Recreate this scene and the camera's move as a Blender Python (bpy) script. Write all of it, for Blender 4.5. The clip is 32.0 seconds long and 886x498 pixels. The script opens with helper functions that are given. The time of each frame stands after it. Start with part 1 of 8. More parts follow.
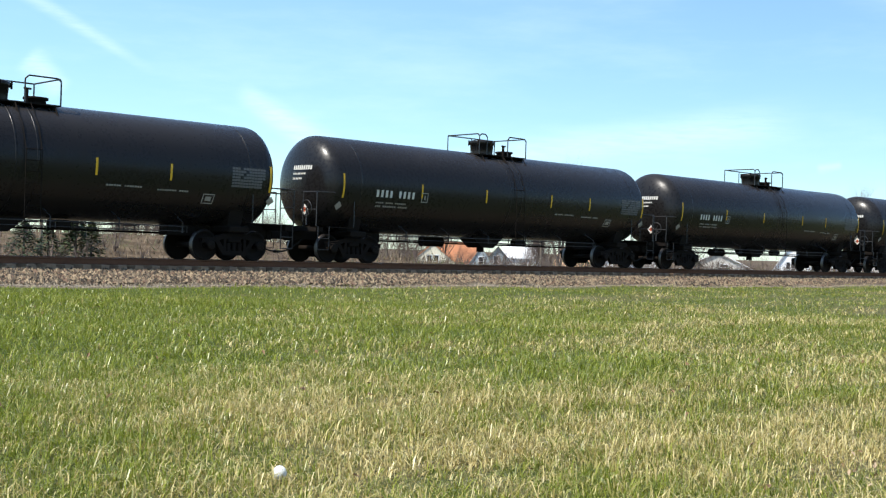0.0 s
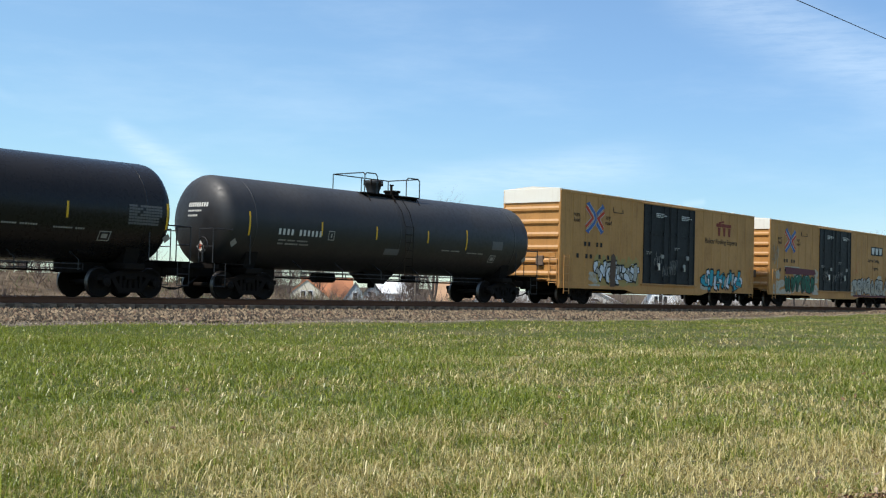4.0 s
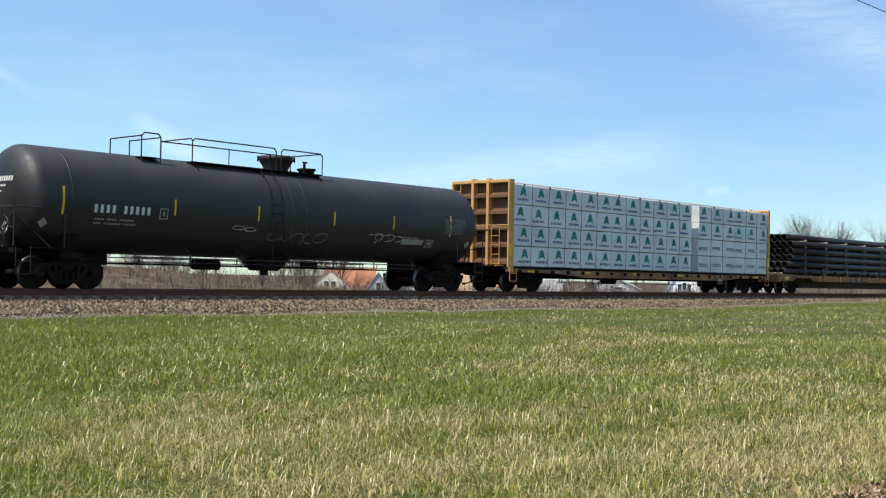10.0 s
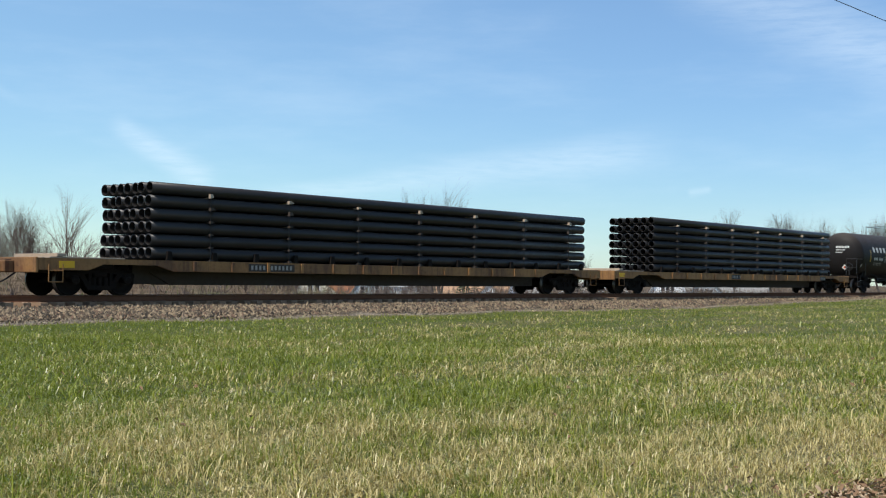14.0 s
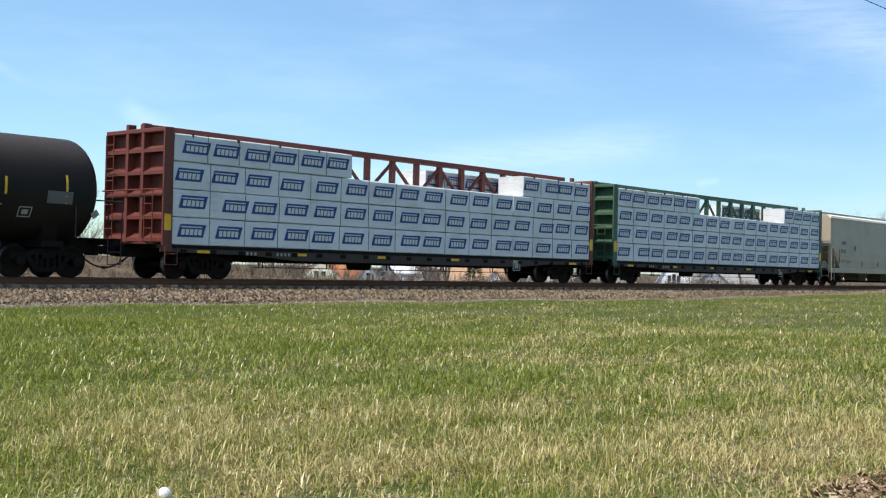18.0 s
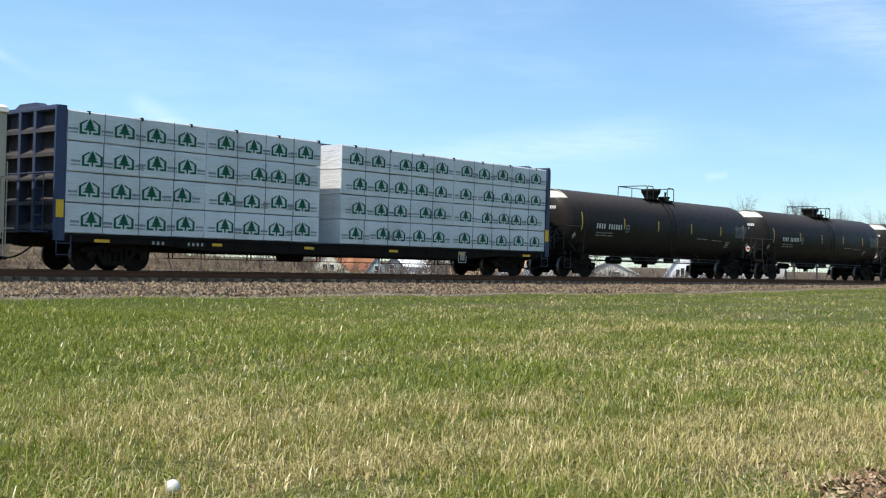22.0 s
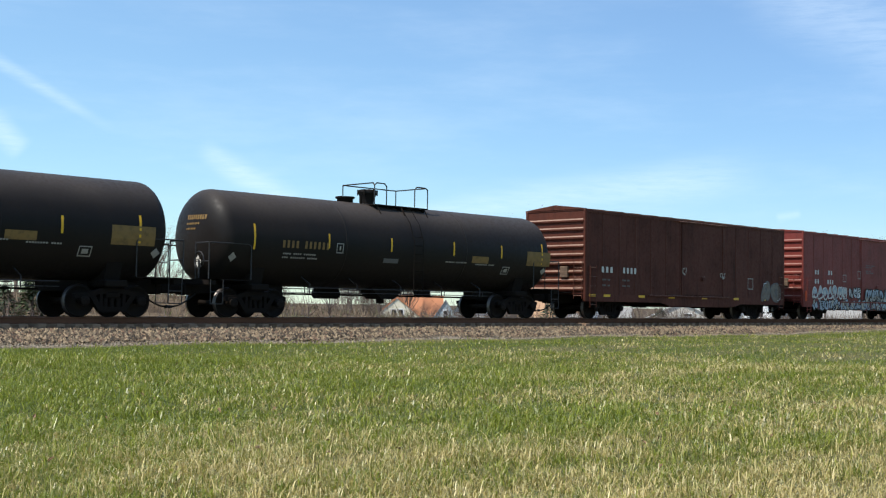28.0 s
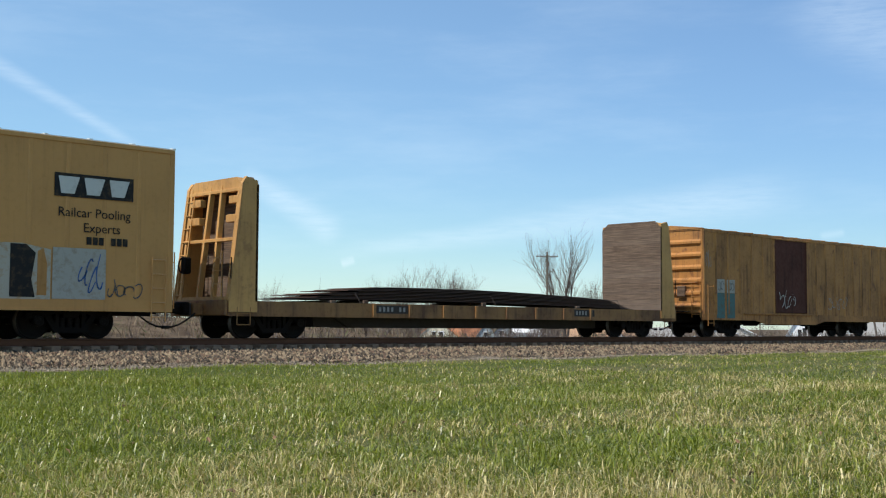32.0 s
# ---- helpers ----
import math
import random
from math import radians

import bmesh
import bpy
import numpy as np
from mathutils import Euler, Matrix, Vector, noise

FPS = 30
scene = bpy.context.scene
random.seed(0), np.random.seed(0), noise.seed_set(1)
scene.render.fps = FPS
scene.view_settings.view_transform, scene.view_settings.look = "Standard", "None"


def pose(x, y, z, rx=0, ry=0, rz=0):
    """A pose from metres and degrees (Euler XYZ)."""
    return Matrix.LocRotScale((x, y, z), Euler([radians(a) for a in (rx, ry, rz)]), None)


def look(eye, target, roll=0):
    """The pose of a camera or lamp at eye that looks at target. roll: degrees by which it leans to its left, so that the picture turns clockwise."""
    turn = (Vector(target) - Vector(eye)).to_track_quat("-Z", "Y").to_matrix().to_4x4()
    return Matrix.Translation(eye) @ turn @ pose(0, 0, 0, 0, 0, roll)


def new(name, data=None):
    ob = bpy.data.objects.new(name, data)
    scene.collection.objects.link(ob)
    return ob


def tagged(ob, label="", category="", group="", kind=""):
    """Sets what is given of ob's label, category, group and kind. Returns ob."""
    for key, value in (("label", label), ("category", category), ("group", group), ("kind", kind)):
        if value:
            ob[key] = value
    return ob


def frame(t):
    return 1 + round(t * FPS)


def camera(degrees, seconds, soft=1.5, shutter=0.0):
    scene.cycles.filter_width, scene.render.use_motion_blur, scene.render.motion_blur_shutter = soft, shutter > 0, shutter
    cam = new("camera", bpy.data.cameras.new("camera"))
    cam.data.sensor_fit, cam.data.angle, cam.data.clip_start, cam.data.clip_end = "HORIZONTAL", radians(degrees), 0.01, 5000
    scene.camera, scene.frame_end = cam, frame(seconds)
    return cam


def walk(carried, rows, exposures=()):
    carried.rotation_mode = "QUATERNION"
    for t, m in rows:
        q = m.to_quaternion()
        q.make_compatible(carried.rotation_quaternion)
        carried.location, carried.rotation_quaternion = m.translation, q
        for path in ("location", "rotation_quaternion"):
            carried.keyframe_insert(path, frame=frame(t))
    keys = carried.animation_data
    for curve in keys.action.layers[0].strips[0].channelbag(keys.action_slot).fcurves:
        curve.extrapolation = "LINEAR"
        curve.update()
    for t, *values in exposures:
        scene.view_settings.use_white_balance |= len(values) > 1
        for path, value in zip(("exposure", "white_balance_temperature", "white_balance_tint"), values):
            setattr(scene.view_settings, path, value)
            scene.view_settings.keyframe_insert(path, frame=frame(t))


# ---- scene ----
cam = camera(41.0, 32.0, soft=1.2)
PATH = [
    (0.0, pose(0.00, 0.00, 1.20, 90.05, -1.79, -43.93)),
    (0.5, pose(0.00, 0.00, 1.20, 90.65, -2.02, -45.42)),
    (1.0, pose(0.00, 0.00, 1.20, 91.39, -1.68, -46.74)),
    (1.5, pose(0.00, 0.00, 1.20, 92.12, -1.18, -47.99)),
    (2.0, pose(0.00, 0.00, 1.20, 92.57, -1.19, -48.85)),
    (2.5, pose(0.00, 0.00, 1.20, 92.66, -1.33, -49.44)),
    (3.0, pose(0.00, 0.00, 1.20, 92.43, -1.50, -49.71)),
    (3.5, pose(0.00, 0.00, 1.20, 92.01, -1.69, -49.94)),
    (5.5, pose(0.00, 0.00, 1.20, 91.71, -0.93, -49.82)),
    (6.0, pose(0.00, 0.00, 1.20, 91.88, -0.87, -49.68)),
    (6.5, pose(0.00, 0.00, 1.20, 91.98, -0.86, -49.48)),
    (7.0, pose(0.00, 0.00, 1.20, 91.91, -0.95, -49.22)),
    (7.5, pose(0.00, 0.00, 1.20, 91.79, -0.92, -49.03)),
    (8.0, pose(0.00, 0.00, 1.20, 91.65, -0.92, -48.87)),
    (8.5, pose(0.00, 0.00, 1.20, 91.59, -0.88, -48.75)),
    (9.0, pose(0.00, 0.00, 1.20, 91.53, -0.99, -48.78)),
    (9.5, pose(0.00, 0.00, 1.20, 91.46, -0.90, -48.76)),
    (10.0, pose(0.00, 0.00, 1.20, 91.40, -1.10, -48.89)),
    (10.5, pose(0.00, 0.00, 1.20, 91.51, -1.04, -48.97)),
    (11.0, pose(0.00, 0.00, 1.20, 91.57, -1.01, -49.11)),
    (11.5, pose(0.00, 0.00, 1.20, 91.59, -1.01, -49.19)),
    (12.0, pose(0.00, 0.00, 1.20, 91.57, -0.91, -49.28)),
    (12.5, pose(0.00, 0.00, 1.20, 91.60, -0.56, -49.32)),
    (13.0, pose(0.00, 0.00, 1.20, 91.77, -0.58, -49.49)),
    (13.5, pose(0.00, 0.00, 1.20, 91.76, -0.71, -49.61)),
    (14.0, pose(0.00, 0.00, 1.20, 91.55, -0.55, -49.67)),
    (14.5, pose(0.00, 0.00, 1.20, 91.33, -0.31, -49.74)),
    (16.5, pose(0.00, 0.00, 1.20, 90.76, -0.63, -49.82)),
    (17.0, pose(0.00, 0.00, 1.20, 90.76, -0.86, -49.90)),
    (17.5, pose(0.00, 0.00, 1.20, 90.83, -1.19, -49.71)),
    (18.0, pose(0.00, 0.00, 1.20, 90.94, -1.34, -49.37)),
    (18.5, pose(0.00, 0.00, 1.20, 91.03, -1.39, -48.95)),
    (19.0, pose(0.00, 0.00, 1.20, 91.23, -1.23, -48.65)),
    (19.5, pose(0.00, 0.00, 1.20, 91.40, -1.12, -48.55)),
    (20.0, pose(0.00, 0.00, 1.20, 91.57, -1.25, -48.57)),
    (20.5, pose(0.00, 0.00, 1.20, 91.60, -1.32, -48.68)),
    (21.0, pose(0.00, 0.00, 1.20, 91.47, -1.36, -48.78)),
    (21.5, pose(0.00, 0.00, 1.20, 91.06, -1.66, -48.84)),
    (22.0, pose(0.00, 0.00, 1.20, 90.62, -1.49, -48.97)),
    (22.5, pose(0.00, 0.00, 1.20, 90.24, -1.44, -49.05)),
    (23.0, pose(0.00, 0.00, 1.20, 90.14, -1.30, -49.18)),
    (23.5, pose(0.00, 0.00, 1.20, 90.37, -1.22, -49.38)),
    (24.0, pose(0.00, 0.00, 1.20, 90.60, -1.66, -49.81)),
    (24.5, pose(0.00, 0.00, 1.20, 90.77, -1.83, -50.19)),
    (25.0, pose(0.00, 0.00, 1.20, 90.99, -1.67, -50.50)),
    (25.5, pose(0.00, 0.00, 1.20, 91.08, -1.69, -50.71)),
    (27.5, pose(0.03, 0.02, 1.20, 92.08, -1.34, -47.28)),
    (28.0, pose(0.28, 0.24, 1.16, 92.70, -0.82, -45.64)),
    (28.5, pose(1.46, 1.30, 1.03, 93.41, -0.67, -43.94)),
    (29.0, pose(1.64, 1.52, 1.02, 93.61, -0.64, -42.56)),
    (29.5, pose(1.79, 1.72, 1.03, 93.85, -0.64, -42.06)),
    (30.0, pose(1.81, 1.72, 1.04, 94.02, -0.54, -42.24)),
    (30.5, pose(1.83, 1.72, 1.04, 94.12, -0.37, -42.49)),
    (31.0, pose(1.84, 1.69, 1.04, 94.09, -0.26, -42.89)),
    (31.5, pose(1.84, 1.67, 1.03, 93.99, -0.32, -43.35)),
    (32.0, pose(1.84, 1.64, 1.02, 93.79, -0.29, -43.65)),
]
walk(cam, PATH, exposures=[(0.0, 0.32), (0.5, 0.22), (1.0, 0.10), (2.0, -0.08), (3.5, -0.10), (6.0, 0.0), (10.0, -0.04), (12.0, -0.10), (13.0, -0.18), (14.5, -0.18), (17.0, 0.0), (23.0, 0.06), (25.0, 0.0), (27.0, 0.0), (29.0, 0.06), (30.0, 0.14), (31.0, 0.08), (32.0, -0.18)])

# ---- world and light ----
SUN = Vector((-0.55, 0.02, 0.83)).normalized()
world = bpy.data.worlds.new("sky")
scene.world = world
world.use_nodes = True


class Nodes:
    """Short hand for node trees."""

    def __init__(self, tree):
        self.t = tree

    def add(self, kind, ins=None, **props):
        n = self.t.nodes.new(kind)
        for k, v in props.items():
            setattr(n, k, v)
        for k, v in (ins or {}).items():
            s = n.inputs[k]
            if isinstance(v, bpy.types.NodeSocket):
                self.t.links.new(v, s)
            elif isinstance(v, bpy.types.Node):
                self.t.links.new(v.outputs[0], s)
            else:
                s.default_value = v
        return n

    def math(self, op, a, b=0.0, clamp=False):
        return self.add("ShaderNodeMath", {0: a, 1: b}, operation=op, use_clamp=clamp).outputs[0]

    def ramp(self, v, a, b, lo=0.0, hi=1.0):
        return self.add("ShaderNodeMapRange", {0: v, 1: a, 2: b, 3: lo, 4: hi}, interpolation_type="SMOOTHSTEP").outputs[0]

    def mix(self, f, a, b, mode="MIX"):
        n = self.t.nodes.new("ShaderNodeMix")
        n.data_type, n.blend_type = "RGBA", mode
        for s, v in ((n.inputs[0], f), (n.inputs[6], a), (n.inputs[7], b)):
            if isinstance(v, bpy.types.NodeSocket):
                self.t.links.new(v, s)
            elif not isinstance(v, tuple):
                s.default_value = v
            else:
                s.default_value = (*v[:3], 1)
        return n.outputs[2]

    def noise(self, vec, scale, detail=3.0, rough=0.55, w=None):
        ins = {"Vector": vec, "Scale": scale, "Detail": detail, "Roughness": rough}
        if w is not None:
            ins["W"] = w
        return self.add("ShaderNodeTexNoise", ins, noise_dimensions="4D" if w is not None else "3D").outputs[0]

    def scaled(self, vec, s):
        return self.add("ShaderNodeVectorMath", {0: vec, 1: s}, operation="MULTIPLY").outputs[0]


def sky():
    n = Nodes(world.node_tree)
    world.node_tree.nodes.clear()
    tex = n.add("ShaderNodeTexSky", sky_type="NISHITA", sun_disc=False, sun_elevation=math.asin(SUN.z),
                sun_rotation=math.atan2(SUN.x, SUN.y), air_density=1.0, dust_density=0.15, ozone_density=1.3)
    d = n.add("ShaderNodeTexCoord").outputs["Generated"]
    sx = n.add("ShaderNodeSeparateXYZ", {0: d})
    az = n.math("ARCTAN2", sx.outputs[0], sx.outputs[1])
    hor = n.math("SQRT", n.math("ADD", n.math("MULTIPLY", sx.outputs[0], sx.outputs[0]), n.math("MULTIPLY", sx.outputs[1], sx.outputs[1])))
    el = n.math("DIVIDE", sx.outputs[2], hor)

    def streak(a0, e0, a1, e1, w0, w1, power):
        """A soft trail between two bearings (degrees) and slopes."""
        a0, a1 = radians(a0), radians(a1)
        dx, dy = a1 - a0, e1 - e0
        ln = math.hypot(dx, dy)
        u = n.math("ADD", n.math("MULTIPLY", n.math("SUBTRACT", az, a0), dx / ln ** 2), n.math("MULTIPLY", n.math("SUBTRACT", el, e0), dy / ln ** 2))
        v = n.math("ABSOLUTE", n.math("ADD", n.math("MULTIPLY", n.math("SUBTRACT", az, a0), -dy / ln), n.math("MULTIPLY", n.math("SUBTRACT", el, e0), dx / ln)))
        wid = n.ramp(u, 0.0, 1.0, w0, w1)
        across = n.ramp(n.math("DIVIDE", v, wid), 0.0, 1.0, 1.0, 0.0)
        along = n.math("MULTIPLY", n.ramp(u, -0.15, 0.1), n.ramp(u, 0.85, 1.1, 1.0, 0.0))
        return n.math("MULTIPLY", n.math("MULTIPLY", across, along), power)

    comb = n.add("ShaderNodeCombineXYZ", {0: n.math("MULTIPLY", az, 1.0), 1: n.math("MULTIPLY", el, 4.5), 2: 0.3}).outputs[0]
    wisp = n.noise(comb, 5.5, 6.0, 0.62)
    fine = n.noise(n.scaled(comb, (1.0, 1.6, 1.0)), 30.0, 5.0, 0.65)
    soft = n.ramp(wisp, 0.40, 0.85, 0.0, 0.16)
    trails = n.math("ADD", streak(17.0, 0.262, 29.1, 0.147, 0.015, 0.007, 0.20), streak(34.3, 0.124, 38.5, 0.078, 0.014, 0.020, 0.27))
    trails = n.math("ADD", trails, streak(40.0, 0.066, 60.0, 0.112, 0.012, 0.03, 0.22))
    trails = n.math("ADD", trails, streak(61.4, 0.0745, 62.4, 0.078, 0.006, 0.005, 0.16))
    trails = n.math("ADD", trails, streak(38.75, 0.0535, 39.35, 0.0565, 0.006, 0.005, 0.34))
    trails = n.math("ADD", trails, streak(61.5, 0.262, 75.0, 0.14, 0.05, 0.04, 0.22))
    trails = n.math("ADD", trails, streak(24.4, 0.142, 25.9, 0.118, 0.018, 0.014, 0.28))
    f = n.math("ADD", n.math("MULTIPLY", trails, n.ramp(fine, 0.25, 0.65, 0.45, 1.0)), n.math("MULTIPLY", soft, n.ramp(el, 0.0, 0.5, 0.9, 0.5)), clamp=True)
    clear = n.mix(1.0, tex.outputs[0], (0.87, 1.0, 1.07), "MULTIPLY")
    low = n.add("ShaderNodeCombineColor", {0: n.ramp(el, 0.0, 0.42, 0.64, 1.0), 1: n.ramp(el, 0.0, 0.40, 0.73, 1.0), 2: n.ramp(el, 0.0, 0.36, 0.82, 1.0)})
    clear = n.mix(1.0, clear, low.outputs[0], "MULTIPLY")
    # the half of the sky that lies towards the sun is a little lighter
    side = n.add("ShaderNodeCombineColor", {0: n.ramp(az, 0.3, 1.25, 1.16, 0.88), 1: n.ramp(az, 0.3, 1.25, 1.13, 0.875), 2: n.ramp(az, 0.3, 1.25, 1.06, 0.90)})
    clear = n.mix(1.0, clear, side.outputs[0], "MULTIPLY")
    cloudy = n.mix(f, clear, (6.4, 7.4, 8.2))
    bg = n.add("ShaderNodeBackground", {0: cloudy, 1: 0.170})
    out = n.add("ShaderNodeOutputWorld", {0: bg.outputs[0]})


sky()
sun_data = bpy.data.lights.new("sun", "SUN")
sun_data.energy, sun_data.angle, sun_data.color = 5.0, radians(0.6), (1.0, 0.95, 0.87)
sun = new("sun", sun_data)
sun.matrix_basis = look((0, 0, 60), tuple(Vector((0, 0, 60)) - SUN))

# ---- the plan: x runs along the track, y away from the viewer, z up from the lawn ----
D, ZR = 31.504, 0.672          # centre line of the track; top of the rail


def travelled(t):
    """Metres that the train has rolled since the start."""
    return 18.65 * t + 0.0075 * t * t


# ---- materials ----
MATS = {}


def material(name):
    m = bpy.data.materials.new(name)
    m.use_nodes = True
    n = Nodes(m.node_tree)
    b = m.node_tree.nodes["Principled BSDF"]
    MATS[name] = m
    return m, n, b


def surface(name, col, rough=0.55, metal=0.0, grime=(0.05, 0.04, 0.03), amount=0.35, streaks=0.3, bump=0.15, scale=1.0, spec=0.5,
            dust_and_light=None, dust_light_amount=0.0, coat=0.0, rust=0.0):
    """Painted or bare surface with stains at two scales, vertical streaks, dust and painted top light on what faces up,
    and fine relief.
    """
    m, n, b = material(name)
    tc = n.add("ShaderNodeTexCoord").outputs["Object"]
    rnd = n.math("MULTIPLY", n.add("ShaderNodeObjectInfo").outputs["Random"], 20.0)
    big = n.noise(tc, 0.55 * scale, 5.0, 0.6, rnd)
    small = n.noise(tc, 9.0 * scale, 4.0, 0.6, rnd)
    run = n.noise(n.scaled(tc, (5.0 * scale, 5.0 * scale, 0.35 * scale)), 1.0, 4.0, 0.65, rnd)
    f = n.math("MULTIPLY", n.ramp(big, 0.35, 0.75), amount)
    f = n.math("ADD", f, n.math("MULTIPLY", n.ramp(run, 0.48, 0.78), streaks))
    f = n.math("ADD", f, n.math("MULTIPLY", n.ramp(small, 0.5, 0.8), amount * 0.5), clamp=True)
    c = n.mix(n.ramp(big, 0.3, 0.7, 0.0, 0.35), col, tuple(min(1, v * 1.22) for v in col))
    c = n.mix(f, c, grime)
    if rust:
        c = n.mix(n.math("MULTIPLY", n.ramp(n.noise(tc, 2.3 * scale, 6.0, 0.7, rnd), 0.56, 0.66), rust), c, (0.16, 0.06, 0.025))
    if dust_and_light:
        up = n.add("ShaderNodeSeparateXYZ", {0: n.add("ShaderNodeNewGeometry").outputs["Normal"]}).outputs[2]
        df = n.math("MULTIPLY", n.math("MULTIPLY", n.ramp(up, 0.25, 0.95), n.ramp(big, 0.2, 0.7, 0.6, 1.0)), dust_light_amount)
        c = n.mix(df, c, dust_and_light)
    b.inputs["Base Color"].default_value = (*col, 1)
    n.t.links.new(c, b.inputs["Base Color"])
    n.t.links.new(n.math("ADD", n.math("MULTIPLY", f, 0.25), n.ramp(small, 0.3, 0.8, rough - 0.08, rough + 0.1), clamp=True), b.inputs["Roughness"])
    b.inputs["Metallic"].default_value = metal
    b.inputs["Specular IOR Level"].default_value = spec
    b.inputs["Coat Weight"].default_value = coat
    if bump:
        bp = n.add("ShaderNodeBump", {"Strength": bump, "Distance": 0.02, "Height": n.math("ADD", small, n.math("MULTIPLY", big, 1.5))})
        n.t.links.new(bp.outputs[0], b.inputs["Normal"])
    return m


def flat(name, col, rough=0.6, wear=0.25, worn=(0.12, 0.1, 0.08)):
    """Lettering, decals and small fittings."""
    m, n, b = material(name)
    tc = n.add("ShaderNodeTexCoord").outputs["Object"]
    f = n.math("MULTIPLY", n.ramp(n.noise(tc, 6.0, 4.0, 0.65), 0.45, 0.75), wear)
    n.t.links.new(n.mix(f, col, worn), b.inputs["Base Color"])
    b.inputs["Roughness"].default_value = rough
    b.inputs["Specular IOR Level"].default_value = 0.2
    return m


# the tanks' paler tops are part dust, part sky sheen painted into the colour
tank_black = surface("tank_black", (0.011, 0.0102, 0.0100), 0.29, amount=0.3, streaks=0.25, grime=(0.017, 0.012, 0.009), bump=0.035, spec=0.24, dust_and_light=(0.040, 0.036, 0.034), dust_light_amount=0.6)
tank_dull = surface("tank_dull", (0.0135, 0.0112, 0.0100), 0.50, amount=0.45, streaks=0.35, grime=(0.024, 0.018, 0.014), bump=0.05, spec=0.14, dust_and_light=(0.095, 0.078, 0.066), dust_light_amount=0.65)
tank_brown = surface("tank_brown", (0.046, 0.026, 0.016), 0.6, amount=0.5, streaks=0.45, grime=(0.07, 0.036, 0.02), bump=0.06, spec=0.35, dust_and_light=(0.125, 0.064, 0.040), dust_light_amount=0.85)
tank_grey = surface("tank_grey", (0.014, 0.0135, 0.014), 0.48, amount=0.4, streaks=0.3, grime=(0.04, 0.033, 0.027), bump=0.05, spec=0.45, dust_and_light=(0.10, 0.095, 0.09), dust_light_amount=0.5)
under_black = surface("under_black", (0.013, 0.0105, 0.009), 0.8, amount=0.5, streaks=0.2, grime=(0.020, 0.015, 0.011), bump=0.25, spec=0.06)
truck_steel = surface("truck_steel", (0.011, 0.009, 0.0078), 0.8, amount=0.5, streaks=0.2, grime=(0.022, 0.015, 0.011), bump=0.3, spec=0.06)
wheel_steel = surface("wheel_steel", (0.014, 0.011, 0.009), 0.65, 0.1, amount=0.5, grime=(0.026, 0.018, 0.013), bump=0.2, spec=0.08)
tread_steel = surface("tread_steel", (0.14, 0.125, 0.115), 0.42, 1.0, amount=0.3, grime=(0.07, 0.055, 0.045), bump=0.05)
pipe_rail = surface("pipe_rail", (0.016, 0.016, 0.017), 0.5, amount=0.3, bump=0.0)
clean_yellow = surface("boxcar_yellow", (0.60, 0.290, 0.080), 0.6, amount=0.35, streaks=0.3, grime=(0.32, 0.155, 0.05), bump=0.12, dust_and_light=(0.7, 0.6, 0.45), dust_light_amount=0.5)
grimy_yellow = surface("grimy_yellow", (0.52, 0.245, 0.062), 0.62, amount=0.5, streaks=0.4, grime=(0.25, 0.115, 0.035), bump=0.12, dust_and_light=(0.6, 0.5, 0.36), dust_light_amount=0.5, rust=0.15)
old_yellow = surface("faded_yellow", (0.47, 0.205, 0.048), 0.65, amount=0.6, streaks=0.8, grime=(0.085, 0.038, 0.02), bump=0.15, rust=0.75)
flat_yellow = surface("flatcar_yellow", (0.31, 0.150, 0.045), 0.7, amount=1.0, streaks=0.9, grime=(0.125, 0.062, 0.032), bump=0.15, rust=0.7)
beam_yellow = surface("bulkhead_yellow", (0.62, 0.33, 0.095), 0.6, amount=0.5, streaks=0.5, grime=(0.22, 0.10, 0.04), bump=0.12, rust=0.35)
door_black = surface("door_black", (0.007, 0.007, 0.0075), 0.55, amount=0.4, streaks=0.4, grime=(0.022, 0.018, 0.014), bump=0.12, spec=0.25)
roof_pale = surface("roof_pale", (0.80, 0.75, 0.64), 0.55, amount=0.3, grime=(0.55, 0.46, 0.34), bump=0.1)
box_red = surface("boxcar_red", (0.200, 0.023, 0.013), 0.6, amount=0.45, streaks=0.5, grime=(0.06, 0.02, 0.014), bump=0.15, dust_and_light=(0.36, 0.22, 0.17), dust_light_amount=0.7)
box_brown = surface("boxcar_brown", (0.092, 0.0215, 0.0095), 0.68, amount=0.6, streaks=0.6, grime=(0.038, 0.013, 0.008), bump=0.15, spec=0.3, dust_and_light=(0.40, 0.27, 0.20), dust_light_amount=0.85)
# rusty bulkhead panel, its colour darkened to stand for shade in the recesses
rust_recess_shade = surface("rusty_shaded_panel", (0.16, 0.075, 0.032), 0.75, amount=0.7, streaks=0.6, grime=(0.055, 0.026, 0.015), bump=0.2, rust=0.8)
grey_panel = surface("grimy_panel", (0.060, 0.053, 0.052), 0.75, amount=0.6, streaks=0.5, grime=(0.035, 0.027, 0.024), bump=0.2, rust=0.3)
beam_red = surface("beam_red", (0.145, 0.030, 0.017), 0.6, amount=0.5, streaks=0.4, grime=(0.09, 0.03, 0.02), bump=0.15)
beam_green = surface("beam_green", (0.045, 0.105, 0.055), 0.6, amount=0.5, streaks=0.5, grime=(0.04, 0.05, 0.035), bump=0.15)
beam_blue = surface("beam_blue", (0.030, 0.045, 0.10), 0.6, amount=0.5, streaks=0.5, grime=(0.04, 0.04, 0.05), bump=0.15)
deck_dark = surface("deck_dark", (0.035, 0.026, 0.020), 0.75, amount=0.6, streaks=0.4, grime=(0.06, 0.04, 0.028), bump=0.25)
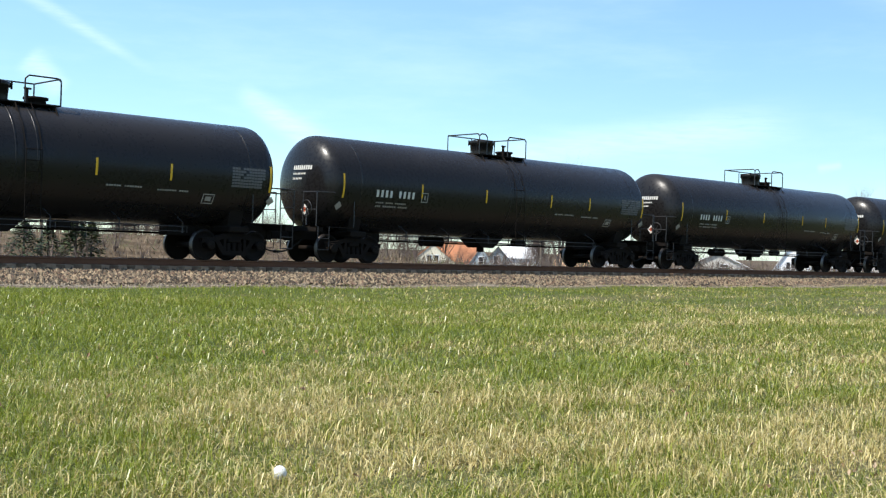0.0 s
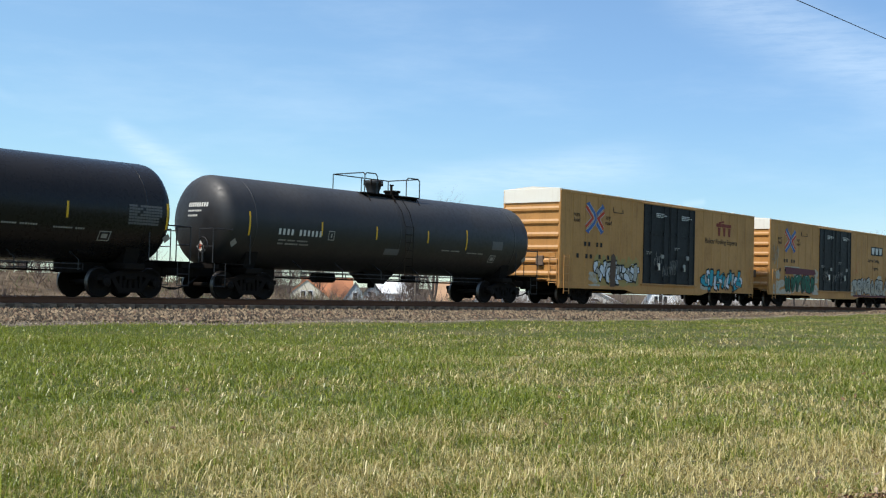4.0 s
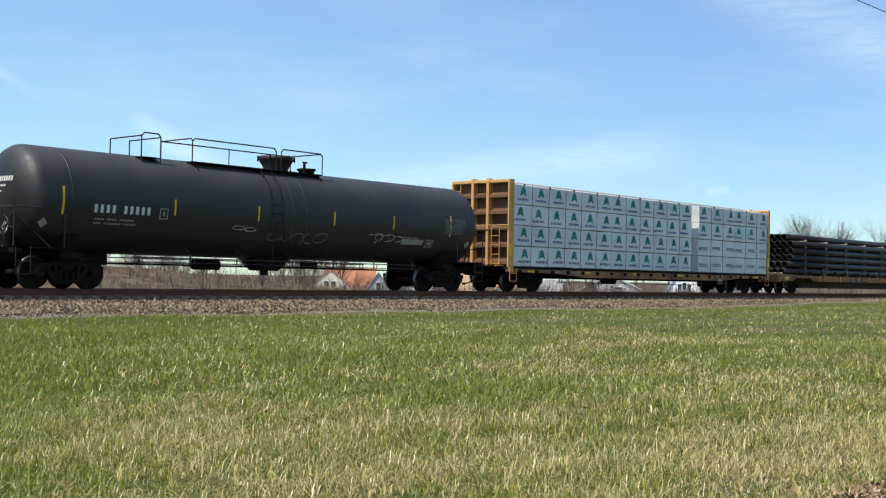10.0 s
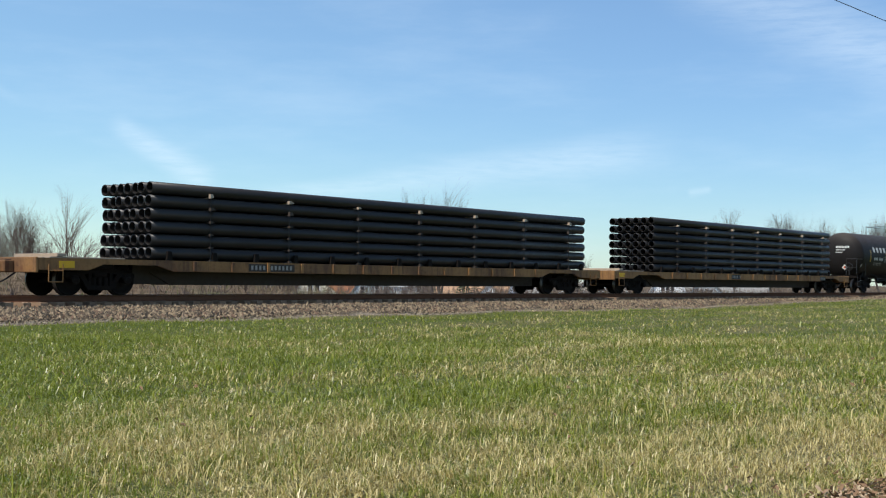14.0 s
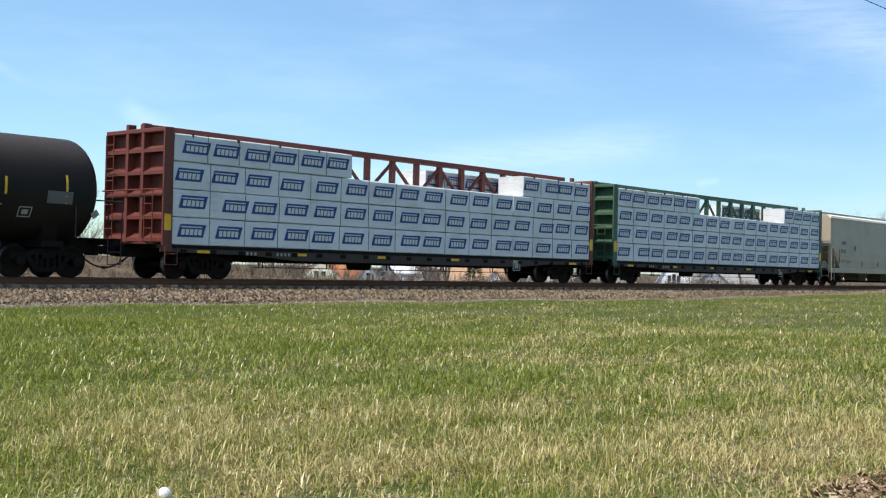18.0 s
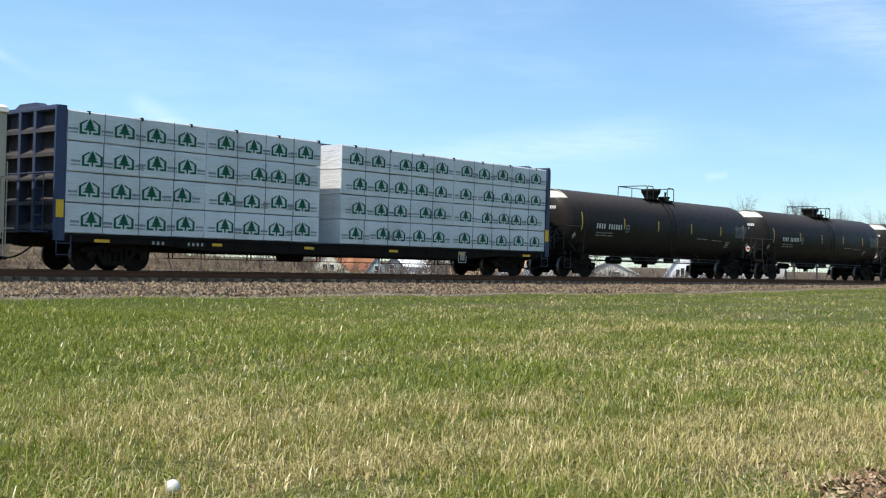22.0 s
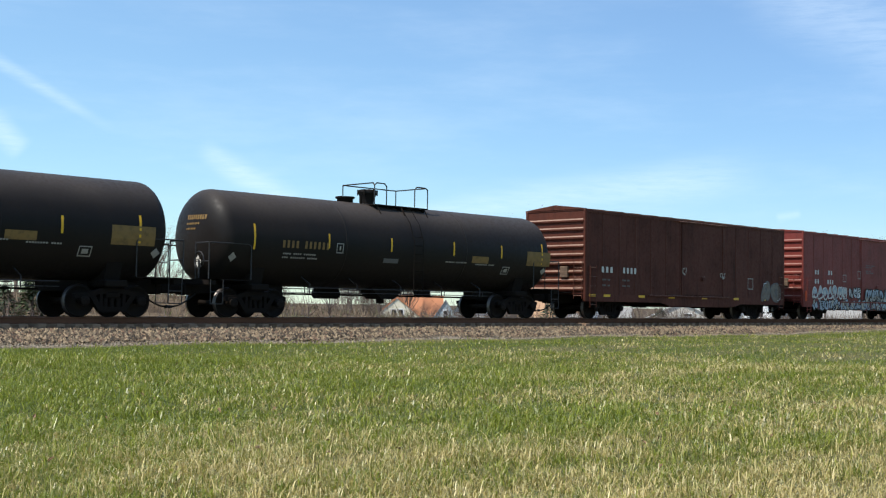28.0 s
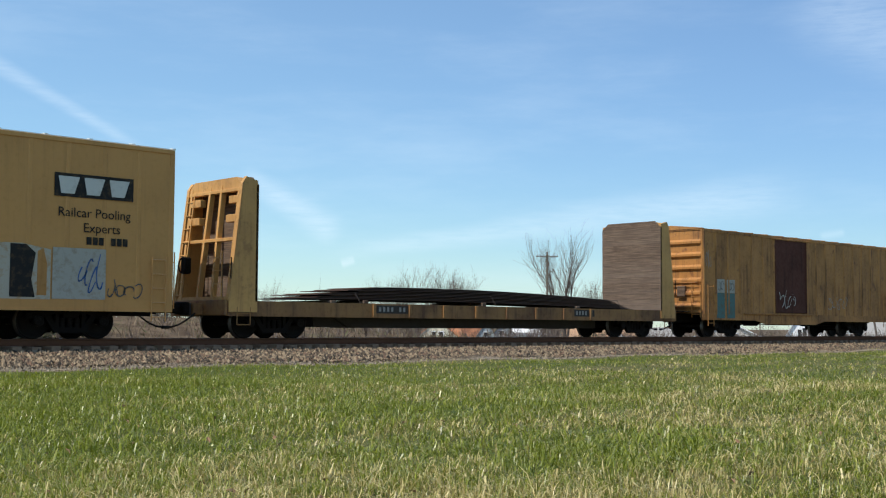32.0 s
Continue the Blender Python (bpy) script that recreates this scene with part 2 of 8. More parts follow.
hopper_grey = surface("hopper_grey", (0.43, 0.352, 0.266), 0.55, amount=0.4, streaks=0.2, grime=(0.25, 0.185, 0.12), bump=0.08, dust_and_light=(0.6, 0.57, 0.5), dust_light_amount=0.4)
pipe_black = surface("plastic_pipe", (0.0175, 0.0160, 0.0160), 0.40, amount=0.35, streaks=0.1, grime=(0.036, 0.029, 0.025), bump=0.06, spec=0.3, dust_and_light=(0.055, 0.045, 0.038), dust_light_amount=0.4)
# grimy brown of the hopper chutes, with the shadow under the sill painted in
chute_shade_brown = surface("chute_shade_brown", (0.11, 0.080, 0.056), 0.8, amount=0.6, streaks=0.5, grime=(0.04, 0.028, 0.02), bump=0.2)
raw_wood = surface("raw_wood", (0.42, 0.33, 0.24), 0.8, amount=0.4, streaks=0.3, grime=(0.22, 0.13, 0.07), bump=0.3)


def plank_wood():
    """Weathered boards: grain along the board, each of its own tone."""
    m, n, b = material("weathered_planks")
    tc = n.add("ShaderNodeTexCoord").outputs["Object"]
    rnd = n.add("ShaderNodeObjectInfo").outputs["Random"]
    shift = n.math("MULTIPLY", rnd, 20.0)
    grain = n.noise(n.scaled(tc, (1.0, 0.8, 26.0)), 1.6, 5.0, 0.65, shift)
    stain = n.noise(tc, 1.7, 5.0, 0.65, shift)
    c = n.mix(n.ramp(grain, 0.32, 0.68), (0.060, 0.036, 0.022), (0.20, 0.130, 0.082))
    c = n.mix(n.ramp(stain, 0.45, 0.75, 0.0, 0.75), c, (0.065, 0.036, 0.021))
    c = n.mix(n.ramp(n.math("FRACT", n.math("MULTIPLY", rnd, 7.7)), 0.0, 1.0, 0.0, 0.45), c, (0.185, 0.135, 0.098))
    n.t.links.new(c, b.inputs["Base Color"])
    b.inputs["Roughness"].default_value = 0.85
    bp = n.add("ShaderNodeBump", {"Strength": 0.5, "Distance": 0.02, "Height": grain})
    n.t.links.new(bp.outputs[0], b.inputs["Normal"])
    return m


old_wood = plank_wood()
stake_wood = surface("stake_wood", (0.055, 0.040, 0.030), 0.85, amount=0.5, grime=(0.04, 0.03, 0.022), bump=0.3)
steel_plate = surface("steel_plate", (0.085, 0.048, 0.033), 0.75, 0.1, amount=0.5, grime=(0.085, 0.045, 0.03), bump=0.2, rust=0.4)


def wrap_material():
    m, n, b = material("lumber_wrap")
    tc = n.add("ShaderNodeTexCoord").outputs["Object"]
    crease = n.noise(n.scaled(tc, (0.7, 1.0, 3.5)), 2.5, 5.0, 0.6)
    fine = n.noise(n.scaled(tc, (3.0, 3.0, 9.0)), 4.0, 4.0, 0.6)
    dirt = n.math("MULTIPLY", n.ramp(n.noise(tc, 0.8, 5.0, 0.65), 0.42, 0.75), 0.5)
    rnd = n.add("ShaderNodeObjectInfo").outputs["Random"]
    c = n.mix(n.math("MULTIPLY", rnd, 0.5), (0.70, 0.69, 0.675), (0.58, 0.575, 0.565))
    c = n.mix(dirt, c, (0.42, 0.40, 0.37))
    # stretched dark streaks put the shade of wrinkles into the wrapping's colour
    fold_shade = n.noise(n.scaled(tc, (0.9, 1.0, 8.0)), 1.6, 5.0, 0.7, n.math("MULTIPLY", rnd, 20.0))
    c = n.mix(n.ramp(fold_shade, 0.56, 0.72, 0.0, 0.55), c, (0.30, 0.29, 0.28))
    n.t.links.new(c, b.inputs["Base Color"])
    b.inputs["Roughness"].default_value = 0.38
    bp = n.add("ShaderNodeBump", {"Strength": 0.8, "Distance": 0.045, "Height": n.math("ADD", crease, n.math("MULTIPLY", fine, 0.4))})
    n.t.links.new(bp.outputs[0], b.inputs["Normal"])
    return m


wrap = wrap_material()
ink_white = flat("ink_white", (0.62, 0.60, 0.54))
ink_grey = flat("ink_grey", (0.33, 0.31, 0.275), wear=0.5)
ink_dim = flat("ink_dim", (0.13, 0.125, 0.12), wear=0.5)
ink_black = flat("ink_black", (0.018, 0.016, 0.015), wear=0.35, worn=(0.2, 0.12, 0.05))
ink_gold = flat("ink_gold", (0.24, 0.145, 0.05), wear=0.5, worn=(0.05, 0.04, 0.03))
ink_red = flat("ink_red", (0.55, 0.06, 0.03), wear=0.35, worn=(0.35, 0.2, 0.06))
ink_blue = flat("ink_blue", (0.06, 0.13, 0.33), wear=0.3, worn=(0.3, 0.25, 0.15))
ink_orange = flat("ink_orange", (0.60, 0.10, 0.03), wear=0.3)
print_navy = flat("print_navy", (0.030, 0.065, 0.20), wear=0.2, worn=(0.2, 0.24, 0.35))
print_green = flat("print_green", (0.012, 0.10, 0.055), wear=0.15, worn=(0.1, 0.2, 0.17))
print_teal = flat("print_teal", (0.008, 0.19, 0.16), wear=0.2, worn=(0.1, 0.25, 0.22))
print_grey = flat("print_grey", (0.22, 0.23, 0.24), wear=0.3, worn=(0.5, 0.5, 0.5))
reflector_yellow = flat("reflector_yellow", (0.75, 0.42, 0.03), 0.35, 0.35, (0.3, 0.2, 0.08))
ink_rust = flat("ink_rust", (0.23, 0.035, 0.022), wear=0.35, worn=(0.3, 0.15, 0.05))
paint_cream = flat("paint_cream", (0.62, 0.60, 0.50), wear=0.25, worn=(0.4, 0.37, 0.28))
paint_over = flat("overspray", (0.47, 0.42, 0.33), wear=0.95, worn=(0.40, 0.21, 0.075))
paint_halo = flat("sprayed_halo", (0.37, 0.28, 0.10), wear=0.8, worn=(0.45, 0.24, 0.08))
paint_mud = flat("sprayed_brown", (0.11, 0.062, 0.04), wear=0.3)
paint_cyan = flat("spray_cyan", (0.03, 0.30, 0.36), wear=0.35, worn=(0.1, 0.2, 0.2))
paint_smudge = flat("sprayed_smudge", (0.20, 0.17, 0.135), wear=0.9, worn=(0.09, 0.055, 0.04))
paint_teal = flat("old_teal", (0.085, 0.17, 0.16), wear=0.8, worn=(0.13, 0.10, 0.06))
paint_silver = flat("spray_silver", (0.42, 0.39, 0.33), wear=0.6, worn=(0.26, 0.2, 0.12))
paint_green = flat("spray_green", (0.02, 0.13, 0.075), wear=0.3)
paint_blue = flat("spray_pale_blue", (0.33, 0.39, 0.44), wear=0.4, worn=(0.2, 0.2, 0.2))
paint_maroon = flat("spray_maroon", (0.13, 0.03, 0.04), wear=0.3)
paint_white = flat("spray_white", (0.66, 0.67, 0.68), wear=0.4, worn=(0.25, 0.18, 0.14))
strap_black = flat("strap_black", (0.02, 0.02, 0.02))
rubber = flat("rubber_hose", (0.012, 0.012, 0.012), 0.7)


# ---- mesh building ----
class Shape:
    """Collects faces for one mesh."""

    def __init__(self):
        self.v, self.f, self.s = [], [], []

    def face(self, pts, smooth=False):
        i = len(self.v)
        self.v.extend(tuple(p) for p in pts)
        self.f.append(tuple(range(i, i + len(pts))))
        self.s.append(smooth)
        return self

    def box(self, x0, x1, y0, y1, z0, z1, c=0.0):
        """A box with its edges cut off by c."""
        if c <= 0:
            i = len(self.v)
            self.v.extend([(x, y, z) for x in (x0, x1) for y in (y0, y1) for z in (z0, z1)])
            for q in ((0, 1, 3, 2), (4, 6, 7, 5), (0, 4, 5, 1), (2, 3, 7, 6), (0, 2, 6, 4), (1, 5, 7, 3)):
                self.f.append(tuple(i + k for k in q))
                self.s.append(False)
            return self
        c = min(c, (x1 - x0) * 0.45, (y1 - y0) * 0.45, (z1 - z0) * 0.45)
        lo, hi = (x0, y0, z0), (x1, y1, z1)
        ids = {}
        for sx in (0, 1):
            for sy in (0, 1):
                for sz in (0, 1):
                    for a in range(3):
                        p = []
                        for k, s in enumerate((sx, sy, sz)):
                            base = hi[k] if s else lo[k]
                            p.append(base if k == a else base + (-c if s else c))
                        ids[(sx, sy, sz, a)] = len(self.v)
                        self.v.append(tuple(p))

        def add(q):
            self.f.append(tuple(ids[k] for k in q))
            self.s.append(False)
        for a in range(3):
            b, d = (a + 1) % 3, (a + 2) % 3
            for s in (0, 1):
                def key(u, w, ax):
                    k = [0, 0, 0]
                    k[a], k[b], k[d] = s, u, w
                    return (*k, ax)
                q = [key(0, 0, a), key(1, 0, a), key(1, 1, a), key(0, 1, a)]
                add(q if s else q[::-1])
            for u in (0, 1):
                for w in (0, 1):
                    def e(s, ax):
                        k = [0, 0, 0]
                        k[a], k[b], k[d] = s, u, w
                        return (*k, ax)
                    q = [e(0, b), e(1, b), e(1, d), e(0, d)]
                    add(q if (u + w) % 2 == 0 else q[::-1])
        for k in range(8):
            s = (k >> 2 & 1, k >> 1 & 1, k & 1)
            q = [(*s, 0), (*s, 1), (*s, 2)]
            add(q if sum(s) % 2 else q[::-1])
        return self

    def rod(self, p0, p1, r, n=8, r2=None, caps=True):
        p0, p1 = Vector(p0), Vector(p1)
        r2 = r if r2 is None else r2
        w = (p1 - p0).normalized()
        a = w.orthogonal().normalized()
        b = w.cross(a)
        i = len(self.v)
        for p, rr in ((p0, r), (p1, r2)):
            for k in range(n):
                t = 2 * math.pi * k / n
                self.v.append(tuple(p + (a * math.cos(t) + b * math.sin(t)) * rr))
        for k in range(n):
            self.f.append((i + k, i + (k + 1) % n, i + n + (k + 1) % n, i + n + k))
            self.s.append(True)
        if caps:
            self.face([self.v[i + k] for k in range(n)][::-1])
            self.face([self.v[i + n + k] for k in range(n)])
        return self

    def tube(self, pts, r, n=6):
        for a, b in zip(pts, pts[1:]):
            self.rod(a, b, r, n)
        return self

    def lathe(self, profile, axis="x", n=32, at=(0, 0, 0)):
        """Turns a profile of (place along the axis, radius)."""
        i = len(self.v)
        for s, r in profile:
            for k in range(n):
                t = 2 * math.pi * k / n
                c, d = r * math.cos(t), r * math.sin(t)
                p = {"x": (s, c, d), "y": (d, s, c), "z": (c, d, s)}[axis]
                self.v.append((p[0] + at[0], p[1] + at[1], p[2] + at[2]))
        for j in range(len(profile) - 1):
            for k in range(n):
                a, b = i + j * n + k, i + j * n + (k + 1) % n
                self.f.append((a, b, b + n, a + n))
                self.s.append(True)
        return self

    def prism(self, poly, a0, a1, plane="xz"):
        """Pushes a polygon along the axis that the plane leaves out."""
        def p(q, a):
            return {"xz": (q[0], a, q[1]), "yz": (a, q[0], q[1]), "xy": (q[0], q[1], a)}[plane]
        lo, hi = [p(q, a0) for q in poly], [p(q, a1) for q in poly]
        self.face(lo), self.face(hi[::-1])
        for k in range(len(poly)):
            m = (k + 1) % len(poly)
            self.face([lo[m], lo[k], hi[k], hi[m]])
        return self

    def mesh(self, name, mat):
        me = bpy.data.meshes.new(name)
        me.from_pydata(self.v, [], self.f)
        me.polygons.foreach_set("use_smooth", self.s)
        me.materials.append(mat)
        bm = bmesh.new()
        bm.from_mesh(me)
        bmesh.ops.recalc_face_normals(bm, faces=bm.faces)
        bm.to_mesh(me)
        bm.free()
        return me


def part(name, shape, mat, parent, label="", at=None):
    """One mesh object under a thing or a part; shape may be a mesh that is shared."""
    me = shape.mesh(name, mat) if isinstance(shape, Shape) else shape
    ob = new(name, me)
    ob.parent = parent
    if at is not None:
        ob.matrix_basis = at
    if name in ("car_mark", "small_lettering", "head_lettering", "data_stencil", "lettering_frame"):
        tagged(ob, kind="stuff")
    return tagged(ob, label) if label else ob


def thing(name, label, category, group="", kind="", at=None):
    ob = new(name)
    ob.empty_display_size = 0.3
    if at is not None:
        ob.matrix_basis = at
    return tagged(ob, label, category, group, kind)


def big_mesh(name, verts, faces, mat, smooth=False):
    """A mesh from arrays; all faces have as many corners."""
    me = bpy.data.meshes.new(name)
    k = faces.shape[1]
    me.vertices.add(len(verts)), me.loops.add(faces.size), me.polygons.add(len(faces))
    me.vertices.foreach_set("co", verts.astype(np.float32).ravel())
    me.loops.foreach_set("vertex_index", faces.astype(np.int32).ravel())
    me.polygons.foreach_set("loop_start", np.arange(0, faces.size, k, dtype=np.int32))
    me.polygons.foreach_set("use_smooth", np.full(len(faces), smooth))
    me.materials.append(mat)
    me.update(calc_edges=True)
    return me


# ---- lawn, ballast and the land ----
def land(x, y):
    """Height of the ground."""
    z = 0.42 * np.clip((x - 48) / 34, 0, 1) ** 1.3 * np.clip((y + 5) / 20, 0, 1)
    z = z + 0.025 * np.sin(x * 0.7 + 1.3 * np.sin(y * 0.31)) + 0.02 * np.sin(y * 0.9 + x * 0.23)
    t = np.clip((y - 36.5) / 8.0, 0, 1)
    z = z * (1 - t) - 0.5 * t
    bank = np.exp(-((y - 62) / 9.0) ** 2) * np.clip((64 - x) / 22, 0, 1) * 2.05
    fall = np.clip((y - 70) / 60.0, 0, 1) ** 1.2 * 6.0
    rise = np.clip((np.hypot(x, y) - 330) / 900.0, 0, 1) * 5.0
    return z + bank - fall * (t > 0) + rise * (t > 0)


def lawn_tone(n, pos):
    """How dry the grass is: broad mown bands and patches."""
    p = n.add("ShaderNodeSeparateXYZ", {0: pos})
    far = n.math("ADD", n.math("MULTIPLY", p.outputs[0], 0.55), n.math("MULTIPLY", p.outputs[1], 0.83))
    side = n.math("SUBTRACT", n.math("MULTIPLY", p.outputs[0], 0.83), n.math("MULTIPLY", p.outputs[1], 0.55))
    near = n.ramp(far, 4.5, 16.5, 0.50, -0.06)
    right = n.ramp(side, -5.0, 9.0, -0.26, 0.22)
    patch = n.ramp(n.noise(n.scaled(pos, (0.6, 1.1, 1.0)), 0.42, 5.0, 0.6), 0.3, 0.72, -0.42, 0.46)
    spot = n.ramp(n.noise(pos, 3.2, 4.0, 0.65), 0.32, 0.70, -0.30, 0.34)
    edge = n.ramp(p.outputs[1], 21.0, 27.0, 0.0, -0.22)
    f = n.math("ADD", n.math("ADD", n.math("ADD", near, right), n.math("ADD", patch, spot)), n.math("ADD", edge, 0.15), clamp=True)
    return f


def ground_material():
    m, n, b = material("lawn_soil")
    pos = n.add("ShaderNodeNewGeometry").outputs["Position"]
    dry = lawn_tone(n, pos)
    fine = n.noise(pos, 24.0, 5.0, 0.7)
    green = n.mix(n.ramp(fine, 0.35, 0.65), (0.040, 0.054, 0.011), (0.12, 0.145, 0.03))
    straw = n.mix(n.ramp(fine, 0.35, 0.65), (0.065, 0.055, 0.024), (0.23, 0.195, 0.09))
    p = n.add("ShaderNodeSeparateXYZ", {0: pos})
    c = n.mix(dry, green, straw)
    brush = n.mix(n.ramp(n.noise(n.scaled(pos, (1, 1, 0.6)), 0.9, 6.0, 0.7), 0.35, 0.7), (0.075, 0.050, 0.030), (0.185, 0.135, 0.085))
    brush = n.mix(n.ramp(n.noise(pos, 0.13, 4.0, 0.6), 0.55, 0.7, 0.0, 0.55), brush, (0.09, 0.11, 0.04))
    bare = n.math("MULTIPLY", n.ramp(n.math("ADD", p.outputs[1], n.math("MULTIPLY", n.noise(pos, 1.1, 4.0, 0.6), 1.6)), 27.2, 28.3), n.ramp(p.outputs[0], 15.0, 24.0, 0.9, 0.3))
    c = n.mix(bare, c, n.mix(n.ramp(fine, 0.3, 0.7), (0.13, 0.095, 0.065), (0.33, 0.27, 0.20)))
    c = n.mix(n.ramp(p.outputs[1], 35.0, 37.5), c, brush)
    n.t.links.new(c, b.inputs["Base Color"])
    b.inputs["Roughness"].default_value = 0.95
    b.inputs["Specular IOR Level"].default_value = 0.15
    bp = n.add("ShaderNodeBump", {"Strength": 0.7, "Distance": 0.05, "Height": fine})
    n.t.links.new(bp.outputs[0], b.inputs["Normal"])
    return m


def grass_material():
    m, n, b = material("grass_blades")
    pos = n.add("ShaderNodeNewGeometry")
    dry = lawn_tone(n, pos.outputs["Position"])
    rnd = pos.outputs["Random Per Island"]
    f = n.ramp(n.math("SUBTRACT", dry, rnd), -0.22, 0.22)
    green = n.mix(n.math("FRACT", n.math("MULTIPLY", rnd, 7.3)), (0.110, 0.140, 0.010), (0.320, 0.340, 0.034))
    straw = n.mix(n.math("FRACT", n.math("MULTIPLY", rnd, 13.7)), (0.34, 0.260, 0.075), (0.90, 0.74, 0.34))
    n.t.links.new(n.mix(f, green, straw), b.inputs["Base Color"])
    b.inputs["Roughness"].default_value = 0.36
    b.inputs["Specular IOR Level"].default_value = 0.5
    b.inputs["Subsurface Weight"].default_value = 0.0
    tr = n.add("ShaderNodeBsdfTranslucent", {0: n.mix(f, (0.23, 0.275, 0.028), (0.45, 0.36, 0.12))})
    mx = n.add("ShaderNodeMixShader", {0: 0.32, 1: b.outputs[0], 2: tr.outputs[0]})
    n.t.links.new(mx.outputs[0], n.t.nodes["Material Output"].inputs[0])
    return m


def build_ground():
    """One sheet to the horizon, finer near the lawn."""
    xs = np.unique(np.concatenate([np.linspace(-2500, -60, 14), np.arange(-60, 140, 1.6), np.linspace(140, 420, 30), np.linspace(420, 3600, 14)]))
    ys = np.unique(np.concatenate([np.linspace(-1500, -20, 8), np.arange(-20, 26, 1.6), np.arange(26, 48, 0.9), np.arange(48, 140, 3.0), np.linspace(140, 420, 20), np.linspace(420, 4200, 14)]))
    gx, gy = np.meshgrid(xs, ys)
    v = np.stack([gx, gy, land(gx, gy)], -1).reshape(-1, 3)
    i = np.arange(len(ys) - 1)[:, None] * len(xs) + np.arange(len(xs) - 1)[None]
    f = np.stack([i, i + 1, i + len(xs) + 1, i + len(xs)], -1).reshape(-1, 4)
    g = new("ground", big_mesh("ground", v, f, ground_material(), True))
    tagged(g, "patchy spring lawn running up to a railway embankment", "ground", kind="structure")


build_ground()


def build_grass():
    rng = np.random.default_rng(3)
    mat = grass_material()

    def field(name, count, r0, r1, a0, a1, tall, wide, loose, label):
        r = np.sqrt(rng.uniform(r0 ** 2, r1 ** 2, count)) * np.exp(rng.normal(0, 0.10, count))
        a = np.radians(rng.uniform(a0, a1, count))
        x, y = r * np.sin(a), r * np.cos(a)
        clump = np.sin(x * 2.1 + 3 * np.sin(y * 1.3)) * np.sin(y * 2.7 + 2 * np.sin(x * 0.9))
        keep = y < 27.7 - 0.8 * np.clip((17 - x) / 4, 0, 1) + 0.7 * np.sin(x * 0.35) + 0.4 * np.sin(x * 1.3) + rng.normal(0, 0.25, count)
        keep &= rng.uniform(0, 1, count) < 0.72 + 0.28 * clump
        keep &= ~((x > 6.1) & (y < 2.78 - 0.12 * (x - 6)) & (x < 11))
        x, y, clump = x[keep], y[keep], clump[keep]
        k = len(x)
        h = tall * rng.gamma(5.0, 0.2, k) * (1 + 0.25 * clump)
        w = wide * rng.uniform(0.6, 1.3, k)
        th, lean = rng.uniform(0, 2 * np.pi, k), rng.beta(1.4, 1.7, k) * h * loose
        side = np.stack([np.cos(th + np.pi / 2), np.sin(th + np.pi / 2), np.zeros(k)], -1) * w[:, None] * 0.5
        out = np.stack([np.cos(th), np.sin(th), np.zeros(k)], -1)
        base = np.stack([x, y, land(x, y) - 0.005], -1)
        up = np.array([0, 0, 1.0])
        mid = base + out * (lean * 0.36)[:, None] + up * (h * 0.60)[:, None] + side * rng.uniform(-2.5, 2.5, k)[:, None]
        tip = base + out * lean[:, None] + up * (h * rng.uniform(0.25, 0.95, k))[:, None]
        v = np.stack([base - side, base + side, mid + side * 0.8, mid - side * 0.8, tip], 1).reshape(-1, 3)
        i = np.arange(k)[:, None] * 5
        quads = i + np.array([[0, 1, 2]]), i + np.array([[0, 2, 3]]), i + np.array([[3, 2, 4]])
        f = np.concatenate(quads, 1).reshape(-1, 3)
        tagged(new(name, big_mesh(name, v, f, mat)), label, "grass", kind="stuff")

    field("grass", 175000, 4.2, 11.0, 17, 76, 0.070, 0.0066, 2.0, "short green and straw-coloured lawn grass")
    field("grass", 200000, 11.0, 26.0, 18, 76, 0.075, 0.0125, 2.1, "short green and straw-coloured lawn grass")
    field("grass", 170000, 26.0, 95.0, 18, 74, 0.075, 0.021, 2.4, "short green lawn grass along the ballast")


build_grass()


# ---- railway track ----
def ballast_material():
    m, n, b = material("ballast_stone")
    pos = n.add("ShaderNodeNewGeometry").outputs["Position"]
    vor = n.add("ShaderNodeTexVoronoi", {"Vector": pos, "Scale": 13.0})
    tone = n.add("ShaderNodeSeparateXYZ", {0: vor.outputs["Color"]}).outputs[0]
    big = n.noise(pos, 0.5, 4.0, 0.6)
    # darker than the loose stones, to paint the shaded gaps between them
    c = n.mix(tone, (0.024, 0.017, 0.010), (0.175, 0.126, 0.076))
    c = n.mix(n.ramp(big, 0.35, 0.7, 0.0, 0.4), c, (0.10, 0.066, 0.043))
    c = n.mix(1.0, c, toe_dust(n, pos, c), "MIX")
    n.t.links.new(c, b.inputs["Base Color"])
    b.inputs["Roughness"].default_value = 0.9
    bp = n.add("ShaderNodeBump", {"Strength": 1.0, "Distance": 0.08, "Height": vor.outputs["Distance"]})
    bp.invert = True
    n.t.links.new(bp.outputs[0], b.inputs["Normal"])
    return m


def toe_dust(n, pos, c):
    """Fine pale gravel that has run down to the foot of the ballast."""
    p = n.add("ShaderNodeSeparateXYZ", {0: pos})
    edge = n.math("ADD", p.outputs[1], n.math("MULTIPLY", n.noise(pos, 0.8, 4.0, 0.6), 0.9))
    return n.mix(n.ramp(edge, 28.2, 28.65, 0.6, 0.0), c, (0.33, 0.28, 0.205))


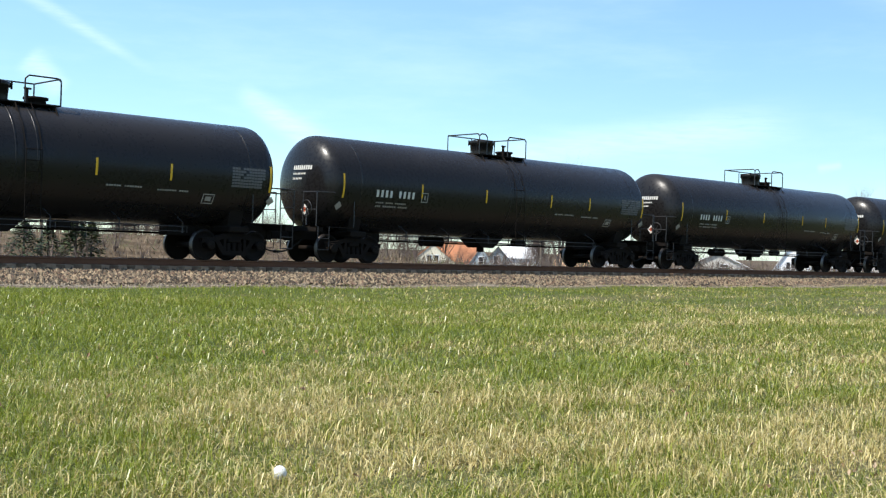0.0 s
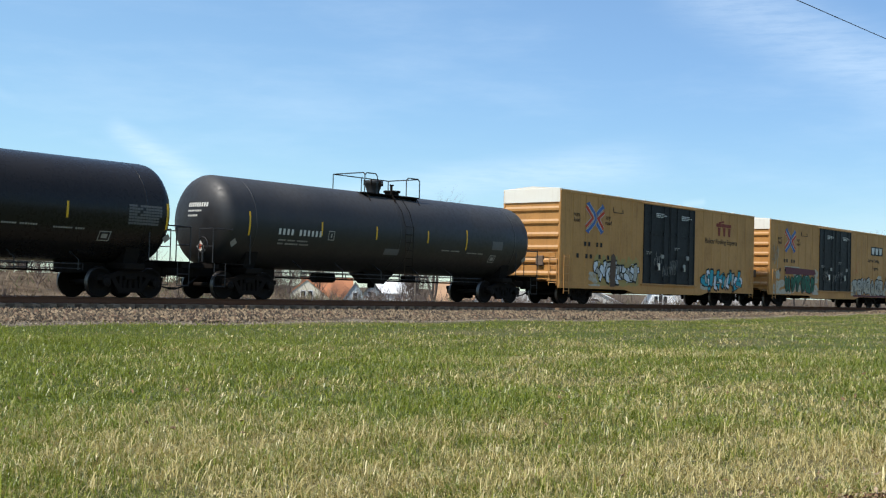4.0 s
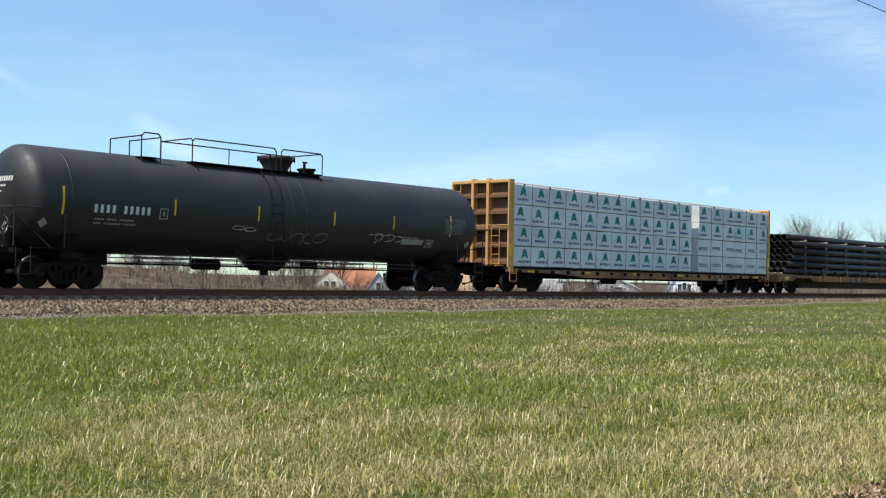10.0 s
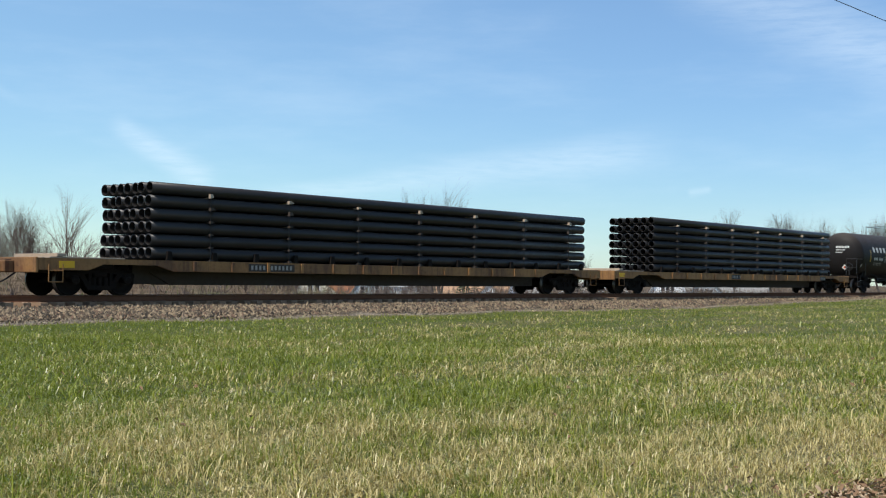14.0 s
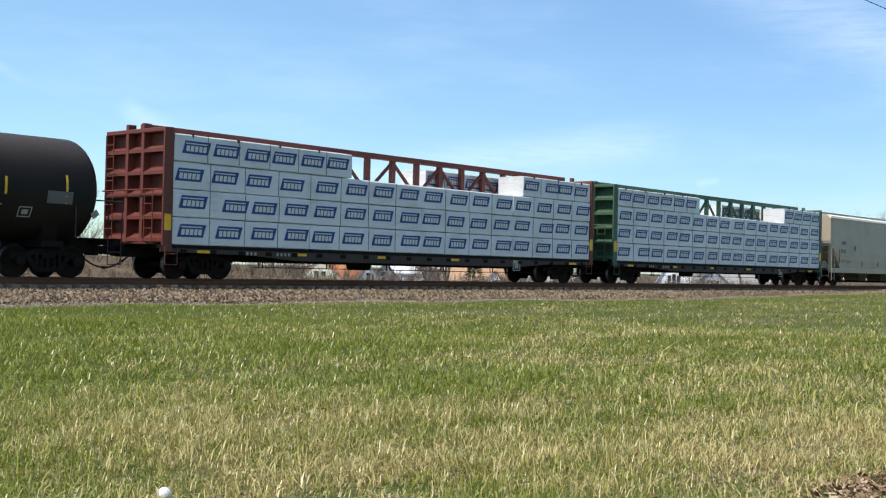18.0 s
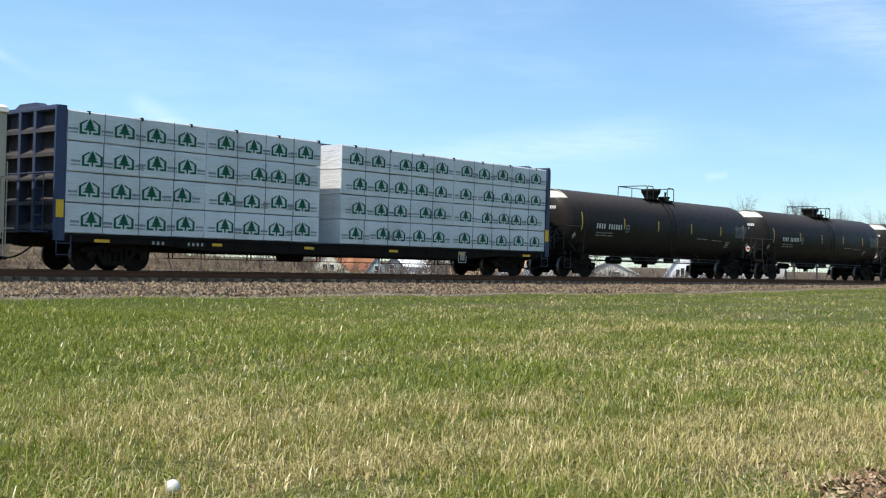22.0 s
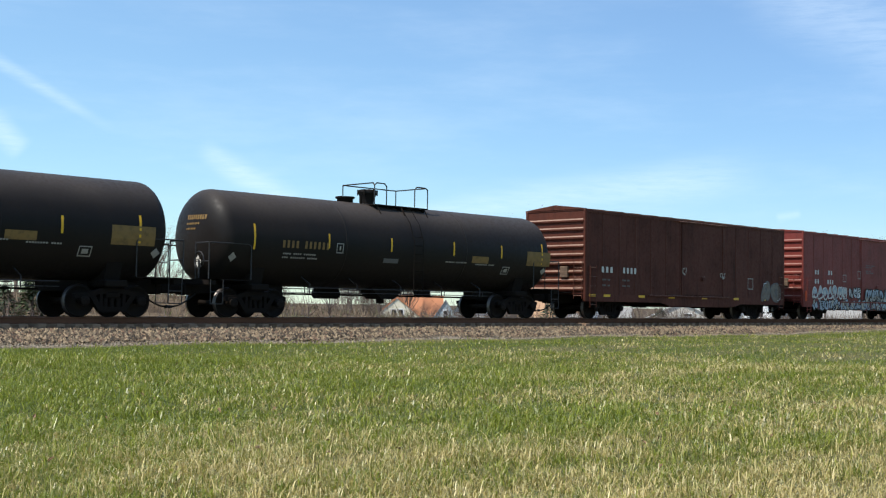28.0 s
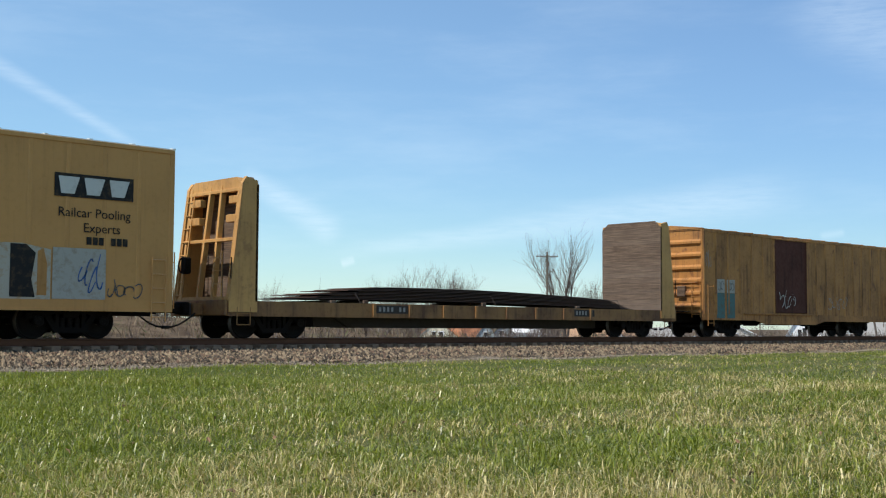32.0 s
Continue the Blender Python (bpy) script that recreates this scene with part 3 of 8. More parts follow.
def stone_material():
    m, n, b = material("loose_stone")
    g = n.add("ShaderNodeNewGeometry")
    rnd = g.outputs["Random Per Island"]
    c = n.mix(n.ramp(rnd, 0.1, 0.9), (0.028, 0.020, 0.012), (0.31, 0.228, 0.138))
    c = n.mix(n.ramp(n.math("FRACT", n.math("MULTIPLY", rnd, 9.1)), 0.75, 0.9), c, (0.16, 0.095, 0.058))
    c = n.mix(1.0, c, toe_dust(n, g.outputs["Position"], c))
    n.t.links.new(c, b.inputs["Base Color"])
    b.inputs["Roughness"].default_value = 0.85
    return m


TIE0, TIE_GAP = 6.0, 0.53


def crib(x):
    """1 midway between two ties, 0 on a tie."""
    ph = ((x - TIE0) / TIE_GAP) % 1.0
    return np.clip((np.abs(((ph + 0.5) % 1.0) - 0.5) - 0.20) / 0.16, 0, 1)


def build_track():
    bed_mat = ballast_material()
    x = np.concatenate([np.linspace(-400, 4, 40), np.arange(6.0, 146, TIE_GAP / 6), np.linspace(147, 900, 120)])
    #       across, height between ties, height at a tie
    prof = [(-4.1, -0.75, -0.75), (-3.45, -0.60, -0.60), (-2.6, -0.43, -0.43), (-1.95, -0.345, -0.34), (-1.62, -0.315, -0.31), (-1.40, -0.315, -0.29), (-1.20, -0.34, -0.30), (-0.5, -0.34, -0.30),
            (0.5, -0.185, -0.25), (1.40, -0.17, -0.27), (1.95, -0.21, -0.22), (3.6, -0.75, -0.75), (5.2, -1.35, -1.35)]
    rng = np.random.default_rng(8)
    wob = 0.12 * np.sin(x * 0.6) + 0.08 * np.sin(x * 1.7)
    up = crib(x) * np.where((x > 5) & (x < 146), 1.0, 0.5)
    cols = []
    for k, (a, h0, h1) in enumerate(prof):
        yy = D + a + (wob if k < 3 else 0 * wob)
        zz = ZR + h1 + (h0 - h1) * up + rng.normal(0, 0.013, len(x))
        g = land(x, yy)
        if k == 0:
            zz = g - 0.12
        if k == 1:
            zz = np.maximum(g + 0.03, ZR + h0 - 0.05)
        cols.append(np.stack([x, yy, zz], -1))
    v, m = np.stack(cols, 1).reshape(-1, 3), len(prof)
    i = np.arange(len(x) - 1)[:, None] * m + np.arange(m - 1)[None]
    f = np.stack([i, i + m, i + m + 1, i + 1], -1).reshape(-1, 4)
    tagged(new("ballast_bed", big_mesh("ballast_bed", v, f, bed_mat, True)), "brown crushed stone railway ballast bed", "ballast", kind="structure")

    # loose stones on the near shoulder and in the cribs
    k = 46000
    sx = 8 + 112 * rng.uniform(0, 1, k) ** 1.6
    sa = -rng.uniform(1.0, 3.95, k)
    wob = 0.12 * np.sin(sx * 0.6) + 0.08 * np.sin(sx * 1.7)
    h0 = np.interp(sa - wob * (sa < -2.2), [q[0] for q in prof], [q[1] for q in prof])
    h1 = np.interp(sa - wob * (sa < -2.2), [q[0] for q in prof], [q[2] for q in prof])
    sz = np.maximum(ZR + h1 + (h0 - h1) * crib(sx) - 0.02, land(sx, D + sa) + 0.01)
    keep = (sa < -1.42)
    sx, sa, sz = sx[keep], sa[keep], sz[keep]
    k = len(sx)
    size = rng.uniform(0.030, 0.078, k) * np.where(sa < -3.3, 0.55, 1.0)
    dirs = np.array([(1, 0, 0), (-1, 0, 0), (0, 1, 0), (0, -1, 0), (0, 0, 1), (0, 0, -1)], float)
    v = dirs[None] * size[:, None, None] * rng.uniform(0.6, 1.35, (k, 6, 1)) + rng.normal(0, 0.010, (k, 6, 3)) + np.stack([sx, D + sa, sz], -1)[:, None]
    tri = np.array([(0, 2, 4), (2, 1, 4), (1, 3, 4), (3, 0, 4), (2, 0, 5), (1, 2, 5), (3, 1, 5), (0, 3, 5)])
    f = (np.arange(k)[:, None, None] * 6 + tri[None]).reshape(-1, 3)
    tagged(new("ballast_stones", big_mesh("ballast_stones", v.reshape(-1, 3), f, stone_material())), "loose crushed brown stones on the ballast shoulder", "stones", kind="stuff")

    track = thing("railway_track", "railway track of rusty rails on dark wooden ties in stone ballast", "railway track", kind="structure", at=pose(0, D, ZR))
    rust = surface("rail_rust", (0.17, 0.078, 0.045), 0.9, 0.0, amount=0.5, streaks=0.2, grime=(0.09, 0.045, 0.028), spec=0.04, bump=0.25)
    tie_wood = surface("tie_wood", (0.30, 0.190, 0.115), 0.9, amount=0.6, streaks=0.2, grime=(0.13, 0.08, 0.05), bump=0.4, scale=2.0)
    prof = [(-0.07, -0.175), (0.07, -0.175), (0.07, -0.163), (0.012, -0.15), (0.009, -0.045), (0.036, -0.035), (0.036, -0.006), (0.025, 0), (-0.025, 0), (-0.036, -0.006), (-0.036, -0.035), (-0.009, -0.045), (-0.012, -0.15), (-0.07, -0.163)]
    for side in (-1, 1):
        part("rail", Shape().prism([(side * 0.755 + a, h) for a, h in prof], -400, 900, "yz"), rust, track, "rust-brown steel rail")
        part("rail_top", Shape().box(-400, 900, side * 0.755 - 0.028, side * 0.755 + 0.028, -0.0005, 0.0025), tread_steel, track, "polished running surface")
    tie = Shape().box(-0.125, 0.125, -1.36, 1.36, -0.36, -0.183, 0.012).mesh("tie", tie_wood)
    plate = Shape().box(-0.09, 0.09, -0.16, 0.16, -0.183, -0.172).mesh("tie_plate", rust)
    x, count = 6.0, 0
    while count < 290:
        part("tie", tie, tie_wood, track, at=pose(x, random.uniform(-0.04, 0.04), random.uniform(-0.008, 0.008), 0, 0, random.uniform(-0.8, 0.8)))
        x += 0.53
        count += 1
    far = Shape()
    for k in range(360):
        far.box(x + k * 0.53 - 0.115, x + k * 0.53 + 0.115, -1.32, 1.32, -0.36, -0.183)
    tagged(part("tie_row", far, tie_wood, track), kind="stuff")
    plates = Shape()
    for k in range(200):
        for side in (-1, 1):
            plates.box(6 + k * 0.53 - 0.09, 6 + k * 0.53 + 0.09, side * 0.755 - 0.16, side * 0.755 + 0.16, -0.184, -0.171)
    tagged(part("tie_plate_row", plates, rust, track), kind="stuff")


build_track()


# ---- parts that every freight car has; a car's space: x along the car, y across it, z up from the rail ----
SPIN_FRONT, SPIN_REAR = [], []
WHEEL_R = 0.46


def make_wheelset():
    s = Shape()
    for side in (-1, 1):
        y = side * 0.755
        o = side
        prof = [(y - o * 0.07, 0.10), (y - o * 0.07, 0.36), (y - o * 0.085, 0.40), (y - o * 0.085, 0.487), (y - o * 0.05, 0.485), (y - o * 0.04, WHEEL_R + 0.002), (y + o * 0.07, WHEEL_R - 0.004),
                (y + o * 0.07, 0.40), (y + o * 0.02, 0.375), (y - o * 0.005, 0.20), (y + o * 0.03, 0.13), (y + o * 0.03, 0.09)]
        s.lathe(prof, "y", 28)
        s.lathe([(y + o * 0.03, 0.085), (y + o * 0.30, 0.085), (y + o * 0.30, 0.135), (y + o * 0.42, 0.135), (y + o * 0.43, 0.11), (y + o * 0.43, 0.0)], "y", 14)
        for k in range(3):
            t = 2 * math.pi * k / 3
            s.rod((0.06 * math.cos(t), y + o * 0.43, 0.06 * math.sin(t)), (0.06 * math.cos(t), y + o * 0.455, 0.06 * math.sin(t)), 0.02, 6)
    s.rod((0, -0.72, 0), (0, 0.72, 0), 0.085, 12)
    me = s.mesh("wheelset", wheel_steel)
    me.materials.append(tread_steel)
    for p in me.polygons:
        c = p.center
        if WHEEL_R - 0.02 < math.hypot(c.x, c.z) < WHEEL_R + 0.012 and 0.70 < abs(c.y) < 0.83:
            p.material_index = 1
    return me


def make_truck_frame():
    s = Shape()
    for side in (-1, 1):
        y0, y1 = side * 1.02 - 0.07, side * 1.02 + 0.07
        top = [(-1.17, 0.52), (-1.17, 0.66), (-0.70, 0.71), (-0.40, 0.82), (0.40, 0.82), (0.70, 0.71), (1.17, 0.66), (1.17, 0.52), (0.74, 0.55), (0.42, 0.66), (-0.42, 0.66), (-0.74, 0.55)]
        s.prism(top, y0, y1)
        s.prism([(-0.70, 0.56), (-0.56, 0.62), (-0.34, 0.30), (0.34, 0.30), (0.56, 0.62), (0.70, 0.56), (0.42, 0.16), (-0.42, 0.16)], y0, y1)
        for q in (-1, 1):
            s.box(q * 0.36 - 0.05, q * 0.36 + 0.05, y0, y1, 0.25, 0.70)
            s.box(q * 0.89 - 0.16, q * 0.89 + 0.16, y0 - 0.02, y1 + 0.02, 0.50, 0.64, 0.02)
        for k in (-0.2, 0.0, 0.2):
            s.lathe([(0.30, 0.07), (0.34, 0.085), (0.38, 0.07), (0.42, 0.085), (0.46, 0.07), (0.50, 0.085), (0.54, 0.07)], "z", 8, (k, side * 1.02, 0))
    s.box(-0.22, 0.22, -1.12, 1.12, 0.54, 0.72, 0.03)
    s.lathe([(0.72, 0.30), (0.80, 0.30), (0.80, 0.0)], "z", 14)
    for q in (-1, 1):
        s.box(q * 0.42 - 0.04, q * 0.42 + 0.04, -0.95, 0.95, 0.30, 0.40)
        for side in (-1, 1):
            s.box(q * 0.43 - 0.05, q * 0.43 + 0.05, side * 0.755 - 0.06, side * 0.755 + 0.06, 0.28, 0.62)
    return s.mesh("truck", truck_steel)


WHEELSET, TRUCK = make_wheelset(), make_truck_frame()


def make_coupler():
    """Draft gear, knuckle and the air hose at one end, drawn for the end towards -x; its face is at x = 0."""
    s = Shape()
    s.box(0.28, 1.2, -0.09, 0.09, 0.76, 0.94, 0.02)
    s.box(-0.02, 0.34, -0.14, 0.14, 0.72, 0.98, 0.04)
    s.box(-0.14, 0.04, -0.15, 0.0, 0.74, 0.96, 0.05)
    s.box(0.42, 0.62, -0.28, 0.28, 0.68, 1.04, 0.03)
    return s.mesh("coupler", truck_steel)


def make_hose():
    s = Shape()
    pts = [Vector((0.75, -0.35, 0.72))]
    for k in range(1, 9):
        t = k / 8
        pts.append(Vector((0.75 - 0.75 * t, -0.35 + 0.2 * t, 0.72 - 0.40 * math.sin(t * math.pi * 0.5))))
    s.tube(pts, 0.028, 6)
    s.box(-0.09, 0.03, -0.20, -0.10, 0.27, 0.36, 0.02)
    return s.mesh("air_hose", rubber)


COUPLER, HOSE = make_coupler(), make_hose()
TURN = pose(0, 0, 0, 0, 0, 180)


def running_gear(car, half, centre, sill=None):
    """Two trucks, couplers and hoses. half: from the middle to the coupling; centre: to a truck's middle."""
    for q in (-1, 1):
        tr = part("truck", TRUCK, truck_steel, car, "grimy black cast-steel truck", pose(q * centre, 0, 0))
        for side, keep in ((-1, SPIN_FRONT), (1, SPIN_REAR)):
            w = part("wheelset", WHEELSET, wheel_steel, tr, at=pose(side * 0.889, 0, WHEEL_R))
            keep.append(w)
        turn = Matrix.Translation((q * half, 0, 0)) @ (TURN if q > 0 else Matrix.Identity(4))
        part("coupler", COUPLER, truck_steel, car, at=turn)
        part("air_hose", HOSE, rubber, car, at=turn)


def chars(s, x, z, count, w, h, y, gap=0.28, skip=(), slope=None):
    """A row of solid characters as plain bars; y: a number, or a function of the height for curved sides."""
    at = y if callable(y) else (lambda zz: y)
    for k in range(count):
        if k in skip:
            continue
        a = x + k * w
        b = a + w * (1 - gap)
        zs = [z, z + h] if not callable(y) else [z, z + h * 0.5, z + h]
        for z0, z1 in zip(zs, zs[1:]):
            s.face([(a, at(z0), z0), (b, at(z0), z0), (b, at(z1), z1), (a, at(z1), z1)])
    return s


def glyphs(s, x, z, count, w, h, y, seed=0, skip=()):
    """A row of plain bars, one for each character, for marks that are not lettered."""
    return chars(s, x, z + 0.1 * h, count, w, h * 0.78, y, 0.48, skip)


def patch(s, x0, x1, z0, z1, y, steps=3):
    """A flat or bent rectangle on a car's side."""
    at = y if callable(y) else (lambda zz: y)
    for k in range(steps):
        a, b = z0 + (z1 - z0) * k / steps, z0 + (z1 - z0) * (k + 1) / steps
        s.face([(x0, at(a), a), (x1, at(a), a), (x1, at(b), b), (x0, at(b), b)])
    return s


def lettering(text, size, mat, parent, x, y, z, shear=0.0):
    """Readable words on the side that faces the lawn."""
    cu = bpy.data.curves.new("words", "FONT")
    cu.body, cu.size, cu.shear, cu.extrude, cu.resolution_u = text, size, shear, 0.002, 3
    ob = bpy.data.objects.new("words", cu)
    me = bpy.data.meshes.new_from_object(ob)
    bpy.data.objects.remove(ob)
    bpy.data.curves.remove(cu)
    me.materials.clear()
    me.materials.append(mat)
    return tagged(part("lettering", me, mat, parent, at=pose(x, y, z, 90, 0, 0)), kind="stuff")


def ribbon(s, pts, th, y):
    """A sprayed stroke along points (x, z)."""
    for (ax, az), (bx, bz) in zip(pts, pts[1:]):
        d = Vector((bx - ax, bz - az))
        if d.length < 1e-5:
            continue
        d.normalize()
        e, n = d * th * 0.5, Vector((-d.y, d.x)) * th
        s.face([(ax - e.x + n.x, y, az - e.y + n.y), (bx + e.x + n.x, y, bz + e.y + n.y), (bx + e.x - n.x, y, bz + e.y - n.y), (ax - e.x - n.x, y, az - e.y - n.y)])
    return s


def band(s, pts, th, y):
    """A painted stripe with mitred bends along points (x, z); th: half its width."""
    rims = []
    for k, q in enumerate(pts):
        q = Vector(q)
        d0 = (q - Vector(pts[k - 1])).normalized() if k else None
        d1 = (Vector(pts[k + 1]) - q).normalized() if k < len(pts) - 1 else None
        d = ((d0 or d1) + (d1 or d0)).normalized()
        n = Vector((-d.y, d.x))
        ref = d1 or d0
        n = n * th / max(0.5, n.dot(Vector((-ref.y, ref.x))))
        rims.append((q + n, q - n))
    for (a, b), (c, d) in zip(rims, rims[1:]):
        s.face([(a.x, y, a.y), (c.x, y, c.y), (d.x, y, d.y), (b.x, y, b.y)])
    return s


def haze(car, x0, x1, z0, z1, y, mat, seed, count=9):
    """Ragged clouds of overspray and paint-outs on a car's side."""
    rnd = random.Random(seed)
    for k in range(count):
        cx, cz = rnd.uniform(x0, x1), rnd.uniform(z0, z1)
        rx, rz = rnd.uniform(0.25, 0.75), rnd.uniform(0.12, 0.38)
        pts = []
        for j in range(16):
            t = 2 * math.pi * j / 16
            f = rnd.uniform(0.7, 1.15)
            pts.append((min(max(cx + rx * f * math.cos(t), x0), x1), min(max(cz + rz * f * math.sin(t), z0), z1)))
        s = Shape()
        s.face([(px, y - 0.0022 - 0.0003 * k, pz) for px, pz in pts])
        part("overspray", s, mat, car)


def swollen(pts, grow):
    """A closed outline made round and pushed out by grow."""
    out, n = [], len(pts)
    for k in range(n):
        p, q, r = Vector(pts[k - 1]), Vector(pts[k]), Vector(pts[(k + 1) % n])
        for a, b in ((p, q), (q, r)):
            out.append(q.lerp((a if a is not q else b), 0.28))
    rnd = []
    m = len(out)
    for k in range(m):
        p, q, r = out[k - 1], out[k], out[(k + 1) % m]
        t = r - p
        nn = Vector((t.y, -t.x)).normalized()
        rnd.append(tuple(q * 0.5 + (p + r) * 0.25 + nn * grow))
    return rnd


# swollen letter bodies in a unit square, running counter-clockwise, each with its inner strokes
BLOBS = (
    ([(0.05, 0.0), (0.40, 0.05), (0.95, 0.0), (0.98, 0.35), (0.70, 0.45), (0.95, 0.62), (0.92, 1.0), (0.45, 0.93), (0.08, 1.0), (0.0, 0.5)], (((0.40, 0.25), (0.62, 0.28)), ((0.40, 0.70), (0.60, 0.72)))),
    ([(0.0, 0.05), (0.30, 0.0), (0.42, 0.30), (0.60, 0.0), (0.97, 0.04), (0.85, 0.55), (0.62, 1.0), (0.30, 0.96), (0.10, 0.6)], (((0.42, 0.45), (0.55, 0.62), (0.40, 0.66)),)),
    ([(0.05, 0.0), (0.95, 0.02), (1.0, 0.30), (0.50, 0.33), (0.96, 0.50), (0.9, 0.72), (0.98, 1.0), (0.1, 0.97), (0.0, 0.6), (0.12, 0.35)], (((0.35, 0.55), (0.7, 0.60)), ((0.30, 0.80), (0.72, 0.82)))),
    ([(0.08, 0.02), (0.5, -0.04), (0.92, 0.05), (1.0, 0.5), (0.9, 0.95), (0.5, 1.03), (0.1, 0.97), (0.0, 0.5)], (((0.45, 0.30), (0.58, 0.50), (0.45, 0.72), (0.40, 0.48), (0.45, 0.30)),)),
    ([(0.15, 0.0), (0.62, -0.03), (0.68, 0.60), (1.02, 0.66), (0.98, 1.0), (0.5, 0.96), (-0.02, 1.0), (0.0, 0.68), (0.28, 0.62)], (((0.44, 0.10), (0.46, 0.55)),)),
    ([(0.0, 0.0), (0.35, 0.03), (0.50, 0.25), (0.66, 0.0), (1.0, 0.02), (0.95, 0.98), (0.64, 1.0), (0.60, 0.60), (0.36, 1.0), (0.03, 0.97)], (((0.30, 0.2), (0.32, 0.7)), ((0.72, 0.3), (0.72, 0.8)))),
)


def wild(car, x0, x1, z0, z1, y, fills, edge, count, seed):
    """A sprayed piece of sharp, interlocking strokes with dark rims."""
    rnd = random.Random(seed)
    for k in range(count):
        cx, cz = x0 + (x1 - x0) * (k + 0.5) / count + rnd.uniform(-0.1, 0.1), (z0 + z1) / 2 + rnd.uniform(-0.2, 0.2) * (z1 - z0)
        ln, wd, ang = (z1 - z0) * rnd.uniform(0.4, 0.95), rnd.uniform(0.10, 0.24), radians(rnd.choice((80, 100, 65, 115, 20, 160, -15)) + rnd.uniform(-12, 12))
        d, n = Vector((math.cos(ang), math.sin(ang))), Vector((-math.sin(ang), math.cos(ang)))
        c, bend = Vector((cx, cz)), rnd.uniform(-0.16, 0.16)
        a, b, m = c - d * ln / 2, c + d * ln / 2, c + n * bend
        pts = [a - n * wd, m - n * wd, b - n * wd * 0.5, b + d * wd * 0.8, b + n * wd * 1.4, m + n * wd, a + n * wd * 0.6]
        pts = [Vector((p.x, min(max(p.y, z0 - 0.05), z1 + 0.12))) for p in pts]
        dy = 0.0009 * k
        s = Shape()
        s.face([(p.x, y - 0.006 - dy, p.y) for p in pts])
        rim = part("graffiti_stroke", s, edge, car)
        mid = sum(pts, Vector((0, 0))) / len(pts)
        s = Shape()
        s.face([(p.x, y - 0.0064 - dy, p.y) for p in (mid + (q - mid) * 0.80 for q in pts)])
        part("fill", s, fills[k % len(fills)], rim)


def graffiti(car, x0, x1, z0, z1, y, fill, edge, count, seed, backing=None, lean=0.0, fade=None):
    """Sprayed throw-up: swollen letter shapes with a rim, a shine and inner strokes; no words."""
    rnd = random.Random(seed)
    w = (x1 - x0) / count
    if backing:
        cloud = Shape()
        n = 40
        top = [z1 + 0.10 + 0.10 * math.sin(k * 1.1 + seed) + rnd.uniform(-0.10, 0.10) for k in range(n + 1)]
        low = [z0 - 0.05 + rnd.uniform(-0.05, 0.06) for k in range(n + 1)]
        xs = [x0 - 0.2 + (x1 - x0 + 0.4) * k / n for k in range(n + 1)]
        for k in range(n):
            cloud.face([(xs[k], y - 0.004, low[k]), (xs[k + 1], y - 0.004, low[k + 1]), (xs[k + 1], y - 0.004, top[k + 1]), (xs[k], y - 0.004, top[k])])
        part("graffiti_backing", cloud, backing, car)
    last = -1
    for k in range(count):
        pick = rnd.randrange(len(BLOBS))
        if pick == last:
            pick = (pick + 1) % len(BLOBS)
        last = pick
        outline, inner = BLOBS[pick]
        cx, wide = x0 + (k - 0.02) * w, w * rnd.uniform(0.96, 1.10)
        zb, tall = z0 + rnd.uniform(0.0, 0.10) * (z1 - z0), (z1 - z0) * rnd.uniform(0.84, 1.0)
        tip, turn = lean + rnd.uniform(-0.22, 0.22), rnd.uniform(-0.14, 0.14)
        over = k % 2
        place = lambda p: (cx + (1 - p[0] if over else p[0]) * wide + tip * (p[1] - 0.5) * tall, zb + (1 - p[1] if over else p[1]) * tall + turn * (p[0] - 0.5) * wide)
        pts = [place((p[0] + rnd.uniform(-0.11, 0.11), p[1] + rnd.uniform(-0.09, 0.09))) for p in outline]
        dy = 0.0012 * k
        s = Shape()
        s.face([(px, y - 0.007 - dy, pz) for px, pz in swollen(pts, 0.045)])
        rim = part("graffiti_letter", s, edge, car)
        s = Shape()
        s.face([(px, y - 0.010 - dy, pz) for px, pz in swollen(pts, -0.022)])
        part("fill", s, fill, rim)
        if fade:
            low = [(px, min(pz, zb + tall * rnd.uniform(0.30, 0.48))) for px, pz in swollen(pts, -0.035)]
            s = Shape()
            s.face([(px, y - 0.0115 - dy, pz) for px, pz in low])
            part("shade", s, fade, rim)
        s = Shape()
        for stroke in inner:
            ribbon(s, [place(p) for p in stroke], rnd.uniform(0.028, 0.05), y - 0.013 - dy)
        for j in range(2):
            u = rnd.uniform(0.2, 0.8)
            ribbon(s, [place((u, rnd.uniform(0.05, 0.3))), place((u + rnd.uniform(-0.2, 0.2), rnd.uniform(0.5, 0.9)))], rnd.uniform(0.012, 0.022), y - 0.0132 - dy)
        part("inner_stroke", s, edge, rim)
        s = Shape()
        ribbon(s, [place((0.12, 0.80)), place((0.20, 0.92)), place((0.45, 0.93))], 0.014, y - 0.0135 - dy)
        part("shine", s, paint_white if edge is not paint_white else paint_silver, rim)


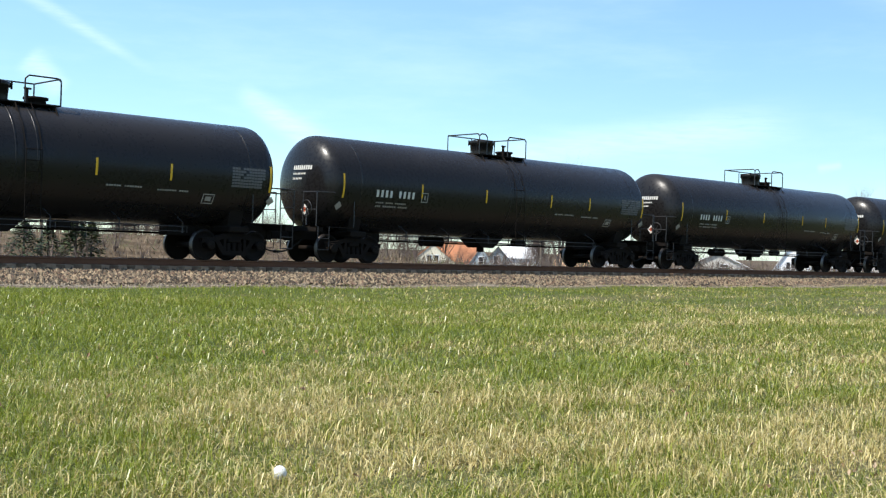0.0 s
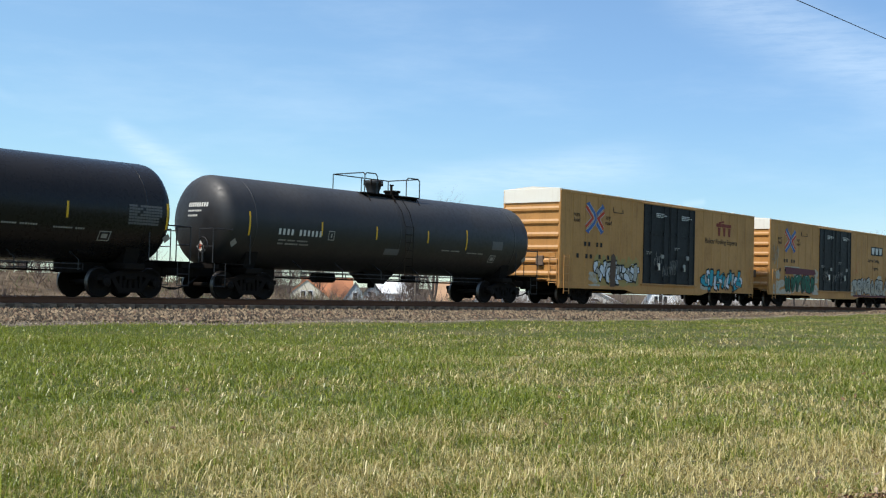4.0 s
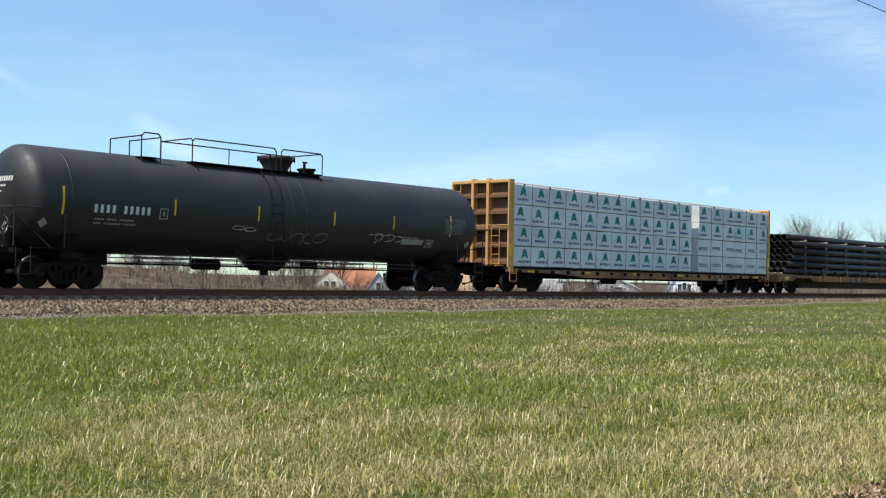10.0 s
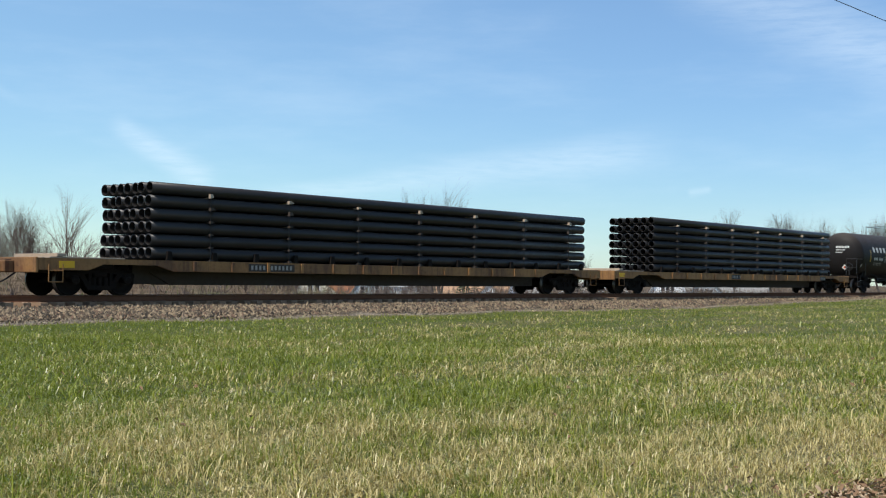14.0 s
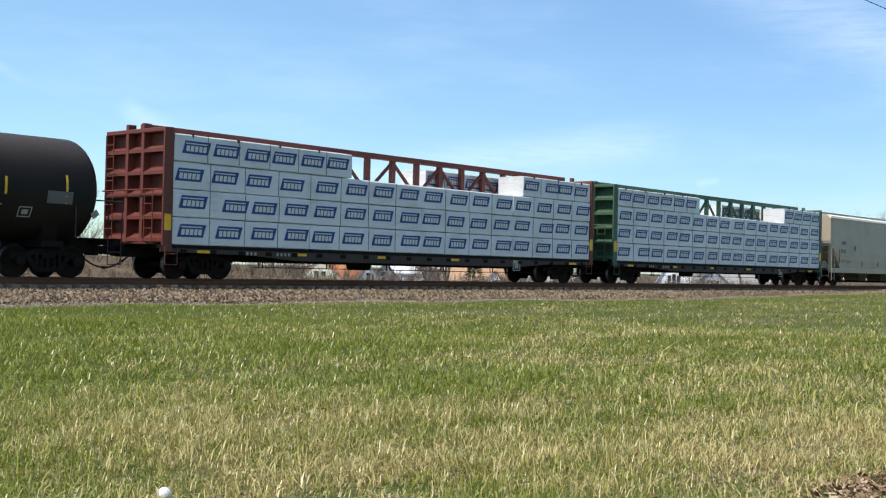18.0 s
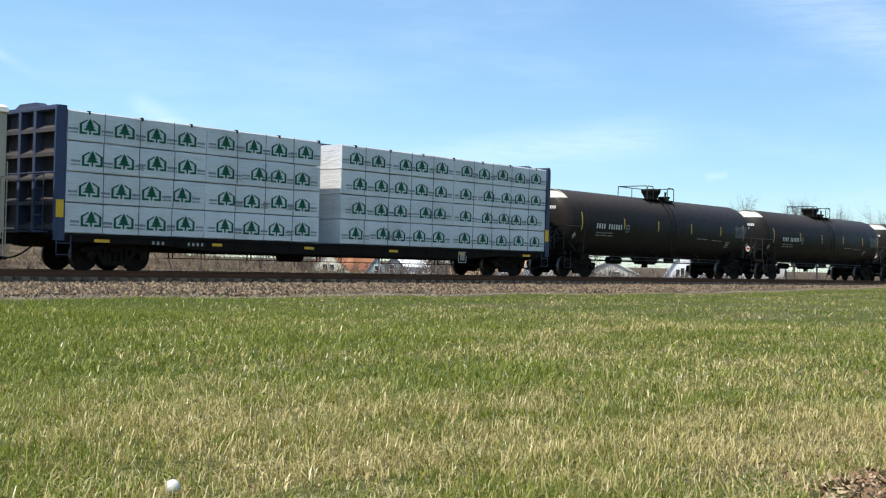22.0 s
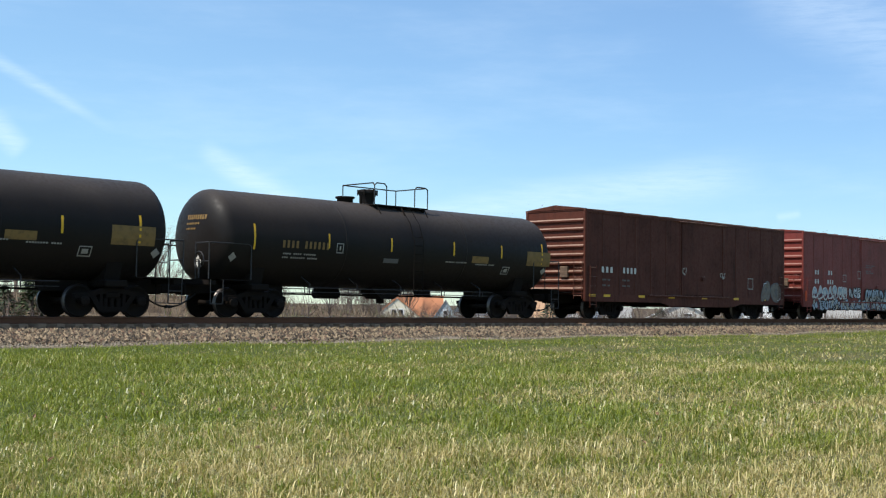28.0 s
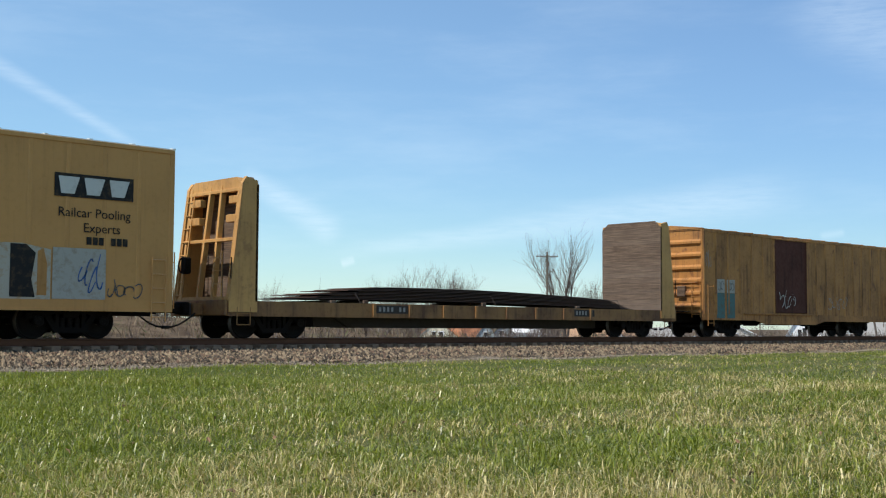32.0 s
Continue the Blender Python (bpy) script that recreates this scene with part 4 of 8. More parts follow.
def scrawl(car, x0, x1, z0, z1, y, mat, seed, strokes=14, thick=0.02):
    """A thin sprayed or chalked tag in loops and hooks."""
    at = y if callable(y) else (lambda zz: y)
    rnd = random.Random(seed)
    s = Shape()
    count = max(2, strokes // 3)
    w, h = (x1 - x0) / count, z1 - z0
    for k in range(count):
        cx, cz = x0 + (k + 0.5) * w, (z0 + z1) / 2 + rnd.uniform(-0.1, 0.1) * h
        a0, span = rnd.uniform(0, 6.28), rnd.choice((-1, 1)) * rnd.uniform(3.2, 6.0)
        rx, rz, tilt = w * rnd.uniform(0.35, 0.62), h * rnd.uniform(0.28, 0.52), rnd.uniform(-0.2, 0.5)
        pts = []
        for j in range(10):
            t = a0 + span * j / 9
            px, pz = rx * math.cos(t), rz * math.sin(t)
            pts.append((cx + px + tilt * pz, cz + pz))
        if rnd.random() < 0.6:
            pts.append((pts[-1][0] + rnd.uniform(-0.3, 0.6) * w, pts[-1][1] + rnd.choice((-1, 1)) * rz * rnd.uniform(0.6, 1.3)))
        for (px, pz), (qx, qz) in zip(pts, pts[1:]):
            d = Vector((qx - px, qz - pz))
            nn = Vector((-d.y, d.x)).normalized() * thick * rnd.uniform(0.55, 1.0)
            e = d.normalized() * thick * 0.4
            s.face([(px - nn.x - e.x, at(pz) - 0.005, pz - nn.y - e.y), (qx - nn.x + e.x, at(qz) - 0.005, qz - nn.y + e.y), (qx + nn.x + e.x, at(qz) - 0.005, qz + nn.y + e.y), (px + nn.x - e.x, at(pz) - 0.005, pz + nn.y - e.y)])
    tagged(part("graffiti_tag", s, mat, car), kind="stuff")


def diamond(s, x, z, r, y):
    at = y if callable(y) else (lambda zz: y)
    s.face([(x - r, at(z), z), (x, at(z - r), z - r), (x + r, at(z), z), (x, at(z + r), z + r)])
    return s


def ladder(car, x, y, z0, z1, wide, mat, along="x", step=0.38, name="ladder"):
    """Rungs and rails a hand's width off a wall; along: the way the rungs run."""
    s = Shape()
    d = (wide / 2, 0) if along == "x" else (0, wide / 2)
    for q in (-1, 1):
        s.rod((x + q * d[0], y + q * d[1], z0), (x + q * d[0], y + q * d[1], z1), 0.018, 6)
    z = z0 + 0.12
    while z < z1:
        s.rod((x - d[0], y - d[1], z), (x + d[0], y + d[1], z), 0.014, 6)
        z += step
    return part(name, s, mat, car)


# ---- tank cars ----
def tank_car(s0, s1, mat, R=1.56, zc=2.60, label="", marks=ink_white, stripes=(1.45, 4.92, 8.11, 11.69, 14.01, 17.48), mark=(2.86, 9, 0.2, 0.30), rail=(6.35, 10.5), dome=(7.1, 8.4), dome_r=0.55,
             long_rail=None, rail_h=0.66, stencil=True, placard="red", band=True, big_mark=None, scr=None, panels=(), seed=1, white_top=0.0, brace=False, tip=0.68, tip2=None, truck=2.35, straight=False, manway_side=1, gap=(0.22, 0.75)):
    L = s1 - s0
    h = L / 2
    car = thing("tank_car", label, "tank car", "cars of the freight train")
    X = lambda u: u - h
    e = h - tip
    dep = R * 0.46
    prof = [(-e, 0.0)]
    for k in range(1, 10):
        t = math.pi / 2 * k / 9
        prof.append((-e + dep * (1 - math.cos(t)), R * math.sin(t)))
    prof += [(-p - ((tip2 or tip) - tip), r) for p, r in prof[::-1]]
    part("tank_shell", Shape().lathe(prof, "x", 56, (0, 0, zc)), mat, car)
    side = lambda z: -math.sqrt(max(R * R - (z - zc) ** 2, 0.05)) - 0.007
    # jacket bands and weld seams
    for u in ([h - 2.9, h + 2.9] if not band else [h + 0.55, h - 0.05, 2.2, L - 2.2]):
        part("shell_band", Shape().lathe([(X(u) - 0.03, R), (X(u) - 0.03, R + 0.003), (X(u) + 0.03, R + 0.003), (X(u) + 0.03, R)], "x", 48, (0, 0, zc)), mat, car)
    # reflective stripes
    for k, u in enumerate(stripes):
        tall = 0.40 if k in (0, len(stripes) - 1) else 0.24
        sx = Shape()
        patch(sx, X(u) - 0.036, X(u) + 0.036, 2.52 - tall * 1.0, 2.52 + tall, side, 4)
        part("reflector", sx, reflector_yellow, car, "yellow reflective stripe")
    # lettering as bars
    t = Shape()
    glyphs(t, X(mark[0]), 2.20, mark[1], mark[2], mark[3], side, seed, (4,))
    part("car_mark", t, marks, car)
    t = Shape()
    chars(t, X(mark[0]) + 0.05, 2.02, 16, 0.085, 0.05, side, 0.3, (4, 9))
    chars(t, X(mark[0]) + 0.05, 1.90, 17, 0.085, 0.05, side, 0.3, (3, 11))
    chars(t, X(L - 6.9), 2.02, 14, 0.08, 0.045, side, 0.25, (6,))
    chars(t, X(L - 5.3), 1.98, 13, 0.08, 0.045, side, 0.25, (8,))
    part("small_lettering", t, ink_grey, car)
    t = Shape()
    a, b2 = X(mark[0] + mark[1] * mark[2] + 0.25), X(mark[0] + mark[1] * mark[2] + 0.55)
    for q in ((a, b2, 2.14, 2.17), (a, b2, 2.44, 2.47), (a, a + 0.03, 2.17, 2.44), (b2 - 0.03, b2, 2.17, 2.44), (a + 0.12, b2 - 0.12, 2.24, 2.38)):
        patch(t, *q, side, 1)
    u = L - 3.75
    for q in ((X(u), X(u) + 0.40, 1.68, 1.71), (X(u), X(u) + 0.40, 1.94, 1.97), (X(u), X(u) + 0.03, 1.71, 1.94), (X(u) + 0.37, X(u) + 0.40, 1.71, 1.94), (X(u) + 0.1, X(u) + 0.30, 1.76, 1.89)):
        patch(t, *q, side, 1)
    part("lettering_frame", t, ink_grey, car)
    if stencil:
        t = Shape()
        for r in range(7):
            chars(t, X(L - 2.85), 2.22 + r * 0.088, 12, 0.1, 0.066, side, 0.10, (3 + r % 3,) if r > 2 else (11,))
        part("data_stencil", t, ink_dim if marks is not ink_gold else ink_gold, car)
    if big_mark:
        t = Shape()
        glyphs(t, X(big_mark[0]), big_mark[2], big_mark[1], big_mark[3], big_mark[4], side, seed + 5)
        part("owner_sign", t, ink_white, car)
    for u0, u1, z0, z1, m in panels:
        t = Shape()
        patch(t, X(u0), X(u1), z0, z1, side, 3)
        part("stencil_panel", t, m, car)
    if scr:
        for k, (u0, u1, z0, z1) in enumerate(scr):
            scrawl(car, X(u0), X(u1), z0, z1, side, ink_dim if k % 2 else ink_grey, seed * 7 + k, int((u1 - u0) * 6), 0.016)
    # lettering on the head that faces -x
    head = lambda yy, zz: -e + dep * (1 - math.sqrt(max(0.0, 1 - (yy * yy + (zz - zc) ** 2) / (R * R)))) - 0.012
    t = Shape()
    for r, (cnt, ww, hh) in enumerate(((9, 0.10, 0.14), (8, 0.08, 0.06), (6, 0.08, 0.06))):
        for k in range(cnt):
            y0, z0 = 0.15 - k * ww, 3.02 - r * 0.16
            y1, z1 = y0 - ww * 0.72, z0 + hh
            t.face([(head(y0, z0), y0, z0), (head(y1, z0), y1, z0), (head(y1, z1), y1, z1), (head(y0, z1), y0, z1)])
    part("head_lettering", t, marks, car)
    # diamond placards and their holders on sides and head
    for u in (1.35, L - 1.35):
        t = Shape()
        diamond(t, X(u), 1.86, 0.15, lambda z: side(z) - 0.02)
        part("placard", t, ink_grey, car, "white diamond hazard placard")
        if placard == "both":
            t = Shape()
            diamond(t, X(u), 1.86, 0.10, lambda z: side(z) - 0.026)
            part("placard_centre", t, ink_orange, car)
    t = Shape()
    xh = head(0.45, 1.7) - 0.10
    t.face([(xh, -0.26, 1.72), (xh, -0.45, 1.53), (xh, -0.64, 1.72), (xh, -0.45, 1.91)])
    part("placard", t, ink_white, car, "white diamond hazard placard")
    if placard == "red":
        t = Shape()
        t.face([(xh - 0.006, -0.35, 1.72), (xh - 0.006, -0.45, 1.62), (xh - 0.006, -0.55, 1.72), (xh - 0.006, -0.45, 1.82)])
        part("placard_centre", t, ink_orange, car)
    if white_top:
        t = Shape()
        rnd = random.Random(seed)
        chord, rim, n = 0.70 * R, 0.995 * R, 22
        half = math.sqrt(rim * rim - chord * chord)
        for k in range(n):
            ya, yb = -half + 2 * half * k / n, -half + 2 * half * (k + 1) / n
            ta, tb = math.sqrt(rim * rim - ya * ya), math.sqrt(rim * rim - yb * yb)
            for j in range(4):
                if white_top < 0.9 and rnd.random() > white_top:
                    continue
                za, zb = chord + (ta - chord) * j / 4, chord + (tb - chord) * j / 4
                zA, zB = chord + (ta - chord) * (j + 1) / 4, chord + (tb - chord) * (j + 1) / 4
                t.face([(head(y, zc + z) + 0.003, y, zc + z) for y, z in ((ya, za), (yb, zb), (yb, zB), (ya, zA))])
        part("white_patch", t, paint_cream, car, "white painted patch on the tank head")
    # stub sills, saddles and bolsters
    for q in (-1, 1):
        a, b = sorted((q * (h - 0.55), q * (h - 4.2)))
        part("stub_sill", Shape().box(a, b, -0.24, 0.24, 0.72, 1.12, 0.02), under_black, car)
        c = q * (h - truck)
        part("bolster", Shape().box(c - 0.35, c + 0.35, -1.30, 1.30, 0.86, 1.06, 0.03), under_black, car)
        part("saddle", Shape().prism([(-1.0, 1.05), (1.0, 1.05), (1.17, 1.6), (-1.17, 1.6)], c - 0.25, c + 0.25, "yz"), under_black, car)
        part("end_sill", Shape().box(*sorted((q * (h - 0.45), q * (h - 0.75))), -1.45, 1.45, 0.98, 1.16, 0.02), under_black, car)
    # end platforms and railings
    for q in (-1, 1):
        s = Shape()
        x1, x2 = q * (h - 0.45), q * (h - 2.0)
        a, b = sorted((x1, x2))
        s.box(a, b, -1.48, -1.15, 1.14, 1.17)
        s.box(a, b, 1.15, 1.48, 1.14, 1.17)
        s.box(min(x1, q * (h - 0.85)), max(x1, q * (h - 0.85)), -1.48, 1.48, 1.14, 1.17)
        part("end_platform", s, under_black, car)
        for k in (-1, 1):
            s = Shape().tube([(x2, k * 1.46, 1.17), (x2, k * 1.46, 2.2), (x2 + q * 0.1, k * 1.46, 2.27), (x1, k * 1.46, 2.27), (x1, k * 1.46, 1.17)], 0.021, 6)
            s.rod((x1, k * 1.46, 1.7), (x1, k * 0.75, 1.7), 0.018, 6)
            s.tube([(x1, k * 1.46, 2.27), (x1, k * 0.75, 2.27), (x1, k * 0.75, 1.17)], 0.021, 6)
            part("end_railing", s, pipe_rail, car)
        s = Shape()
        for side_y in (-1.5, 1.5):
            s = Shape()
            for zz in (0.42, 0.78):
                s.rod((x1 - q * 0.05, side_y, zz), (x1 - q * 0.5, side_y, zz), 0.016, 6)
            s.rod((x1 - q * 0.05, side_y, 0.42), (x1 - q * 0.05, side_y, 1.16), 0.016, 6)
            s.rod((x1 - q * 0.5, side_y, 0.42), (x1 - q * 0.5, side_y, 1.16), 0.016, 6)
            part("sill_step", s, pipe_rail, car)
        if brace:
            s = Shape()
            s.tube([(x1, -0.5, 1.16), (x1 - q * 0.25, -0.95, 2.15), (x1 - q * 1.25, -1.25, 1.16)], 0.03, 6)
            part("brace", s, pipe_rail, car)
    # brake wheel and cylinder
    s = Shape()
    s.lathe([(0, 0.25), (0.02, 0.27), (0.04, 0.25), (0.02, 0.23), (0, 0.25)], "x", 18, (-h + 0.42, -0.95, 1.75))
    for k in range(3):
        a = 2 * math.pi * k / 3
        s.rod((-h + 0.44, -0.95, 1.75), (-h + 0.44, -0.95 + 0.24 * math.cos(a), 1.75 + 0.24 * math.sin(a)), 0.012, 5)
    s.rod((-h + 0.44, -0.95, 1.2), (-h + 0.44, -0.95, 1.75), 0.03, 6)
    part("brake_wheel", s, pipe_rail, car)
    # grab rail under the tank with its brackets
    for sy in (-1, 1):
        s = Shape()
        y = sy * 1.38
        s.rod((-h + 4.3, y, 0.98), (h - 4.3, y, 0.98), 0.018, 6)
        s.rod((-h + 4.3, y, 0.84), (h - 4.3, y, 0.84), 0.012, 6)
        u = -h + 4.4
        while u < h - 4.3:
            s.rod((u, y, 0.80), (u, y, 1.10), 0.022, 5)
            s.rod((u, y, 1.10), (u, sy * 0.9, zc - math.sqrt(R * R - 0.81) + 0.03), 0.022, 5)
            s.rod((u + 0.15, y, 0.80), (u + 0.15, y, 1.0), 0.015, 5)
            u += 2.03
        part("safety_rail", s, pipe_rail, car)
    # bottom fittings
    s = Shape()
    s.lathe([(0.50, 0.14), (0.66, 0.14), (0.70, 0.22), (1.10, 0.30)], "z", 16)
    s.prism([(-0.9, 1.12), (0.9, 1.12), (0.3, 0.66), (-0.3, 0.66)], -0.4, 0.4)
    part("bottom_outlet", s, under_black, car)
    part("brake_cylinder", Shape().rod((-2.6, 0.5, 0.82), (-1.6, 0.5, 0.82), 0.18, 12), under_black, car)
    part("air_reservoir", Shape().rod((1.5, -0.3, 0.9), (2.1, -0.3, 0.9), 0.14, 10), under_black, car)
    part("brake_pipe", Shape().rod((-h + 4, 0.1, 0.78), (h - 4, 0.1, 0.78), 0.03, 6), under_black, car)
    # top platform, railing and fittings
    top = zc + R
    a, b = X(rail[0]), X(rail[1])
    for sy in (-1, 1):
        s = Shape()
        s.box(a, b, sy * 0.62 - 0.22, sy * 0.62 + 0.22, top - 0.10, top - 0.06)
        for u in (a + 0.15, (a + b) / 2, b - 0.15):
            s.box(u - 0.03, u + 0.03, *sorted((sy * 0.40, sy * 0.80)), top - 0.30, top - 0.10)
            s.rod((u, sy * 0.82, top - 0.1), (u, sy * 1.02, zc + math.sqrt(R * R - 1.02 ** 2) - 0.02), 0.022, 5)
        part("top_platform", s, under_black, car)
    zt = top + rail_h
    m1, m2 = a + (b - a) * gap[0], a + (b - a) * gap[1]
    far = Shape().tube([(a, 0.84, top - 0.1), (a, 0.84, zt), (b, 0.84, zt), (b, 0.84, top - 0.1)], 0.022, 6)
    far.rod(((a + b) / 2, 0.84, top - 0.1), ((a + b) / 2, 0.84, zt), 0.02, 6)
    part("top_railing", far, pipe_rail, car)
    for u, v in ((a, m1), (b, m2)):
        d = 0.1 if v > u else -0.1
        s = Shape().tube([(u, 0.84, zt), (u, -0.76, zt), (u, -0.84, zt - 0.08), (u, -0.84, top - 0.1)], 0.022, 6)
        s.tube([(u, -0.84, zt - 0.08), (u + d, -0.84, zt), (v - d, -0.84, zt), (v, -0.84, zt - 0.1), (v, -0.84, top - 0.1)], 0.022, 6)
        part("top_railing", s, pipe_rail, car)
    s = Shape()
    c, w = X((dome[0] + dome[1]) / 2), (dome[1] - dome[0]) * 0.39
    low = w * (0.86 if straight else 0.68)
    s.lathe([(top - 0.12, low), (top + 0.06, low), (top + 0.34, w * (0.9 if straight else 0.95)), (top + 0.36, w), (top + 0.47, w), (top + 0.50, w * 0.93), (top + 0.52, 0.0)], "z", 24, (c, 0, 0))
    dm = part("dome", s, mat, car)
    for k in range(6):
        t = 2 * math.pi * (k + 0.5) / 6
        part("bolt", Shape().rod((c + (w + 0.02) * math.cos(t), (w + 0.02) * math.sin(t), top + 0.30), (c + (w + 0.02) * math.cos(t), (w + 0.02) * math.sin(t), top + 0.50), 0.028, 6), under_black, dm)
    mx = X(dome[manway_side > 0]) + manway_side * 0.62
    s = Shape()
    s.lathe([(top - 0.1, 0.28), (top + 0.10, 0.28), (top + 0.12, 0.34), (top + 0.18, 0.34), (top + 0.20, 0.0)], "z", 18, (mx, 0, 0))
    part("manway", s, under_black, car)
    s = Shape().rod((mx - manway_side * 0.42, -0.35, top - 0.05), (mx - manway_side * 0.42, -0.35, top + 0.36), 0.05, 8)
    s.rod((mx - manway_side * 0.50, -0.35, top + 0.36), (mx - manway_side * 0.30, -0.35, top + 0.36), 0.03, 6)
    part("relief_valve", s, under_black, car)
    # side ladder
    s = Shape()
    lx = (a + b) / 2 + 0.2
    for q in (-0.22, 0.22):
        s.tube([(lx + q, -R - 0.05, 0.95), (lx + q, -R - 0.05, zc + 0.2), (lx + q, -R * 0.88, zc + R * 0.54), (lx + q, -R * 0.70, zc + R * 0.76), (lx + q, -0.84, top - 0.06)], 0.012, 6)
    for k in range(7):
        s.rod((lx - 0.22, -R - 0.05, 1.05 + k * 0.3), (lx + 0.22, -R - 0.05, 1.05 + k * 0.3), 0.011, 5)
    part("side_ladder", s, under_black, car)
    if long_rail:
        for u0, u1, y in long_rail:
            s = Shape()
            s.tube([(X(u0), y, top - 0.2), (X(u0), y, zt - 0.1), (X(u0) + 0.1, y, zt), (X(u1) - 0.1, y, zt), (X(u1), y, zt - 0.1), (X(u1), y, top - 0.2)], 0.022, 6)
            n = max(1, int((u1 - u0) / 2.2))
            for k in range(1, n):
                u = X(u0 + (u1 - u0) * k / n)
                s.rod((u, y, top - 0.2), (u, y, zt), 0.02, 6)
            if u1 - u0 < 2:
                s.tube([(X(u0), y, zt - 0.1), (X(u0), -y, zt - 0.1), (X(u0), -y, top - 0.2)], 0.022, 6)
                s.tube([(X(u1), y, zt - 0.1), (X(u1), -y, zt - 0.1), (X(u1), -y, top - 0.2)], 0.022, 6)
            part("walkway_railing", s, pipe_rail, car)
            part("walkway", Shape().box(X(u0), X(u1), min(y, 0.4 * y), max(y, 0.4 * y), top - 0.10, top - 0.07), under_black, car)
    running_gear(car, h, h - truck)
    return car


# ---- boxcars ----
def box_car(s0, s1, body, L0, L1, H, label, roof=None, door=None, doors=(7.16, 12.4), posts=1.06, sill=0.72, ribs=9, end_cap=None, peak=0.10, door_mat=None, bulge=0.0):
    """L0, L1: the body's ends, from the left coupling; doors: where they start and end, from the body's end."""
    h = (s1 - s0) / 2
    car = thing("boxcar", label, "boxcar", "cars of the freight train")
    a, b = L0 - h, L1 - h
    W = 1.58
    s = Shape()
    s.box(a + 0.04, b - 0.04, -W + 0.03, W - 0.03, sill + 0.28, H - 0.06)
    part("body", s, body, car)
    # side sheets between posts
    d0, d1 = a + doors[0], a + doors[1]
    post = Shape().prism([(-0.075, -0.004), (0.075, -0.004), (0.035, 0.016 + bulge), (-0.035, 0.016 + bulge)], sill + 0.25, H - 0.12, "xy").mesh("side_post", body)
    for sy in (-1, 1):
        for x0, x1 in ((a, d0), (d1, b)):
            n = max(1, round((x1 - x0) / posts))
            for k in range(n):
                p, q = x0 + (x1 - x0) * k / n, x0 + (x1 - x0) * (k + 1) / n
                prof = [(sy * (W - 0.03), sill + 0.25), (sy * (W + 0.006), sill + 0.25)]
                prof += [(sy * (W + 0.006), H - 0.05), (sy * (W - 0.03), H - 0.05)]
                sh = Shape().prism(prof, p + 0.002, q - 0.002, "yz")
                part("side_sheet", sh, body, car)
            for k in range(n + 1):
                x = min(max(x0 + (x1 - x0) * k / n, x0 + 0.05), x1 - 0.05)
                part("side_post", post, body, car, at=pose(x, sy * (W + 0.005), 0, 0, 0, 0 if sy > 0 else 180))
        part("top_chord", Shape().box(a, b, *sorted((sy * (W - 0.03), sy * (W + 0.035))), H - 0.14, H - 0.02, 0.008), body, car)
        s = Shape()
        low = [(a, sill + 0.30), (b, sill + 0.30), (b, sill), (b - 1.2, sill), (d1 + 1.6, sill), (d1 + 0.8, sill - 0.16), (d0 - 0.8, sill - 0.16), (d0 - 1.6, sill), (a + 1.2, sill), (a, sill)]
        s.prism(low, *sorted((sy * (W - 0.02), sy * (W + 0.021))))
        part("side_sill", s, body, car)
        # plug doors with lock rods
        dm = door_mat or body
        for q in range(door):
            x0 = d0 + (d1 - d0) * q / door + 0.02
            x1 = d0 + (d1 - d0) * (q + 1) / door - 0.02
            s = Shape()
            s.box(x0, x1, *sorted((sy * (W - 0.03), sy * (W + 0.03))), sill + 0.36, H - 0.16, 0.015)
            dr = part("door", s, dm, car, "closed plug door")
            for k in range(4 if door > 1 else 0):
                zz = sill + 0.4 + (H - sill - 0.6) * (k + 0.5) / 4
                part("door_rib", Shape().box(x0 + 0.06, x1 - 0.06, *sorted((sy * (W + 0.02), sy * (W + 0.045))), zz - 0.05, zz + 0.05, 0.006), dm, dr)
            for u in (x0 + 0.004, x1 - 0.10):
                part("door_edge", Shape().box(u, u + 0.096, *sorted((sy * (W + 0.02), sy * (W + 0.055))), sill + 0.36, H - 0.16, 0.008), dm, dr)
            for f in (0.25, 0.75) if door > 1 else ():
                x = x0 + (x1 - x0) * f
                s = Shape().rod((x, sy * (W + 0.07), sill + 0.3), (x, sy * (W + 0.07), H - 0.2), 0.022, 6)
                for zz in (sill + 0.6, 2.4, 3.6):
                    s.box(x - 0.06, x + 0.06, *sorted((sy * (W + 0.03), sy * (W + 0.09))), zz - 0.04, zz + 0.04)
                part("lock_rod", s, dm, dr)
            part("door_handle", Shape().box((x0 + x1) / 2 - 0.12, (x0 + x1) / 2 + 0.12, *sorted((sy * (W + 0.04), sy * (W + 0.10))), 1.75, 1.95, 0.02), dm, dr)
        part("door_track", Shape().box(d0 - 2.6 if door == 1 else d0 - 0.2, d1 + 0.2 if door > 1 else d1 + 0.4, *sorted((sy * (W + 0.02), sy * (W + 0.10))), sill + 0.26, sill + 0.33, 0.01), body, car)
        part("door_track", Shape().box(d0 - 0.2, d1 + 0.2, *sorted((sy * (W + 0.02), sy * (W + 0.08))), H - 0.17, H - 0.10, 0.01), body, car)
